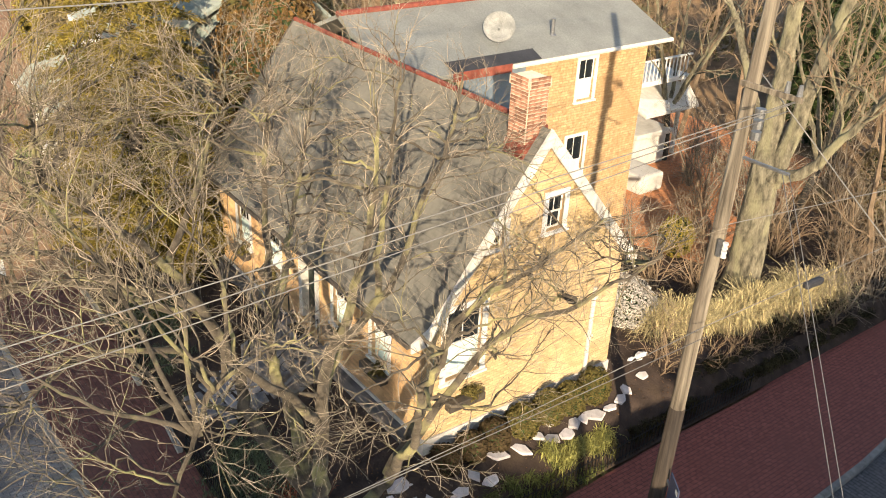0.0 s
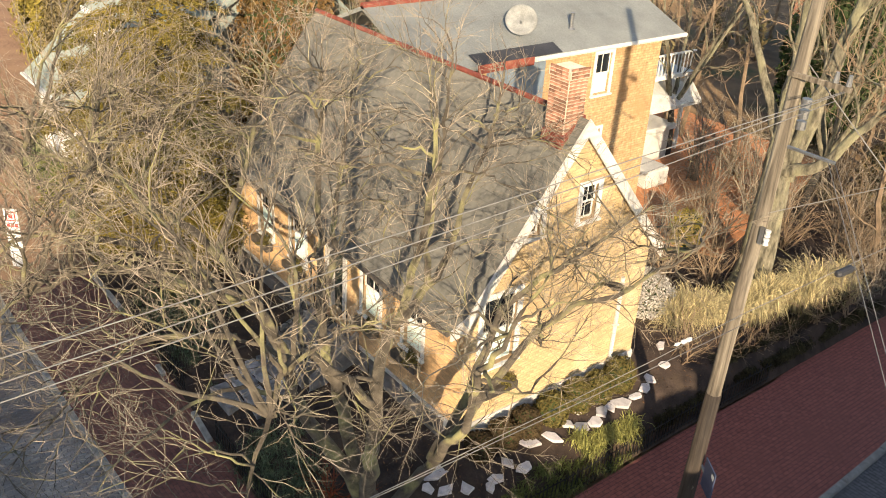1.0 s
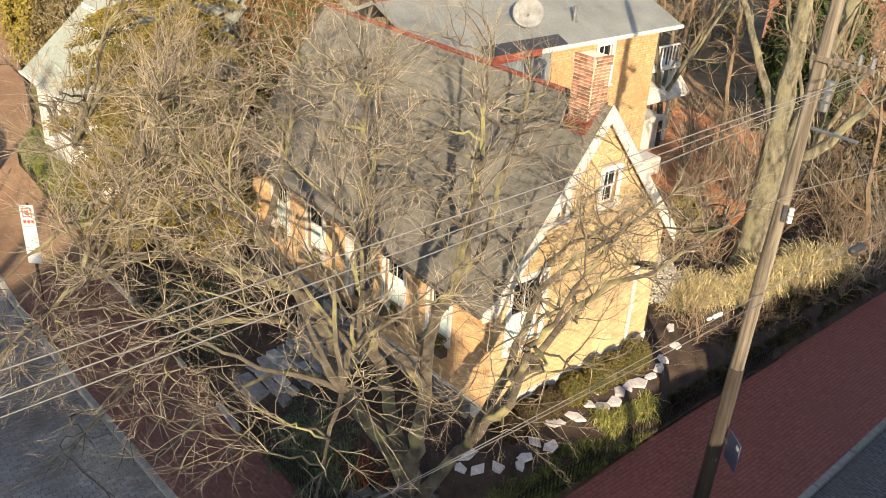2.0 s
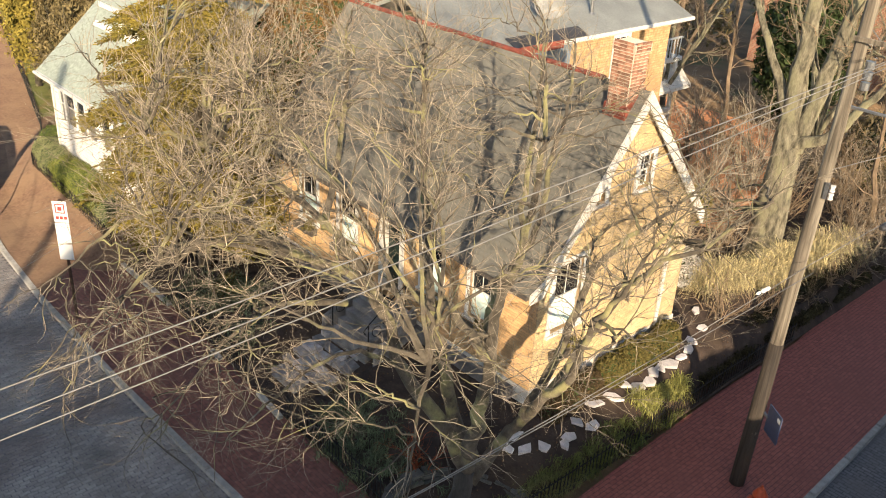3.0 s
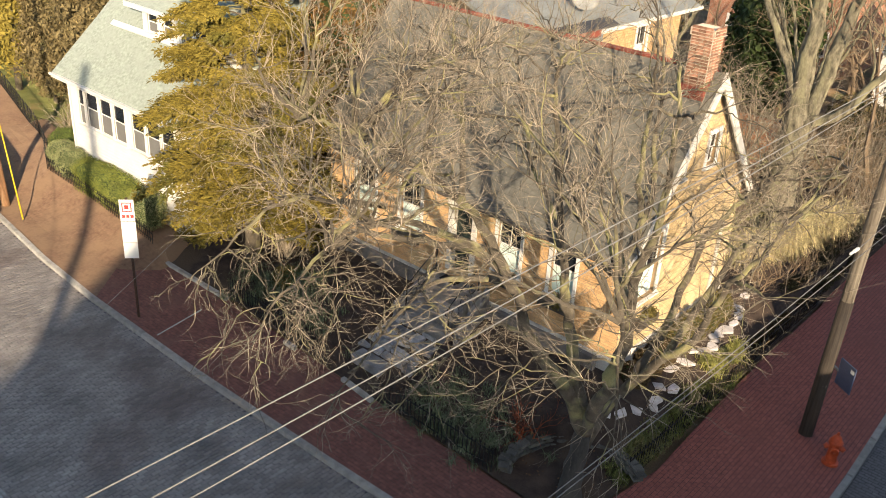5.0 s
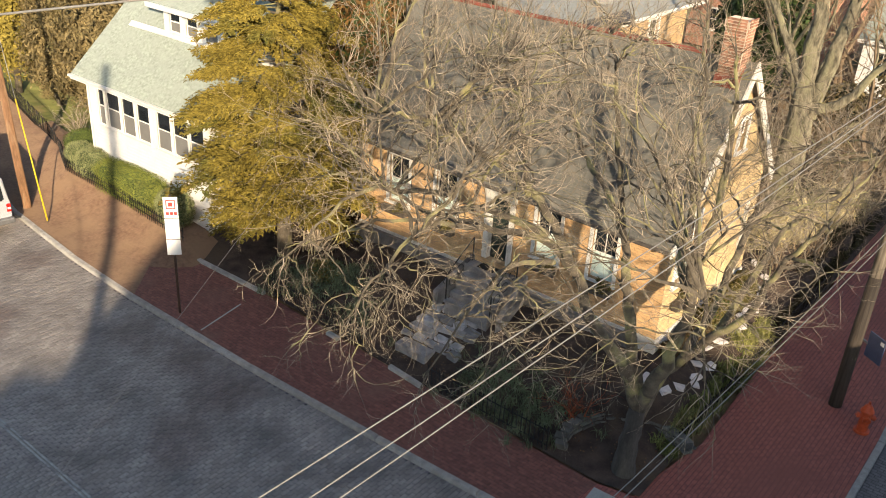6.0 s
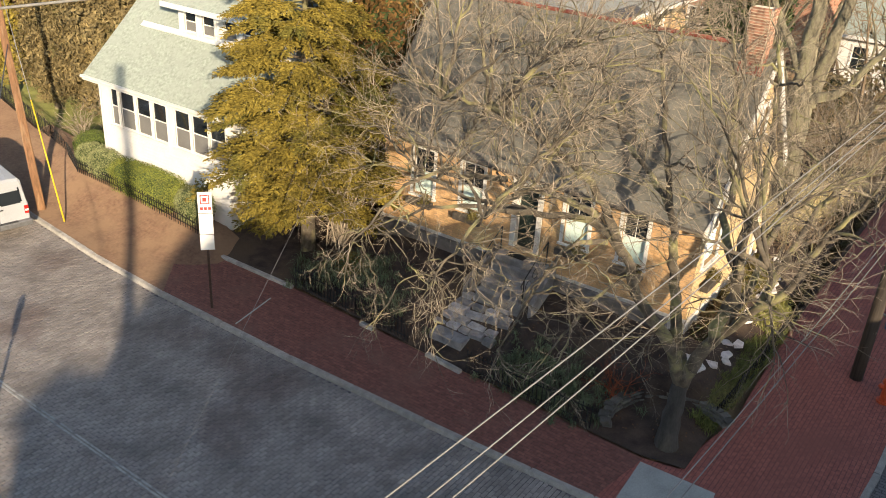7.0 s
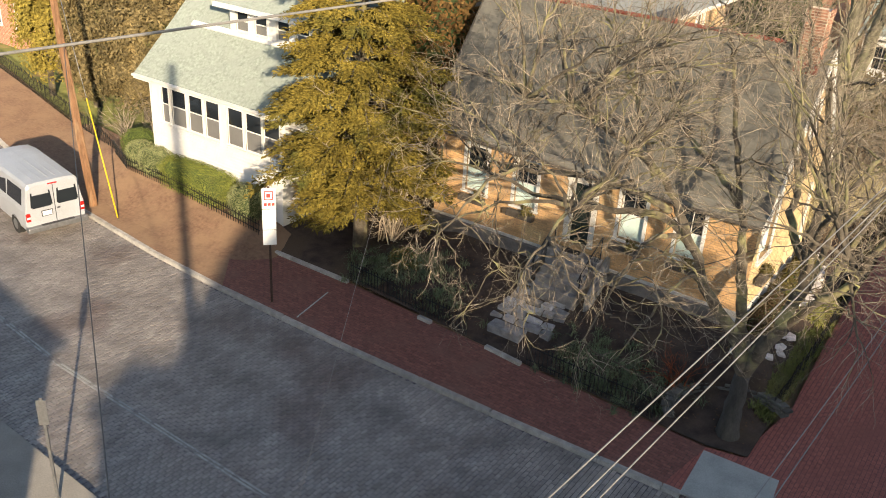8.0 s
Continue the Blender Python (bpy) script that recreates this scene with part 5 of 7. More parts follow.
def hydrant():
    h = thing("fire_hydrant", (5.0, 2.33, 0.0), "faded orange-red fire hydrant on the brick sidewalk", "fire hydrant", turn=20)
    b = bmesh.new()
    bm_cyl(b, (0, 0, 0), (0, 0, 0.06), 0.20, 0.20, 16)
    bm_cyl(b, (0, 0, 0.06), (0, 0, 0.62), 0.135, 0.125, 16)
    bm_cyl(b, (0, 0, 0.60), (0, 0, 0.66), 0.17, 0.17, 16)
    part("barrel", b, ORANGE, h, smooth=False)
    b = bmesh.new()
    bm_cyl(b, (0, 0, 0.66), (0, 0, 0.78), 0.15, 0.10, 16)
    bm_cyl(b, (0, 0, 0.78), (0, 0, 0.84), 0.10, 0.05, 16)
    bm_cyl(b, (0, 0, 0.84), (0, 0, 0.92), 0.03, 0.03, 5)
    part("bonnet", b, ORANGE, h)
    for a, r, l in ((0, 0.075, 0.22), (math.pi, 0.075, 0.22), (-math.pi / 2, 0.10, 0.24)):
        b = bmesh.new()
        d = Vector((math.cos(a), math.sin(a), 0))
        bm_cyl(b, d * 0.1 + Vector((0, 0, 0.47)), d * l + Vector((0, 0, 0.47)), r * 0.8, r * 0.8, 10)
        bm_cyl(b, d * (l - 0.06) + Vector((0, 0, 0.47)), d * l + Vector((0, 0, 0.47)), r, r, 10)
        bm_cyl(b, d * l + Vector((0, 0, 0.47)), d * (l + 0.035) + Vector((0, 0, 0.47)), 0.022, 0.022, 5)
        part("outlet_cap", b, ORANGE, h)


hydrant()
ps = thing("pole_sign", (4.46, 3.02, 2.05), "grey-blue enamel sign fixed to the utility pole", "street sign", turn=-35)
part("plate", box(-0.05, 0.52, -0.015, 0.015, -0.30, 0.42, 0.01), SIGNBLUE, ps)
part("bracket", box(-0.22, -0.02, -0.02, 0.02, 0.02, 0.08), STEEL, ps)
part("sticker", box(0.36, 0.48, -0.022, -0.017, 0.24, 0.34), SIGNWHITE, ps, "small white patch")


def insulators(at, n, dz, label):
    r = thing("insulator_rack", at, label, "insulators")
    part("bracket", box(-0.05, 0.02, -0.03, 0.03, -n * dz * 0.5, n * dz * 0.5), STEEL, r)
    for i in range(n):
        b = bmesh.new()
        z = (i - (n - 1) / 2) * dz
        for k, rr in ((0, 0.055), (0.045, 0.040), (0.09, 0.055)):
            bm_cyl(b, (0.10, 0, z - 0.06 + k), (0.10, 0, z - 0.025 + k), rr, rr, 10)
        part("insulator", b, WHITE, r, "white porcelain insulator")


insulators((4.30, 3.27, 7.5), 2, 0.17, "white porcelain insulators bolted to the utility pole")
b = bmesh.new()
for k, rr in ((0, 0.042), (0.13, 0.042), (0.30, 0.032)):
    bm_cyl(b, (4.40 - k * 0.06, 1.5 - k, 5.93), (4.40 - k * 0.06, 1.43 - k, 5.93), rr, rr, 8)
bm_cyl(b, (4.40, 1.55, 5.935), (4.37, 1.1, 5.92), 0.014, 0.014, 6)
tagged(part("strain_insulator", b, WHITE), "white strain insulator string on the low cable", "insulator")
b = bmesh.new()
bm_cyl(b, (4.58, 6.05, 6.0), (4.60, 6.12, 6.0), 0.05, 0.085, 10)
bm_cyl(b, (4.60, 6.12, 6.0), (4.62, 6.55, 6.0), 0.085, 0.085, 10)
bm_cyl(b, (4.62, 6.55, 6.0), (4.63, 6.62, 6.0), 0.085, 0.05, 10)
tagged(part("splice_closure", b, BLACKTRIM), "black splice closure hung on the low cable", "splice closure")
# cross hardware near the pole head
xh = thing("pole_hardware", (4.12, 3.5, 10.5), "weathered crossarm and fittings on the utility pole head", "pole fittings")
part("crossarm", box(-0.12, 1.05, -0.19, -0.12, -0.06, 0.03, 0.01), POLEWOOD, xh)
for xx in (0.75, 0.98):
    b = bmesh.new()
    bm_cyl(b, (xx, -0.15, 0.04), (xx, -0.15, 0.22), 0.05, 0.035, 8)
    part("insulator", b, STEEL, xh)
part("bracket_arm", box(0.0, 1.04, -0.03, 0.03, -1.34, -1.29, 0.008), STEEL, xh, "steel bracket arm")
for k in range(3):
    b = bmesh.new()
    bm_cyl(b, (0.25, 0.02, -0.55 - 0.2 * k), (0.25, 0.02, -0.40 - 0.2 * k), 0.09, 0.09, 9)
    part("fitting", b, STEEL, xh, "grey clamp")

# guy with its yellow guard
gw = thing("guy_wire", (-20.4, -5.45, 0.0), "pole guy wire with yellow plastic guard beside the kerb", "guy wire")
tb = Tubes()
tb.add([Vector((0, 0, 0)), Vector((-3.55, 0.62, 10.2))], [0.012, 0.012], 6)
tb.ob("wire", STEEL, gw)
tb = Tubes()
tb.add([Vector((-0.02, 0, 0.05)), Vector((-1.42, 0.248, 4.08))], [0.028, 0.022], 8)
tb.ob("guard", YELLOWTUBE, gw, "yellow plastic guard")


# small sign on the far sidewalk, seen from behind
so = thing("street_sign", (-9.35, -15.0, 0.0), "pale grey sign plate on a thin post across the street", "street sign", turn=40)
part("post", box(-0.03, 0.03, -0.03, 0.03, -0.02, 2.7, 0.006), STEEL, so)
part("plate", box(-0.10, 0.10, -0.045, -0.032, 2.05, 2.65, 0.005), STEEL, so, "pale grey plate")


# ---- the parked van ----
def van(at, turn):
    v = thing("van", at, "white passenger van parked at the kerb", "van", turn=turn)
    # sections along the body: x from the tail forward; half-width low, half-width at glass, half-width roof, z belt, z roof
    W, WG, WR = 1.0, 0.93, 0.78
    secs = [(0.0, 0.97, 0.90, 0.74, 1.16, 1.96), (0.06, 1.0, 0.93, 0.78, 1.16, 2.05), (3.2, 1.0, 0.93, 0.80, 1.16, 2.08), (3.9, 1.0, 0.92, 0.76, 1.16, 2.02), (4.55, 0.99, 0.88, 0.60, 1.18, 1.32), (5.35, 0.90, 0.80, 0.5, 1.02, 1.10), (5.45, 0.86, 0.76, 0.46, 0.80, 0.86)]
    vs, fs = [], []
    for x, a, bb, c, zb, zr in secs:
        half = [(a * 0.96, 0.38), (a, 0.62), (a, zb - 0.1), (bb + 0.03, zb + 0.06), (c + 0.08, zr - 0.12), (c, zr - 0.03), (c * 0.6, zr)]
        ring = [(x, -y, z) for y, z in half] + [(x, y, z) for y, z in reversed(half)]
        vs += ring
    n = 14
    for i in range(len(secs) - 1):
        for k in range(n):
            fs.append((i * n + k, (i + 1) * n + k, (i + 1) * n + (k + 1) % n, i * n + (k + 1) % n))
    fs.append(tuple(range(n)))
    fs.append(tuple((len(secs) - 1) * n + k for k in reversed(range(n))))
    body = mesh_ob("body", vs, fs, VANWHITE, v, "white painted body")
    for y in (-0.5, -0.25, 0.0, 0.25, 0.5):
        part("roof_rib", box(0.35, 3.4, y - 0.015, y + 0.015, 2.05 - abs(y) * 0.05, 2.085 - abs(y) * 0.04), VANWHITE, body)
    # rear windows, lightly tilted
    for y0, y1 in ((-0.80, -0.07), (0.07, 0.80)):
        bm = bmesh.new()
        bm_prism(bm, [(-0.012, y0, 1.17), (-0.012, y1, 1.17), (0.004, y1 - 0.05, 1.78), (0.004, y0 + 0.05, 1.78)], [(0.02, y0, 1.17), (0.02, y1, 1.17), (0.04, y1 - 0.05, 1.78), (0.04, y0 + 0.05, 1.78)])
        bmesh.ops.bevel(bm, geom=[e for e in bm.edges if abs(e.verts[0].co.x - e.verts[1].co.x) > 0.01], offset=0.05, segments=2, affect="EDGES")
        part("rear_window", bm, GLASS, v, "black rear door glass")
    for sy in (-1, 1):
        for x0, x1 in ((0.35, 1.55), (1.68, 2.75), (3.0, 3.75)):
            bm = bmesh.new()
            bm_prism(bm, [(x0, sy * 0.965, 1.24), (x1, sy * 0.965, 1.24), (x1, sy * 0.885, 1.80), (x0, sy * 0.885, 1.80)], [(x0, sy * 0.93, 1.24), (x1, sy * 0.93, 1.24), (x1, sy * 0.85, 1.80), (x0, sy * 0.85, 1.80)])
            part("side_window", bm, GLASS, v, "black side glass")
        tl = part("tail_light", box(-0.02, 0.05, min(sy * 0.84, sy * 0.985), max(sy * 0.84, sy * 0.985), 0.74, 1.04, 0.02), REDLIGHT, v, "red tail light")
        part("reverse_lamp", box(-0.026, -0.018, min(sy * 0.86, sy * 0.965), max(sy * 0.86, sy * 0.965), 0.84, 0.91), SIGNWHITE, tl, "white reverse lamp")
        for wx in (1.05, 4.45):
            w = bmesh.new()
            bm_cyl(w, (wx, sy * 0.78, 0.34), (wx, sy * 1.0, 0.34), 0.34, 0.34, 20)
            ty = part("tyre", w, TYRE, v, "black tyre")
            w = bmesh.new()
            bm_cyl(w, (wx, sy * 0.99, 0.34), (wx, sy * 1.012, 0.34), 0.21, 0.17, 14)
            part("rim", w, STEEL, ty, "grey steel wheel")
        part("mirror", box(3.95, 4.07, min(sy * 1.0, sy * 1.2), max(sy * 1.0, sy * 1.2), 1.22, 1.42, 0.02), BLACKTRIM, v)
    bp = part("bumper", box(-0.16, 0.10, -1.02, 1.02, 0.36, 0.56, 0.04), STEEL, v, "grey rear bumper")
    part("step_pad", box(-0.15, -0.02, -0.55, 0.55, 0.562, 0.575, 0.004), BLACKTRIM, bp, "black step pad")
    part("handle", box(-0.045, -0.008, -0.16, -0.05, 1.02, 1.06, 0.01), BLACKTRIM, v, "black door handle")
    part("plate_frame", box(-0.022, -0.008, 0.10, 0.48, 0.83, 1.05, 0.005), BLACKTRIM, v)
    part("number_plate", box(-0.03, -0.012, 0.13, 0.45, 0.86, 1.02), SIGNWHITE, v, "blank white number plate")
    part("brake_light", box(-0.02, 0.06, -0.16, 0.16, 1.92, 1.965, 0.01), REDLIGHT, v, "red high brake light")
    part("door_seam", box(-0.006, 0.003, -0.012, 0.012, 0.58, 1.90), BLACKTRIM, v)
    bm = bmesh.new()
    bm_prism(bm, [(3.93, -0.78, 1.96), (3.93, 0.78, 1.96), (4.56, 0.86, 1.30), (4.56, -0.86, 1.30)], [(3.90, -0.78, 1.93), (3.90, 0.78, 1.93), (4.53, 0.86, 1.27), (4.53, -0.86, 1.27)])
    part("windscreen", bm, GLASS, v)
    return v


van((-20.95, -7.42, -0.12), 170)


# ---- garden stones ----
STEPS = [(0.37, -0.91), (0.66, -1.30), (0.92, -1.02), (1.08, -0.55), (1.27, -0.05), (1.21, 0.19), (1.02, 0.71), (1.25, 1.00), (0.80, 1.51), (0.94, 2.16), (0.81, 2.76), (0.62, 3.35), (1.01, 3.02), (1.08, 3.47), (0.91, 3.85), (0.93, 4.18), (0.96, 4.56), (0.97, 5.10), (0.89, 5.53), (0.72, 5.93), (0.54, 6.72), (-0.02, 7.20)]
rng = random.Random(77)


def flagstone(x, y, z, r, rng, squeeze=0.7, turn=None):
    n = rng.choice((4, 5, 5, 6))
    a0 = rng.uniform(0, 6.28) if turn is None else turn
    ring = []
    for i in range(n):
        a = 2 * math.pi * (i + rng.uniform(-0.22, 0.22)) / n
        rr = r * rng.uniform(0.82, 1.25)
        px, py = math.cos(a) * rr, math.sin(a) * rr * squeeze
        ring.append((px * math.cos(a0) - py * math.sin(a0), px * math.sin(a0) + py * math.cos(a0), 0))
    bm = slab([(a, b, c + rng.uniform(-0.006, 0.006)) for a, b, c in ring], 0.07)
    bmesh.ops.bevel(bm, geom=[e for e in bm.edges if min(v.co.z for v in e.verts) > -0.02], offset=0.012, segments=1, affect="EDGES")
    o = part("stepping_stone", bm, STONE)
    o.location = (x, y, z)
    o.rotation_euler = (rng.gauss(0, 0.03), rng.gauss(0, 0.03), 0)
    return o


for i, (x, y) in enumerate(STEPS):
    big = 0.29 if i in (0, 8, 9, 16) else 0.205
    tagged(flagstone(x, y, garden_height(x, y) + 0.055, big * rng.uniform(0.9, 1.15), rng), "pale irregular flagstone set in dark garden soil", "stepping stone", "garden path stones")

# dry-stacked curved wall behind the tree
sw = thing("stacked_stone_wall", (1.2, -3.35, 0.0), "low curved dry-stacked wall of thin grey stones", "stone wall")
for lay in range(3):
    a = radians(48 + rng.uniform(0, 8))
    while a < radians(205):
        L = rng.uniform(0.16, 0.34)
        da = L / 1.55
        r0 = 1.55 + rng.uniform(-0.05, 0.05) + 0.03 * lay
        m = a + da / 2
        z0 = 0.34 + lay * 0.088
        bm = box(-L / 2 + 0.008, L / 2 - 0.008, -0.12, 0.12, 0.0, 0.075 + rng.uniform(-0.012, 0.008), 0.014)
        # wall stones are much darker than the path flagstones
        o = part("stone", bm, STONE_WALL, sw)
        o.location = (math.cos(m) * r0, math.sin(m) * r0, z0)
        o.rotation_euler = (0, rng.gauss(0, 0.03), m + math.pi / 2 + rng.gauss(0, 0.06))
        a += da

# edging stones at the foot of the front bed
for x0, y0, x1, y1 in ((-5.75, -3.90, -4.50, -4.02), (-14.4, -3.62, -11.2, -3.60), (-8.2, -3.85, -7.7, -3.87)):
    L = math.hypot(x1 - x0, y1 - y0)
    o = part("edging_stone", box(0, L, -0.07, 0.07, -0.1, 0.10, 0.02), KERB)
    o.location = (x0, y0, 0)
    o.rotation_euler = (0, 0, math.atan2(y1 - y0, x1 - x0))
    tagged(o, "grey stone edging strip at the sidewalk edge", "edging stone", "edging stones")

o = part("drain_strip", box(0, 1.75, -0.022, 0.022, 0.002, 0.014, 0.004), CONCRETE)
o.location, o.rotation_euler = (-10.92, -6.2, 0.0), (0, 0, math.atan2(1.72, -0.34))
tagged(o, "thin pale drain strip across the brick sidewalk", "drain strip")

# stone steps up from the street: rows of slabs, then the stoop
st = thing("stone_steps", (0, 0, 0), "broad garden steps of loose blue-grey stone slabs", "steps")
for row in range(6):
    z = 0.42 + row * 0.112
    y = -2.75 + row * 0.29
    x = -6.40 + row * 0.05
    while x < -4.45:
        w = rng.uniform(0.34, 0.66)
        w = min(w, -4.25 - x)
        bm = box(0.022, w - 0.022, 0.0, 0.25 + rng.uniform(-0.04, 0.05), -0.16, rng.uniform(-0.03, 0.03), 0.02)
        o = part("slab", bm, STONE_DK, st)
        o.location = (x, y + rng.uniform(-0.04, 0.04), z)
        o.rotation_euler = (rng.gauss(0, 0.04), rng.gauss(0, 0.04), rng.gauss(0, 0.07))
        x += w
blk = part("step_block", box(-6.15, -5.05, -3.25, -2.78, -0.02, 0.34, 0.03), STONE_DK)
tagged(blk, "large blue-grey stone block at the foot of the steps", "step stone")
stoop = thing("stoop", (0, 0, 0), "grey concrete stoop and steps at the front door", "stoop")
part("landing", box(-5.85, -4.15, -0.62, -0.21, 0.3, 1.98, 0.02), STOOPSTONE, stoop)
part("doormat", box(-5.45, -4.85, -0.55, -0.24, 1.984, 2.0, 0.004), DARK, stoop, "dark doormat")
for i in range(4):
    part("tread", box(-5.75, -4.25, -0.62 - 0.24 * (i + 1), -0.62 - 0.24 * i, 0.3, 1.98 - 0.20 * (i + 1), 0.015), STOOPSTONE, stoop)
for x0, x1, sx in ((-6.02, -5.85, -0.22), (-4.15, -3.98, 0.16)):
    bm = bmesh.new()
    bm_prism(bm, [(x0, -0.05, 0.3), (x1, -0.05, 0.3), (x1 + sx, -1.55, 0.3), (x0 + sx, -1.55, 0.3)], [(x0, -0.05, 2.06), (x1, -0.05, 2.06), (x1 + sx, -1.55, 1.30), (x0 + sx, -1.55, 1.30)])
    bmesh.ops.bevel(bm, geom=list(bm.edges), offset=0.03, segments=2, affect="EDGES")
    part("cheek_wall", bm, STOOPSTONE, stoop, "sloping grey cheek wall")


# low iron railing with scrolls on the stoop
rl = thing("stoop_railing", (0, 0, 0), "low black wrought-iron railing with scrolls on the stoop", "railing")
for x in (-5.78, -4.22):
    for y, zb, zt in ((-0.30, 1.98, 2.72), (-1.50, 1.16, 1.95)):
        part("post", box(x - 0.014, x + 0.014, y - 0.014, y + 0.014, zb, zt), IRON, rl)
    tb = Tubes()
    tb.add([Vector((x, -0.30, 2.72)), Vector((x, -0.9, 2.36)), Vector((x, -1.5, 1.95)), Vector((x, -1.66, 1.80)), Vector((x, -1.60, 1.70))], [0.018] * 5, 6)
    tb.ob("handrail", IRON, rl)
    for k in range(3):
        cy, cz = -0.55 - 0.34 * k, 2.15 - 0.24 * k
        tb = Tubes()
        tb.add([Vector((x, cy + 0.15 * math.cos(a * 0.5), cz + 0.15 * math.sin(a * 0.5))) for a in range(13)], [0.010] * 13, 5)
        tb.ob("scroll", IRON, rl)

# ---- iron fences ----
def fence(name, line, label, height=0.72, gap=0.13, most=290, level=None):
    f = thing(name, (0, 0, 0), label, "fence")
    bm = bmesh.new()
    bm_box(bm, -0.009, 0.009, -0.009, 0.009, 0.0, height - 0.06)
    bm_prism(bm, [(-0.016, -0.016, height - 0.06), (0.016, -0.016, height - 0.06), (0.016, 0.016, height - 0.06), (-0.016, 0.016, height - 0.06)], [(-0.003, -0.003, height), (0.003, -0.003, height), (0.003, 0.003, height), (-0.003, 0.003, height)])
    me = bpy.data.meshes.new("picket")
    bm.to_mesh(me)
    bm.free()
    me.materials.append(IRON)
    n = 0
    for (xa, ya), (xb, yb) in zip(line, line[1:]):
        a, b = Vector((xa, ya, 0)), Vector((xb, yb, 0))
        L = (b - a).length
        ang = math.atan2(yb - ya, xb - xa)
        for zz in (0.16, height - 0.14):
            r = part("rail", box(0, L, -0.010, 0.010, zz, zz + 0.025), IRON, f)
            za, zb = (level(xa), level(xb)) if level else (0.0, 0.0)
            r.location, r.rotation_euler = (xa, ya, za + 0.02), (0, -math.atan2(zb - za, L), ang)
        k = 0.0
        while k < L and n < most:
            p = a.lerp(b, k / L)
            o = new("picket", me)
            o.parent = f
            o.location, o.rotation_euler = (p.x, p.y, (level(p.x) if level else 0.0) + 0.02), (rng.gauss(0, 0.02), rng.gauss(0, 0.02), ang)
            k += gap
            n += 1
    return f


fence("iron_fence", [(-11.2, -3.48), (-6.5, -3.75)], "low black iron picket fence around the garden bed")
fence("iron_fence", [(-4.4, -3.9), (-0.6, -3.95)], "low black iron picket fence around the garden bed")
fence("iron_fence", [(1.80, -1.9), (1.86, 2.2), (1.80, 6.0), (1.82, 10.0)], "low black iron picket fence along the side sidewalk")
fence("iron_fence", [(-24.6, -2.45), (-22.6, -3.36), (-20, -3.46), (-18.2, -3.5), (-16.8, -3.52), (-15.2, -3.58)], "low black iron picket fence in front of the box hedge", 0.52, level=bank_z)
fence("iron_fence", [(-44, 2.9), (-36, 0.95), (-28, -1.1), (-24.8, -2.2)], "low black iron picket fence beside the lawn", 0.9, 0.16)


# ---- planting ----
def blades(rng, spots, per, length, width, arch, spread):
    """Tufts of arching blades: each blade two quads and a tip."""
    vs, fs = [], []
    for x, y, z, s in spots:
        for _ in range(int(per * s)):
            a = rng.uniform(0, 6.283)
            d = Vector((math.cos(a), math.sin(a), 0))
            w = Vector((-d.y, d.x, 0)) * width * rng.uniform(0.6, 1.2)
            L = length * s * rng.uniform(0.6, 1.15)
            p = Vector((x + rng.gauss(0, spread * s), y + rng.gauss(0, spread * s), z))
            out = rng.uniform(0.25, 1.0) * arch
            q1 = p + d * L * 0.30 * out + Vector((0, 0, L * 0.55))
            q2 = p + d * L * 0.75 * out + Vector((0, 0, L * (0.80 - 0.25 * out)))
            q3 = p + d * L * 1.05 * out + Vector((0, 0, L * (0.80 - 0.60 * out)))
            k = len(vs)
            vs += [p - w, p + w, q1 + w, q1 - w, q2 + w * 0.7, q2 - w * 0.7, q3]
            fs += [(k, k + 1, k + 2, k + 3), (k + 3, k + 2, k + 4, k + 5), (k + 5, k + 4, k + 6)]
    return vs, fs


spots = []
y = -2.2
while y < 4.2:
    for _ in range(3 if y < 2.4 else 1):
        x = rng.uniform(1.42, 1.86)
        if math.hypot(x - 1.2, y + 3.3) > 1.1:
            spots.append((x, y, garden_height(x, y) - 0.03, rng.uniform(0.8, 1.2)))
    y += 0.15
vs, fs = blades(rng, spots, 34, 0.36, 0.008, 1.0, 0.07)
tagged(mesh_ob("bank_grass", vs, fs, GRASS), "lush tufted green grass on the garden bank", "grass", kind="stuff")
cover = [((1.60, 4.6 + 0.42 * i, garden_height(1.6, 4.6 + 0.42 * i) + 0.10), (0.28, 0.32, 0.20 + 0.12 * rng.random())) for i in range(29)] + [((1.2, 8.2 + 0.5 * i, garden_height(1.2, 8.2 + 0.5 * i) + 0.08), (0.34, 0.3, 0.2)) for i in range(14)]
vs, fs = leaf_mass(rng, cover, 34000, 0.035)
tagged(mesh_ob("bank_cover", vs, fs, BANK_COVER), "low dull brown-green ground cover on the garden bank", "ground cover", kind="stuff")
# these clumps carry a patch of sun in their lighter base colour
for i in range(7):
    x, y, s = 1.42 + rng.uniform(-0.14, 0.16), 2.75 + 0.27 * i, rng.uniform(0.85, 1.15)
    vs, fs = blades(rng, [(0, 0, 0, s)], 150, 0.46, 0.010, 0.95, 0.10)
    o = mesh_ob("grass_clump", vs, fs, GRASS_SUNLIT)
    o.location = (x, y, garden_height(x, y) - 0.03)
    tagged(o, "yellow-green arching grass clump on the garden bank, coloured as if sunlit", "grass clump", "bank grass clumps")
spots = []
for cx, cy, n in ((-2.6, -2.8, 34), (-1.3, -3.1, 26), (-9.4, -2.3, 90), (-10.4, -2.9, 50), (-8.2, -3.0, 40), (-3.0, -3.4, 30), (-1.9, -3.5, 40)):
    for _ in range(n):
        x, y = cx + rng.gauss(0, 0.75), cy + rng.gauss(0, 0.30)
        spots.append((x, y, garden_height(x, y) - 0.03, rng.uniform(0.7, 1.1)))
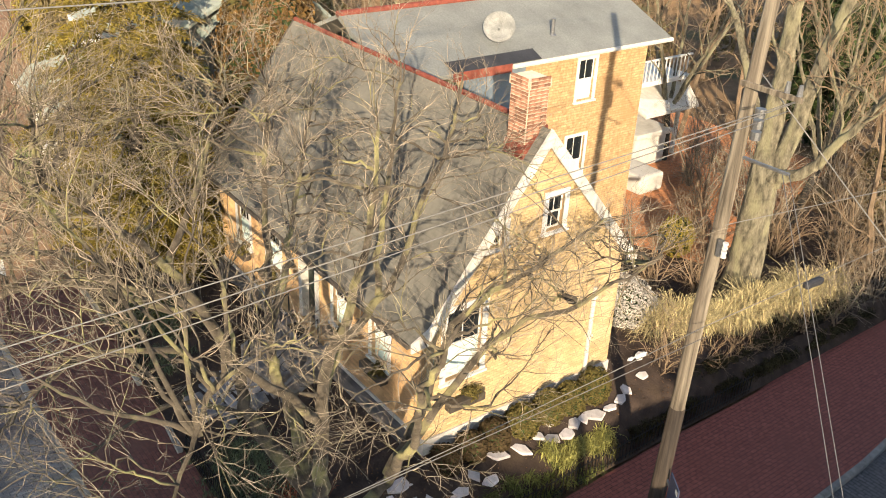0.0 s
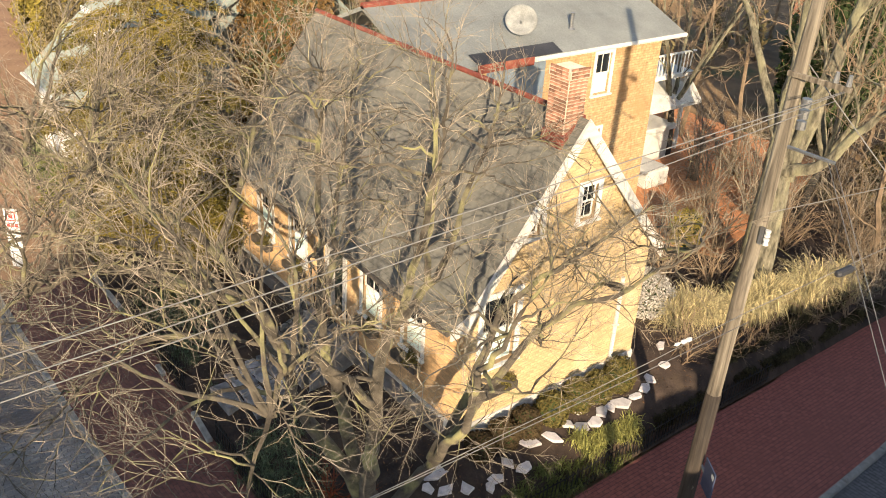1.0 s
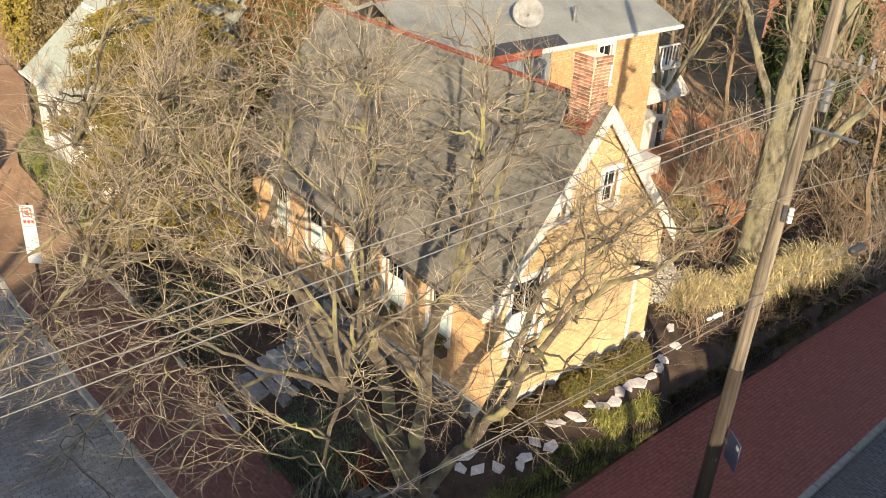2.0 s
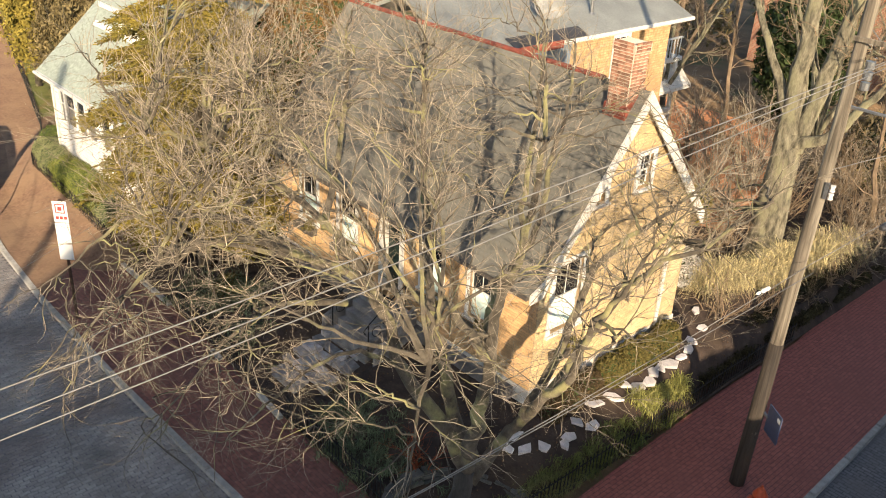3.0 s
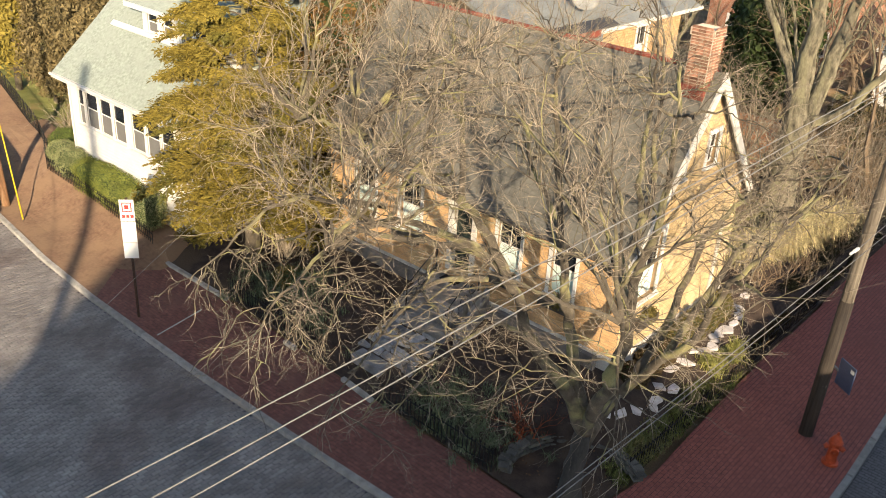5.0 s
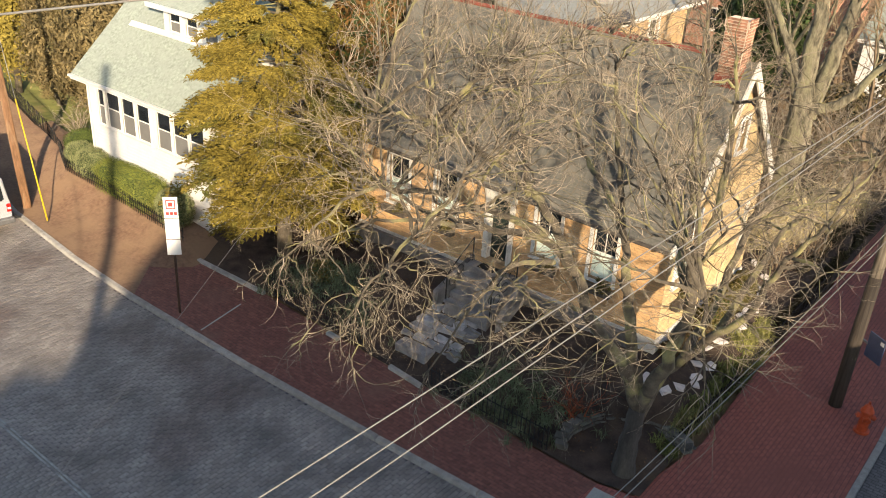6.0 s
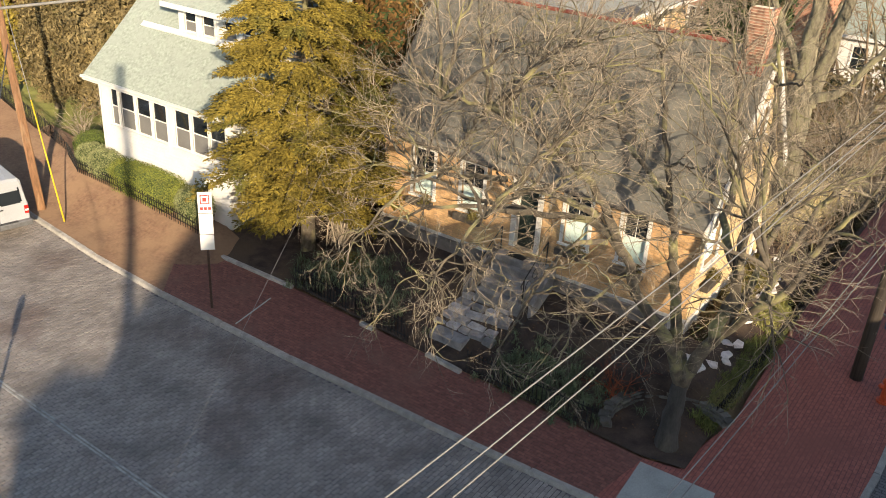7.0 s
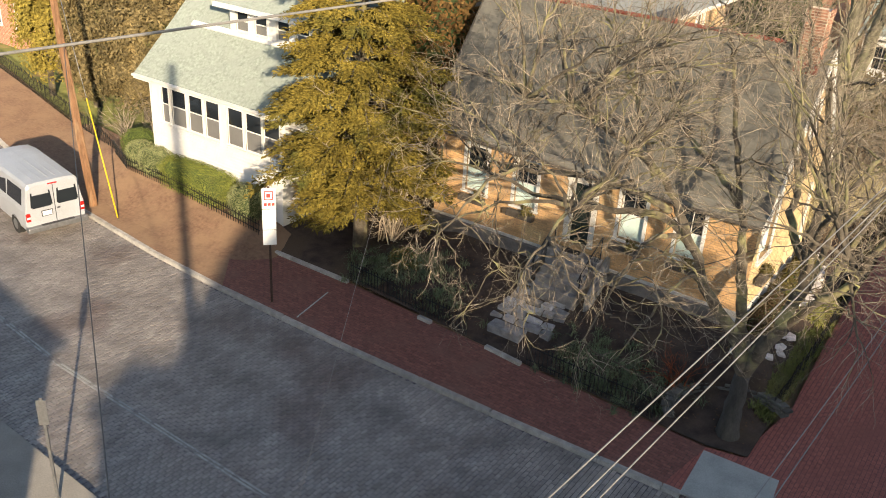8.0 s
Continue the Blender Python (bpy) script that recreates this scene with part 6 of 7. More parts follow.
vs, fs = blades(rng, spots, 26, 0.36, 0.007, 1.0, 0.08)
tagged(mesh_ob("front_grass", vs, fs, material("dull green garden grass", (0.13, 0.155, 0.085), 0.75, 0.3, 2, 9, 0.0, vary=0.35, spec=0.25)), "dull green grass tufts inside the front fence", "grass", kind="stuff")

for i in range(15):
    f = i / 14
    x, y = -0.75 + 1.3 * f + rng.uniform(-0.35, 0.35), 8.3 + 7.4 * f + rng.uniform(-0.2, 0.2)
    s = rng.uniform(0.85, 1.15)
    vs, fs = blades(rng, [(0, 0, 0, s)], 520, 1.5, 0.010, 0.75, 0.16)
    o = mesh_ob("ornamental_grass", vs, fs, GRASS_DRY)
    o.location = (x, y, 0.45)
    tagged(o, "straw-coloured arching clump of dry ornamental grass", "ornamental grass", "dry grass clumps")


def dense_shrub(name, at, size, mat, count, leaf, label, category="shrub", group="", seed=0, boxy=2.0):
    """Clipped or mounded shrub: leaf cards over a lumpy dark core."""
    r = random.Random(seed)
    s = thing(name, at, label, category, group)
    sx, sy, sz = size
    bm = bmesh.new()
    bmesh.ops.create_icosphere(bm, subdivisions=3, radius=1.0)
    for v in bm.verts:
        c = v.co
        k = (abs(c.x) ** boxy + abs(c.y) ** boxy + abs(c.z) ** boxy) ** (-1 / boxy)
        c = c * k * (1 + 0.10 * noise.noise(c * 3 + Vector(at)))
        v.co = Vector((c.x * sx * 0.86, c.y * sy * 0.86, sz * (0.5 + 0.5 * c.z * 0.88)))
    part("core", bm, LEAF_GREEN, s)
    vs, fs = [], []
    for _ in range(count):
        c = Vector((r.gauss(0, 1), r.gauss(0, 1), r.gauss(0, 1))).normalized()
        k = (abs(c.x) ** boxy + abs(c.y) ** boxy + abs(c.z) ** boxy) ** (-1 / boxy)
        nrm = c.copy()
        c = c * k * (1 + 0.10 * noise.noise(c * 3 + Vector(at))) * r.uniform(0.86, 1.04)
        p = Vector((c.x * sx, c.y * sy, sz * (0.5 + 0.5 * c.z)))
        nn = (nrm + Vector((r.gauss(0, 0.6), r.gauss(0, 0.6), r.gauss(0, 0.6)))).normalized()
        u = nn.cross(Vector((r.gauss(0, 1), r.gauss(0, 1), r.gauss(0, 1)))).normalized()
        w = nn.cross(u)
        l = leaf * r.uniform(0.6, 1.4)
        k = len(vs)
        vs += [p - u * l, p + w * l * 0.45, p + u * l, p - w * l * 0.45]
        fs.append((k, k + 1, k + 2, k + 3))
    mesh_ob("foliage", vs, fs, mat, s)
    return s


for i, (y, r, tall, mat) in enumerate(((0.30, 0.33, 0.80, SHRUB_BROWN), (1.02, 0.36, 0.86, SHRUB_BROWN), (1.72, 0.38, 0.92, SHRUB_BROWN), (2.58, 0.44, 0.98, SHRUB), (3.42, 0.40, 1.05, SHRUB), (4.15, 0.44, 0.98, SHRUB), (4.95, 0.46, 1.10, SHRUB))):
    dense_shrub("foundation_shrub", (0.46, y, 0.85), (0.40, r, tall), mat, 2600, 0.045, "mounded brown shrub against the gable foundation" if mat is SHRUB_BROWN else "mounded olive shrub against the gable foundation", "shrub", "foundation shrubs", 300 + i)
HED = "clipped flat-topped green box hedge along the white house"
dense_shrub("box_hedge", (-18.95, -2.95, 0.50), (1.72, 0.53, 1.22), HEDGE, 26000, 0.024, HED, "hedge", "box hedges", 400, 5.5)
PALE_BOX = "rounded pale grey-green box bush beside the white house"
for i, (x, y, z, sx, sy, sz) in enumerate(((-16.42, -2.98, 0.40, 0.72, 0.55, 1.32), (-21.38, -2.92, 0.66, 0.74, 0.56, 1.14), (-22.52, -2.72, 0.66, 0.58, 0.56, 1.05))):
    dense_shrub("box_bush", (x, y, z), (sx, sy, sz), HEDGE_PALE, 8000, 0.024, PALE_BOX, "bush", "box bushes", 401 + i, 2.6)
dense_shrub("box_bush", (-23.6, -1.98, 0.50), (0.70, 0.66, 1.25), HEDGE_DARK, 8000, 0.026, "rounded deep green box bush at the corner of the white house", "bush", "box bushes", 404, 2.4)
dense_shrub("pale_shrub", (-2.2, 8.6, 0.4), (1.25, 1.15, 1.8), material("silvery pale dried flower heads", (0.50, 0.47, 0.42), 0.85, 0.2, 3, 9, 0.0, vary=0.45), 11000, 0.045, "rounded shrub covered in pale dried flower heads", "shrub", seed=405)
dense_shrub("yellow_shrub", (-4.6, 14.2, 0.3), (0.6, 0.6, 1.5), LEAF_YELLOW, 1100, 0.09, "small yellow-green leafed shrub behind the house", "shrub", seed=406)


def window_box(x, y, z, axis, w, mat_plant, seed):
    r = random.Random(seed)
    wb = thing("window_box", (x, y, z), "planted window box below the window", "window box", "window boxes", turn=0 if axis == "x" else 90)
    part("box", box(-w / 2, w / 2, -0.26, -0.05, -0.2, 0.0, 0.01), GUTTER, wb, "dark wooden trough")
    vs, fs = leaf_mass(r, [((0, -0.17, 0.06), (w * 0.55, 0.24, 0.26))], 900, 0.05)
    mesh_ob("plant", vs, fs, mat_plant, wb, "low winter planting")["kind"] = "stuff"


for a, c in WINS:
    window_box((a + c) / 2, -0.03, 2.60, "x", 0.95, SHRUB, int(a * 100))
window_box(0.03, (GWIN[0] + GWIN[1]) / 2, 2.55, "y", 1.0, SHRUB, 9)
# white splash-stained downpipe on the gable
dp = thing("downpipe", (0.05, 4.98, 1.1), "white stained downpipe on the gable wall", "downpipe")
b = bmesh.new()
bm_cyl(b, (0, 0, 0), (0, 0, 3.0), 0.055, 0.055, 8)
bm_cyl(b, (0, 0, 0.02), (0.18, 0, -0.06), 0.055, 0.055, 8)
part("pipe", b, WHITE_OLD, dp)
for zz in (0.5, 1.6, 2.7):
    part("strap", box(-0.05, 0.06, -0.08, 0.08, zz, zz + 0.05), WHITE_OLD, dp)

# dish and vent on the wing roof
def wing_z(x):
    return EZ + 0.12 + (ERZ - EZ) * (EX + 0.45 - x) / (EX + 0.45 - ERX)


ds = thing("satellite_dish", (-6.65, 7.1, wing_z(-6.65)), "pale satellite dish on the wing roof", "satellite dish", turn=48)
bm = bmesh.new()
bmesh.ops.create_uvsphere(bm, u_segments=20, v_segments=12, radius=0.66)
bmesh.ops.delete(bm, geom=[v for v in bm.verts if v.co.z > -0.46], context="VERTS")
bmesh.ops.solidify(bm, geom=list(bm.faces), thickness=0.02)
for v in bm.verts:
    v.co.z += 0.55
bmesh.ops.rotate(bm, verts=bm.verts, cent=(0, 0, 0), matrix=Matrix.Rotation(radians(55), 3, "X"))
bmesh.ops.translate(bm, verts=bm.verts, vec=(0, 0, 0.5))
part("reflector", bm, DISHGREY, ds, "pale grey reflector", smooth=True)
b = bmesh.new()
bm_cyl(b, (0, 0.1, -0.05), (0, 0.1, 0.5), 0.03, 0.03, 8)
bm_cyl(b, (0, 0, 0.42), (0, -0.5, 0.62), 0.015, 0.015, 6)
part("mast", b, STEEL, ds)
vt = thing("roof_vent", (-6.75, 9.3, wing_z(-6.75) - 0.03), "grey pipe vent on the wing roof", "roof vent")
b = bmesh.new()
bm_cyl(b, (0, 0, 0), (0, 0, 0.5), 0.06, 0.06, 10)
bm_cyl(b, (0, 0, 0), (0, 0, 0.06), 0.13, 0.09, 10)
part("pipe", b, STEEL, vt)


# ---- the back yard ----
structure(part("patio", slab([(-6.2, 13.4, 0.42), (-3.4, 14.6, 0.42), (-6.5, 27.0, 0.42), (-16.0, 27.0, 0.42), (-12, 13.6, 0.42)], 0.2), PATIO), "orange-red clay patio behind the house", "patio")
dk = thing("porch", (-4.2, 5.2, 0.55), "white-painted back porch with steps and railings", "porch")
part("deck", box(-9.4, -7.0, 13.3, 17.0, 3.35, 3.55, 0.02), WHITE, dk)
for x in (-9.2, -7.15):
    part("post", box(x - 0.07, x + 0.07, 16.7, 16.84, -0.2, 3.35), WHITE, dk)
for k in range(15):
    part("baluster", box(-7.1, -7.06, 13.4 + k * 0.24, 13.44 + k * 0.24, 3.55, 4.4), WHITE, dk)
part("rail", box(-7.12, -7.04, 13.3, 17.0, 4.4, 4.47), WHITE, dk)
b = bmesh.new()
bm_prism(b, [(-9.4, 13.4, 2.85), (-7.1, 13.4, 2.85), (-6.3, 13.6, 2.25), (-6.3, 17.0, 2.25), (-7.1, 17.2, 2.85), (-9.4, 17.2, 2.85)], [(-9.4, 13.4, 3.0), (-7.1, 13.4, 3.0), (-6.3, 13.6, 2.4), (-6.3, 17.0, 2.4), (-7.1, 17.2, 3.0), (-9.4, 17.2, 3.0)])
part("awning", b, WHITE_OLD, dk, "pale canopy below the porch deck")
part("lower_landing", box(-8.6, -6.5, 13.5, 15.8, 1.2, 1.45, 0.05), WHITE_OLD, dk)
part("skirt", box(-8.4, -6.7, 13.6, 15.6, -0.2, 1.2), WHITE_OLD, dk)
cv = thing("garden_table", (-9.6, 17.6, 0.42), "covered white patio table on the clay patio", "table")
part("cover", box(-0.9, 0.9, -0.7, 0.7, 0.0, 0.8, 0.12), WHITE_OLD, cv)


# ---- back trees, brush and distance ----
SPEC_BIG = [
    (1.0, (1.6, 3.4), 0.20, 0.0, 5, 7, 0.05),
    (1.7, (0.8, 1.8), 0.26, -0.01, 3, 5, 0.018),
    (2.6, (0.3, 0.9), 0.30, -0.01, 3, 3, 0.009),
]
bare_tree("old_tree", "massive old bare tree with furrowed grey bark in the back garden", [(-1.45, 13.6, 0.2), (-1.42, 13.6, 2.5), (-1.45, 13.62, 5.0)], 0.62,
          [([(-1.5, 13.6, 4.6), (-1.6, 13.7, 7.0), (-1.65, 13.7, 9.5), (-1.9, 14.2, 12.5), (-2.6, 14.8, 15.0)], 0.40, 0.08),
           ([(-1.2, 13.7, 4.4), (-0.85, 13.9, 7.0), (-0.45, 14.1, 9.8), (0.2, 14.8, 13.0), (0.6, 15.2, 15.5)], 0.32, 0.07),
           ([(-1.2, 13.5, 4.7), (-0.16, 13.5, 5.2), (0.7, 13.6, 6.5), (1.5, 13.8, 7.9), (2.9, 14.3, 10.0)], 0.22, 0.05),
           ([(-1.7, 13.6, 5.6), (-3.0, 14.0, 7.5), (-4.6, 14.6, 9.5), (-5.8, 15.2, 11.0)], 0.18, 0.04)],
          SPEC_BIG, 31, BARK_BIG, TWIG_DK, trunk_mat=BARK_BIG)
SPEC_BACK = [
    (1.3, (1.2, 2.6), 0.22, 0.0, 4, 6, 0.03),
    (2.4, (0.6, 1.4), 0.28, -0.01, 3, 4, 0.013),
    (2.8, (0.3, 0.8), 0.30, -0.01, 3, 3, 0.008),
]


def plain_tree(at, h, seed, label):
    r = random.Random(seed)
    x, y, z = at
    fork = (x + r.uniform(-0.3, 0.3), y + r.uniform(-0.3, 0.3), z + h * 0.25)
    limbs = []
    for k in range(5):
        a = k * 1.257 + r.uniform(-0.4, 0.4)
        R = h * r.uniform(0.18, 0.34)
        limbs.append(([fork, (fork[0] + math.cos(a) * R * 0.4, fork[1] + math.sin(a) * R * 0.4, z + h * 0.5), (fork[0] + math.cos(a) * R * 0.8, fork[1] + math.sin(a) * R * 0.8, z + h * 0.75), (fork[0] + math.cos(a) * R, fork[1] + math.sin(a) * R, z + h * r.uniform(0.85, 1.0))], h * 0.011, 0.02))
    return bare_tree("bare_tree", label, [at, (x, y, z + h * 0.12), fork], h * 0.018, limbs, SPEC_BACK, seed, BARK_BIG, TWIG_DK, skip=0.15)


for i, (x, y, h) in enumerate(((-3.8, 20.5, 10), (1.2, 20.0, 9), (-11.0, 21.0, 10), (-15.5, 14.0, 9), (-19.0, 12.0, 10), (-6.5, 27.0, 11), (2.6, 28.0, 11), (-12.6, 5.6, 8), (-24, 20, 12))):
    plain_tree((x, y, 0.1), h, 500 + i, "bare brown tree in the yards behind the houses")


def bare_shrub(at, height, radius, stems, seed, mat, label, spec=None):
    r = random.Random(seed)
    tb = Tubes()
    spec = spec or [(3.0, (0.4, 1.0), 0.30, 0.0, 3, 4, 0.010), (3.2, (0.2, 0.5), 0.32, 0.0, 3, 3, 0.006)]
    for _ in range(stems):
        a = r.uniform(0, 6.283)
        lean = r.uniform(0.1, 0.9) * radius / height
        d = Vector((math.cos(a) * lean, math.sin(a) * lean, 1))
        q = walk_branch(r, Vector((r.gauss(0, 0.15), r.gauss(0, 0.15), -0.05)), d, height * r.uniform(0.7, 1.1), 7, 0.14, 0.0)
        rr = [0.022 * (1 - 0.8 * k / 7) + 0.004 for k in range(8)]
        tb.add(q, rr, 4, cap=False)
        ramify(r, [tb], q, rr, 0, spec)
    o = tb.ob("bare_shrub", mat, None, "", False)
    o.location = at
    return tagged(o, label, "shrub", "bare shrubs")


LB = "leafless twiggy brown shrub in the back garden"
for i, (x, y, h, rad) in enumerate(((-3.0, 11.2, 2.2, 1.6), (-4.4, 9.6, 2.4, 1.4), (-2.2, 12.6, 2.0, 1.6), (0.2, 16.8, 2.2, 1.6), (1.0, 18.6, 2.4, 1.6), (-0.8, 18.8, 2.6, 1.8), (-2.6, 17.4, 2.2, 1.6), (-5.2, 16.2, 1.8, 1.4), (-3.9, 15.2, 2.0, 1.4), (0.6, 21.8, 2.6, 1.8), (-2.4, 22.0, 2.6, 1.8), (-7.6, 21.6, 2.4, 1.8), (-5.2, 7.4, 2.2, 1.3), (0.9, 24.5, 2.4, 2.0))):
    bare_shrub((x, y, 0.35), h, rad, 16, 600 + i, TWIG_DK, LB)
for i, (x, y, h, rad) in enumerate(((1.1, 15.4, 1.8, 1.4), (0.4, 14.6, 1.4, 1.2), (1.3, 17.0, 2.0, 1.5), (0.0, 20.4, 2.8, 1.6), (1.2, 22.6, 2.6, 1.6), (-1.8, 20.0, 3.2, 1.8), (-3.6, 18.6, 2.6, 1.6), (-5.0, 18.8, 3.4, 1.8), (-6.6, 18.2, 3.6, 1.6), (-5.8, 20.6, 4.0, 1.8), (-8.4, 19.6, 3.8, 1.8), (-1.0, 23.8, 3.4, 2.0), (-4.2, 23.6, 3.8, 2.0))):
    bare_shrub((x, y, 0.35), h, rad, 18, 660 + i, TWIG, "leafless pale twiggy shrub in the back garden")
bare_shrub((-11.45, -1.1, 0.6), 6.2, 2.3, 26, 640, TWIG, "leafless pale twiggy shrub beside the brick house")
bare_shrub((-11.6, 1.6, 0.5), 4.8, 1.6, 16, 641, TWIG_DK, "leafless twiggy shrub between the houses")
bare_shrub((-16.2, 4.2, 0.3), 5.0, 2.0, 18, 642, TWIG_DK, "leafless twiggy shrub between the houses")
bare_shrub((-25.3, 0.4, 0.1), 1.8, 1.1, 12, 643, TWIG, "leafless pale shrub beside the white house")
bare_shrub((-27.0, -0.2, 0.05), 1.5, 1.1, 16, 646, TWIG, "leafless pale shrub on the lawn beside the fence")
bare_shrub((0.5, 7.6, 0.9), 1.3, 0.9, 10, 644, TWIG_DK, LB)
for i, (x, y) in enumerate(((0.9, 8.9), (1.1, 10.2), (1.15, 11.4), (1.3, 12.8), (1.35, 14.4))):
    bare_shrub((x, y, garden_height(x, y) - 0.05), 0.50, 0.5, 9, 670 + i, TWIG_DK, "low leafless brown shrub beside the dry grass")
bare_shrub((-0.6, -2.9, 0.55), 0.55, 0.4, 10, 645, REDLEAF, "small rusty red shrub in the front garden")
dense_shrub("evergreen", (-13.2, 17.5, 0.1), (2.0, 2.0, 7.0), LEAF_GREEN, 7000, 0.16, "dark evergreen tree behind the rear wing", "tree", seed=650)
dense_shrub("evergreen", (-9.0, 30.0, 0.1), (2.4, 2.4, 8.0), LEAF_GREEN, 7000, 0.18, "dark evergreen tree behind the rear wing", "tree", seed=651)
dense_shrub("evergreen", (-20.5, 9.0, 0.1), (2.0, 2.0, 6.5), LEAF_BROWN, 7000, 0.15, "bronze evergreen tree behind the white house", "tree", seed=652)
dense_shrub("evergreen", (-2.5, 24.5, 0.1), (1.3, 1.3, 3.2), LEAF_BROWN, 3000, 0.12, "bronze evergreen shrub in the back garden", "shrub", seed=653)
dense_shrub("evergreen", (-12.9, 2.9, 0.1), (1.6, 1.7, 10.8), LEAF_RUST, 15000, 0.10, "rusty brown evergreen tree between the houses", "tree", seed=655)
dense_shrub("garden_shrub", (-9.8, -2.2, 0.35), (0.75, 0.55, 0.75), SHRUB, 1800, 0.05, "low olive shrub inside the front fence", "shrub", seed=654)

structure(part("lawn", slab([(-60, 7.0, 0.03), (-44, 3.4, 0.03), (-36, 1.2, 0.03), (-28, -0.95, 0.03), (-24.4, -2.1, 0.03), (-24.0, 24, 0.03), (-60, 26, 0.03)], 0.1), LAWN), "patchy winter lawn beside the white house", "lawn")


def neighbour(x0, x1, y0, y1, eave, ridge, mat, roof, label):
    h = thing("neighbour_house", (0, 0, 0), label, "house")
    xm = (x0 + x1) / 2
    wins = [(x0 + (x1 - x0) * f - 0.45, x0 + (x1 - x0) * f + 0.45) for f in (0.2, 0.5, 0.8)]
    b = bmesh.new()
    wall(b, (x0, y0), (1, 0), (0, 1), 0.25, x1 - x0, 0.0, (lambda u: eave, []), [(a - x0, c - x0, z, z + 1.4) for a, c in wins for z in (1.2, 4.0) if z + 1.6 < eave])
    part("wall_front", b, mat, h)
    part("wall_side", box(x0, x0 + 0.25, y0 + 0.25, y1, 0, eave), mat, h)
    part("wall_side", box(x1 - 0.25, x1, y0 + 0.25, y1, 0, eave), mat, h)
    for a, c in wins:
        for z in (1.2, 4.0):
            if z + 1.6 < eave:
                window(h, (a, y0), (1, 0), (0, -1), c - a, z, z + 1.4, rows=1)
    ym = (y0 + y1) / 2
    b = bmesh.new()
    bm_prism(b, [(x0 - 0.3, y0 - 0.4, eave), (x0 - 0.3, ym, ridge), (x0 - 0.3, y1 + 0.4, eave)], [(x1 + 0.3, y0 - 0.4, eave), (x1 + 0.3, ym, ridge), (x1 + 0.3, y1 + 0.4, eave)])
    part("roof", b, roof, h)
    part("fascia", box(x0 - 0.3, x1 + 0.3, y0 - 0.45, y0 - 0.40, eave - 0.15, eave + 0.05), WHITE, h)
    return h


BRICK_FAR = masonry("red brick of the neighbour", (0.42, 0.17, 0.10), (0.36, 0.14, 0.08), (0.5, 0.4, 0.3), 0.22, 0.075, 0.012, turn=(90, 0, 0))
neighbour(-17.5, -8.0, 40.0, 48.0, 5.6, 8.6, BRICK_FAR, WHITEROOF, "red brick house with white trim behind the gardens")
neighbour(-50.0, -41.5, 5.0, 13.0, 5.6, 8.6, BRICK_FAR, ROOFPLAIN, "red brick house with white trim up the street")
neighbour(-5.0, 1.0, 36.0, 44.0, 3.2, 5.6, SIDING, WHITEROOF, "low white house behind the gardens")

rngw = random.Random(90)
far_tw = Tubes()
FAR_SPEC = [(1.4, (1.2, 2.8), 0.24, 0.0, 3, 4, 0.03), (1.6, (0.6, 1.6), 0.3, 0.0, 3, 3, 0.016)]
for i in range(150):
    x = rngw.uniform(-62, 8)
    y = rngw.uniform(18, 62) if x > -26 else rngw.uniform(14, 50)
    if -18 < x < 1.5 and 34 < y < 49 or -52 < x < -40 and y < 15 or -14.5 < x < -1 and y < 22:
        continue
    h = rngw.uniform(5, 11)
    q = walk_branch(rngw, Vector((x, y, -0.1)), Vector((rngw.gauss(0, 0.1), rngw.gauss(0, 0.1), 1)), h, 8, 0.10, 0.0)
    rr = [0.14 * (1 - 0.85 * k / 8) for k in range(9)]
    far_tw.add(q, rr, 5, cap=False)
    ramify(rngw, [far_tw], q[2:], rr[2:], 0, FAR_SPEC)
tagged(far_tw.ob("far_woods", TWIG_DK, None, "", False), "bare brown woods in the distance", "woods", kind="stuff")
blobs = []
for i in range(46):
    x, y = rngw.uniform(-60, 6), rngw.uniform(24, 62)
    if -19 < x < 2.5 and 33 < y < 49:
        continue
    blobs.append(((x, y, rngw.uniform(0.8, 2.5)), (rngw.uniform(1.2, 2.6), rngw.uniform(1.2, 2.6), rngw.uniform(1.2, 3.0))))
vs, fs = leaf_mass(rngw, blobs, 26000, 0.2)
tagged(mesh_ob("far_undergrowth", vs, fs, LEAF_BROWN), "brown-green undergrowth in the distance", "undergrowth", kind="stuff")
# leaf litter over the yards
vs, fs = [], []
for _ in range(9000):
    x, y = rngw.uniform(-12, 1.7), rngw.uniform(-3.5, 24)
    if -10.8 < x < 0.2 and -0.2 < y < 6.2 or -12 < x < -6 and y < 13.4 and y > 0:
        continue
    z = garden_height(x, y) + 0.02
    a = rngw.uniform(0, 6.28)
    u = Vector((math.cos(a), math.sin(a), rngw.gauss(0, 0.3))) * rngw.uniform(0.02, 0.05)
    w = Vector((-math.sin(a), math.cos(a), rngw.gauss(0, 0.3))) * 0.02
    p = Vector((x, y, z))
    k = len(vs)
    vs += [p - u, p + w, p + u, p - w]
    fs.append((k, k + 1, k + 2, k + 3))
tagged(mesh_ob("leaf_litter", vs, fs, material("fallen brown leaves", (0.11, 0.06, 0.03), 0.85, 0.35, 3, 9, 0.0, vary=0.4)), "fallen brown leaves over the garden soil", "leaf litter", kind="stuff")
# off-camera pole whose long shadow crosses the white house
utility_pole((8.0, -24.6, -0.05), (8.0, -24.6, 15.4), 0.20, 0.15, POLEWOOD, "weathered wooden utility pole across the intersection")


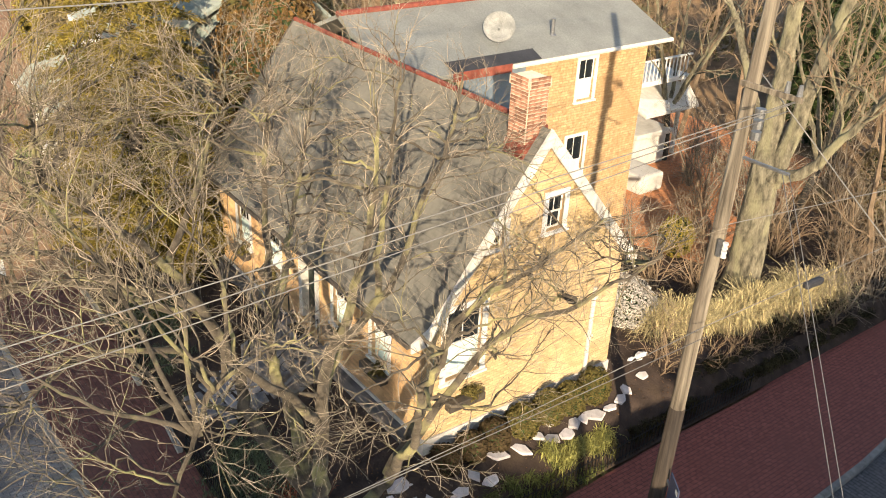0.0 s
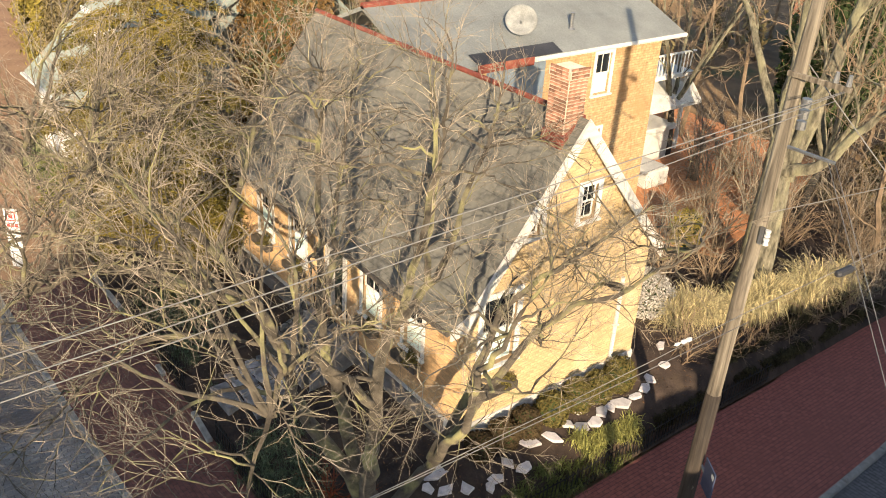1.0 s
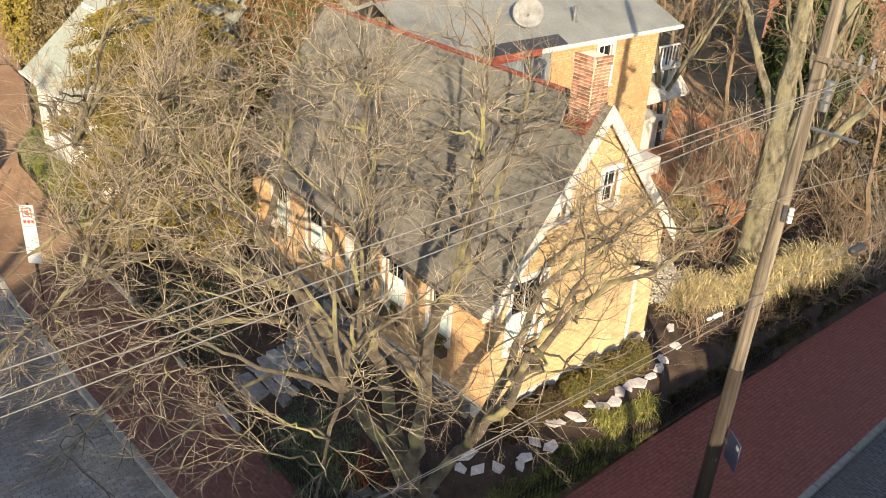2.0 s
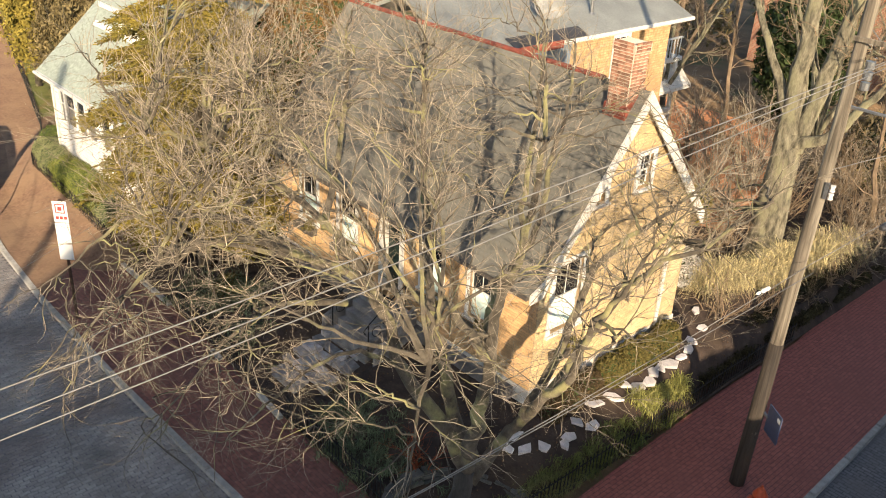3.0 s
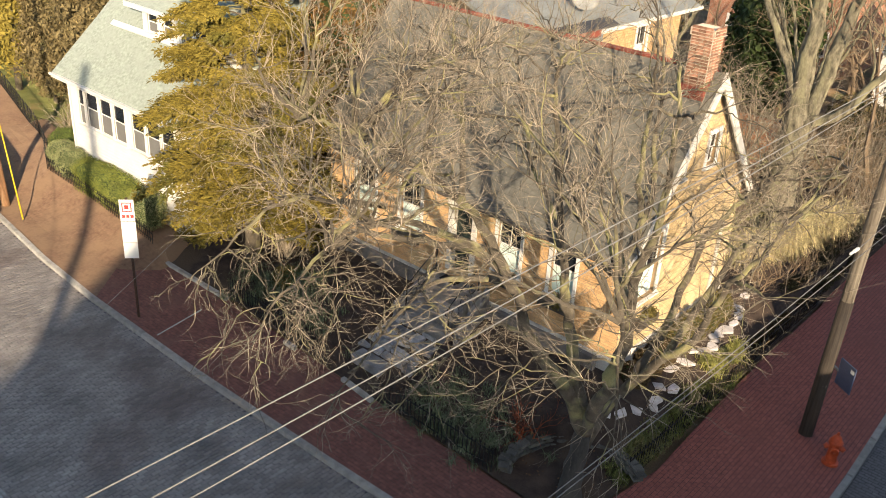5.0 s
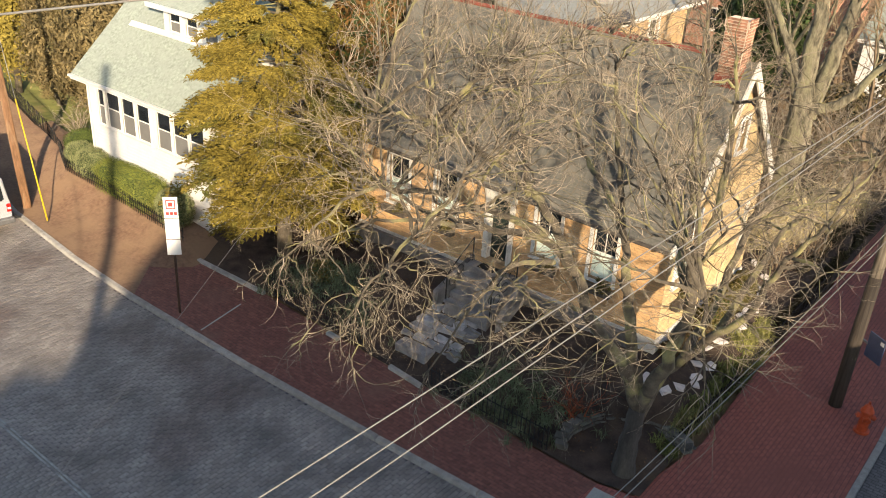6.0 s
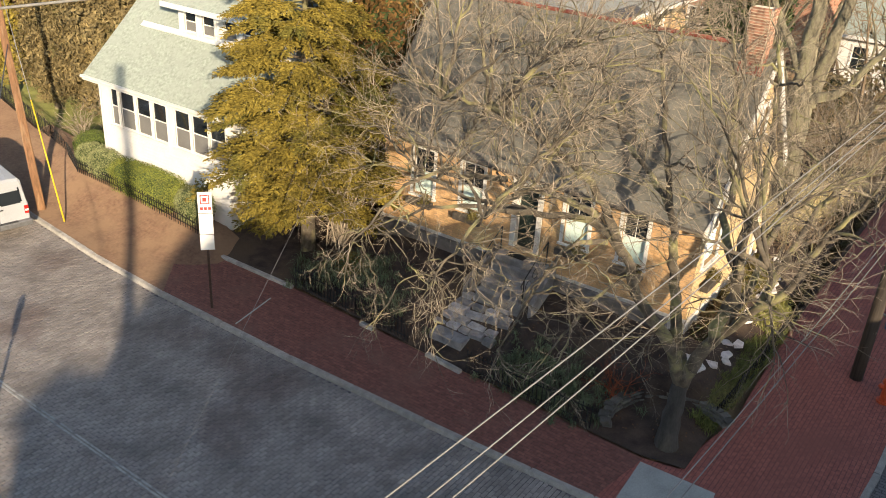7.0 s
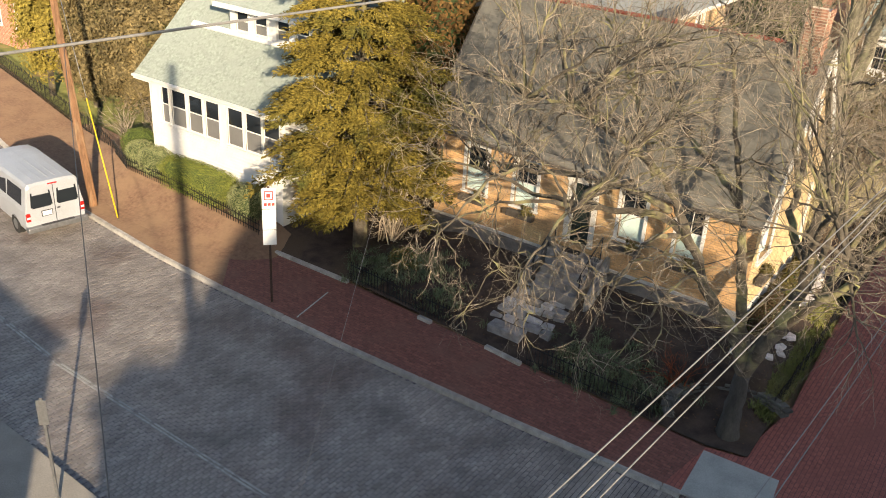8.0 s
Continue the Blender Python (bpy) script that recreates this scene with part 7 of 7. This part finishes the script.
# ---- bricks of the two street walls ----
def brick_skin(parent, mat, place, length, z0, top, holes, rng, near, limit=300):
    """Running bond of single bricks proud of the mortar. place(u, z, d) maps wall to world; the bricks in near are parts, the rest one joined part."""
    bw, bh, g, d = 0.215, 0.0735, 0.010, 0.007
    jv, jf = [], []
    shared = {}
    made = 0
    row = 0
    z = z0
    while z < z0 + 8:
        u = -bw / 2 * (row % 2)
        while u < length:
            a, b, c, e = max(u + g / 2, 0.0), min(u + bw - g / 2, length), z + g / 2, z + bh - g / 2
            u += bw
            if b - a < 0.03 or e > min(top(a), top(b)) - 0.01:
                continue
            if any(a < h[1] + 0.01 and b > h[0] - 0.01 and c < h[3] + 0.01 and e > h[2] - 0.01 for h in holes):
                for h in holes:
                    if a < h[1] + 0.01 and b > h[0] - 0.01 and c < h[3] + 0.01 and e > h[2] - 0.01:
                        if a < h[0] - 0.03:
                            b = h[0] - 0.012
                        elif b > h[1] + 0.03:
                            a = h[1] + 0.012
                        else:
                            b = a
                if b - a < 0.03:
                    continue
            dd = d + rng.uniform(-0.003, 0.004)
            full = b - a > bw - g - 1e-4
            if full and made < limit and near((a + b) / 2, z):
                key = round(dd * 500)
                if key not in shared:
                    w, h2 = (bw - g) / 2, (bh - g) / 2
                    cs = [(-w, -h2), (w, -h2), (w, h2), (-w, h2)]
                    o0 = place(0, 0, 0)
                    vv = [place(p, q, 0.0) - o0 for p, q in cs] + [place(p * 0.985, q * 0.95, key / 500) - o0 for p, q in cs]
                    me = bpy.data.meshes.new("brick")
                    me.from_pydata([tuple(v) for v in vv], [], [(4, 5, 6, 7), (0, 1, 5, 4), (1, 2, 6, 5), (2, 3, 7, 6), (3, 0, 4, 7)])
                    me.materials.append(mat)
                    shared[key] = me
                o = new("brick", shared[key])
                o.parent = parent
                o.location = place((a + b) / 2, (c + e) / 2, 0.0)
                made += 1
                continue
            k = len(jv)
            i1, i2 = 0.0015, 0.0015
            jv += [place(a, c, 0), place(b, c, 0), place(b, e, 0), place(a, e, 0), place(a + i1, c + i2, dd), place(b - i1, c + i2, dd), place(b - i1, e - i2, dd), place(a + i1, e - i2, dd)]
            jf += [(k + 4, k + 5, k + 6, k + 7), (k, k + 1, k + 5, k + 4), (k + 1, k + 2, k + 6, k + 5), (k + 2, k + 3, k + 7, k + 6), (k + 3, k, k + 4, k + 7)]
        z += bh
        row += 1
    o = mesh_ob("brickwork", jv, jf, mat, parent)
    o["kind"] = "stuff"


rb = random.Random(404)
brick_skin(WALL_FRONT, BRICK_PIECE, lambda u, z, d: Vector((HX0 + u, HY0 - d, z)), HX1 - HX0, 1.64, lambda u: roof_z(0.0) - 0.1,
           [(a - HX0 - 0.1, c - HX0 + 0.1, WZ0 - 0.08, WZ1 + 0.1) for a, c in WINS] + [(DOOR[0] - HX0 - 0.13, DOOR[1] - HX0 + 0.13, DOOR[2], DOOR[3] + 0.12)], rb, lambda u, z: u > 9.0)
brick_skin(WALL_GABLE, BRICK_PIECE_SIDE, lambda u, z, d: Vector((HX1 + d, u, z)), HY1, 1.64, lambda u: roof_z(u) - 0.1,
           [(h[0] - 0.14, h[1] + 0.14, h[2] - 0.08, h[3] + 0.14) for h in (GWIN, AWIN, SWIN)], rb, lambda u, z: u < 3.6 and z < 2.9)


# ---- street blocks ----
ROAD = bpy.data.objects["road"]
rp = random.Random(505)
jv, jf = [], []
shared = []
for k in range(3):
    me = bpy.data.meshes.new("block")
    w, l, h = 0.0515, 0.114, 0.012 + 0.002 * k
    vv = [(-w, -l, 0), (w, -l, 0), (w, l, 0), (-w, l, 0), (-w * 0.9, -l * 0.95, h), (w * 0.9, -l * 0.95, h), (w * 0.9, l * 0.95, h), (-w * 0.9, l * 0.95, h)]
    me.from_pydata(vv, [], [(4, 5, 6, 7), (0, 1, 5, 4), (1, 2, 6, 5), (2, 3, 7, 6), (3, 0, 4, 7)])
    me.materials.append(PAVE_PIECE)
    shared.append(me)


def kerb_y(x):
    for (xa, ya), (xb, yb) in zip(FRONT_KERB, FRONT_KERB[1:]):
        if xa <= x <= xb:
            return ya + (yb - ya) * (x - xa) / (xb - xa)
    return -6.2


made, col = 0, 0
x = -24.0
while x < 2.0:
    y = -14.2 + 0.12 * (col % 2) + rp.uniform(-0.01, 0.01)
    top_y = kerb_y(x) + 0.04 if x < 1.0 else -6.3
    while y < top_y:
        if made < 300 and -9.5 < x < -7.0 and -14.2 < y < -12.2:
            o = new("block", shared[rp.randrange(3)])
            o.parent = ROAD
            o.location = (x, y, -0.12)
            o.rotation_euler = (rp.gauss(0, 0.02), rp.gauss(0, 0.02), rp.gauss(0, 0.02))
            made += 1
        else:
            w, l, h = 0.0515 + rp.uniform(-0.004, 0.002), 0.113 + rp.uniform(-0.008, 0.003), 0.013 + rp.uniform(-0.006, 0.005)
            t1, t2 = rp.gauss(0, 0.03), rp.gauss(0, 0.02)
            k = len(jv)
            jv += [(x - w, y - l, -0.12), (x + w, y - l, -0.12), (x + w, y + l, -0.12), (x - w, y + l, -0.12)]
            jv += [(x + a * w * 0.9, y + b * l * 0.95, -0.12 + h + a * w * t1 + b * l * t2) for a, b in ((-1, -1), (1, -1), (1, 1), (-1, 1))]
            jf += [(k + 4, k + 5, k + 6, k + 7), (k, k + 1, k + 5, k + 4), (k + 1, k + 2, k + 6, k + 5), (k + 2, k + 3, k + 7, k + 6), (k + 3, k, k + 4, k + 7)]
        y += 0.24
    x += 0.114
    col += 1
o = mesh_ob("block_paving", jv, jf, PAVE_PIECE, ROAD)
o["kind"] = "stuff"
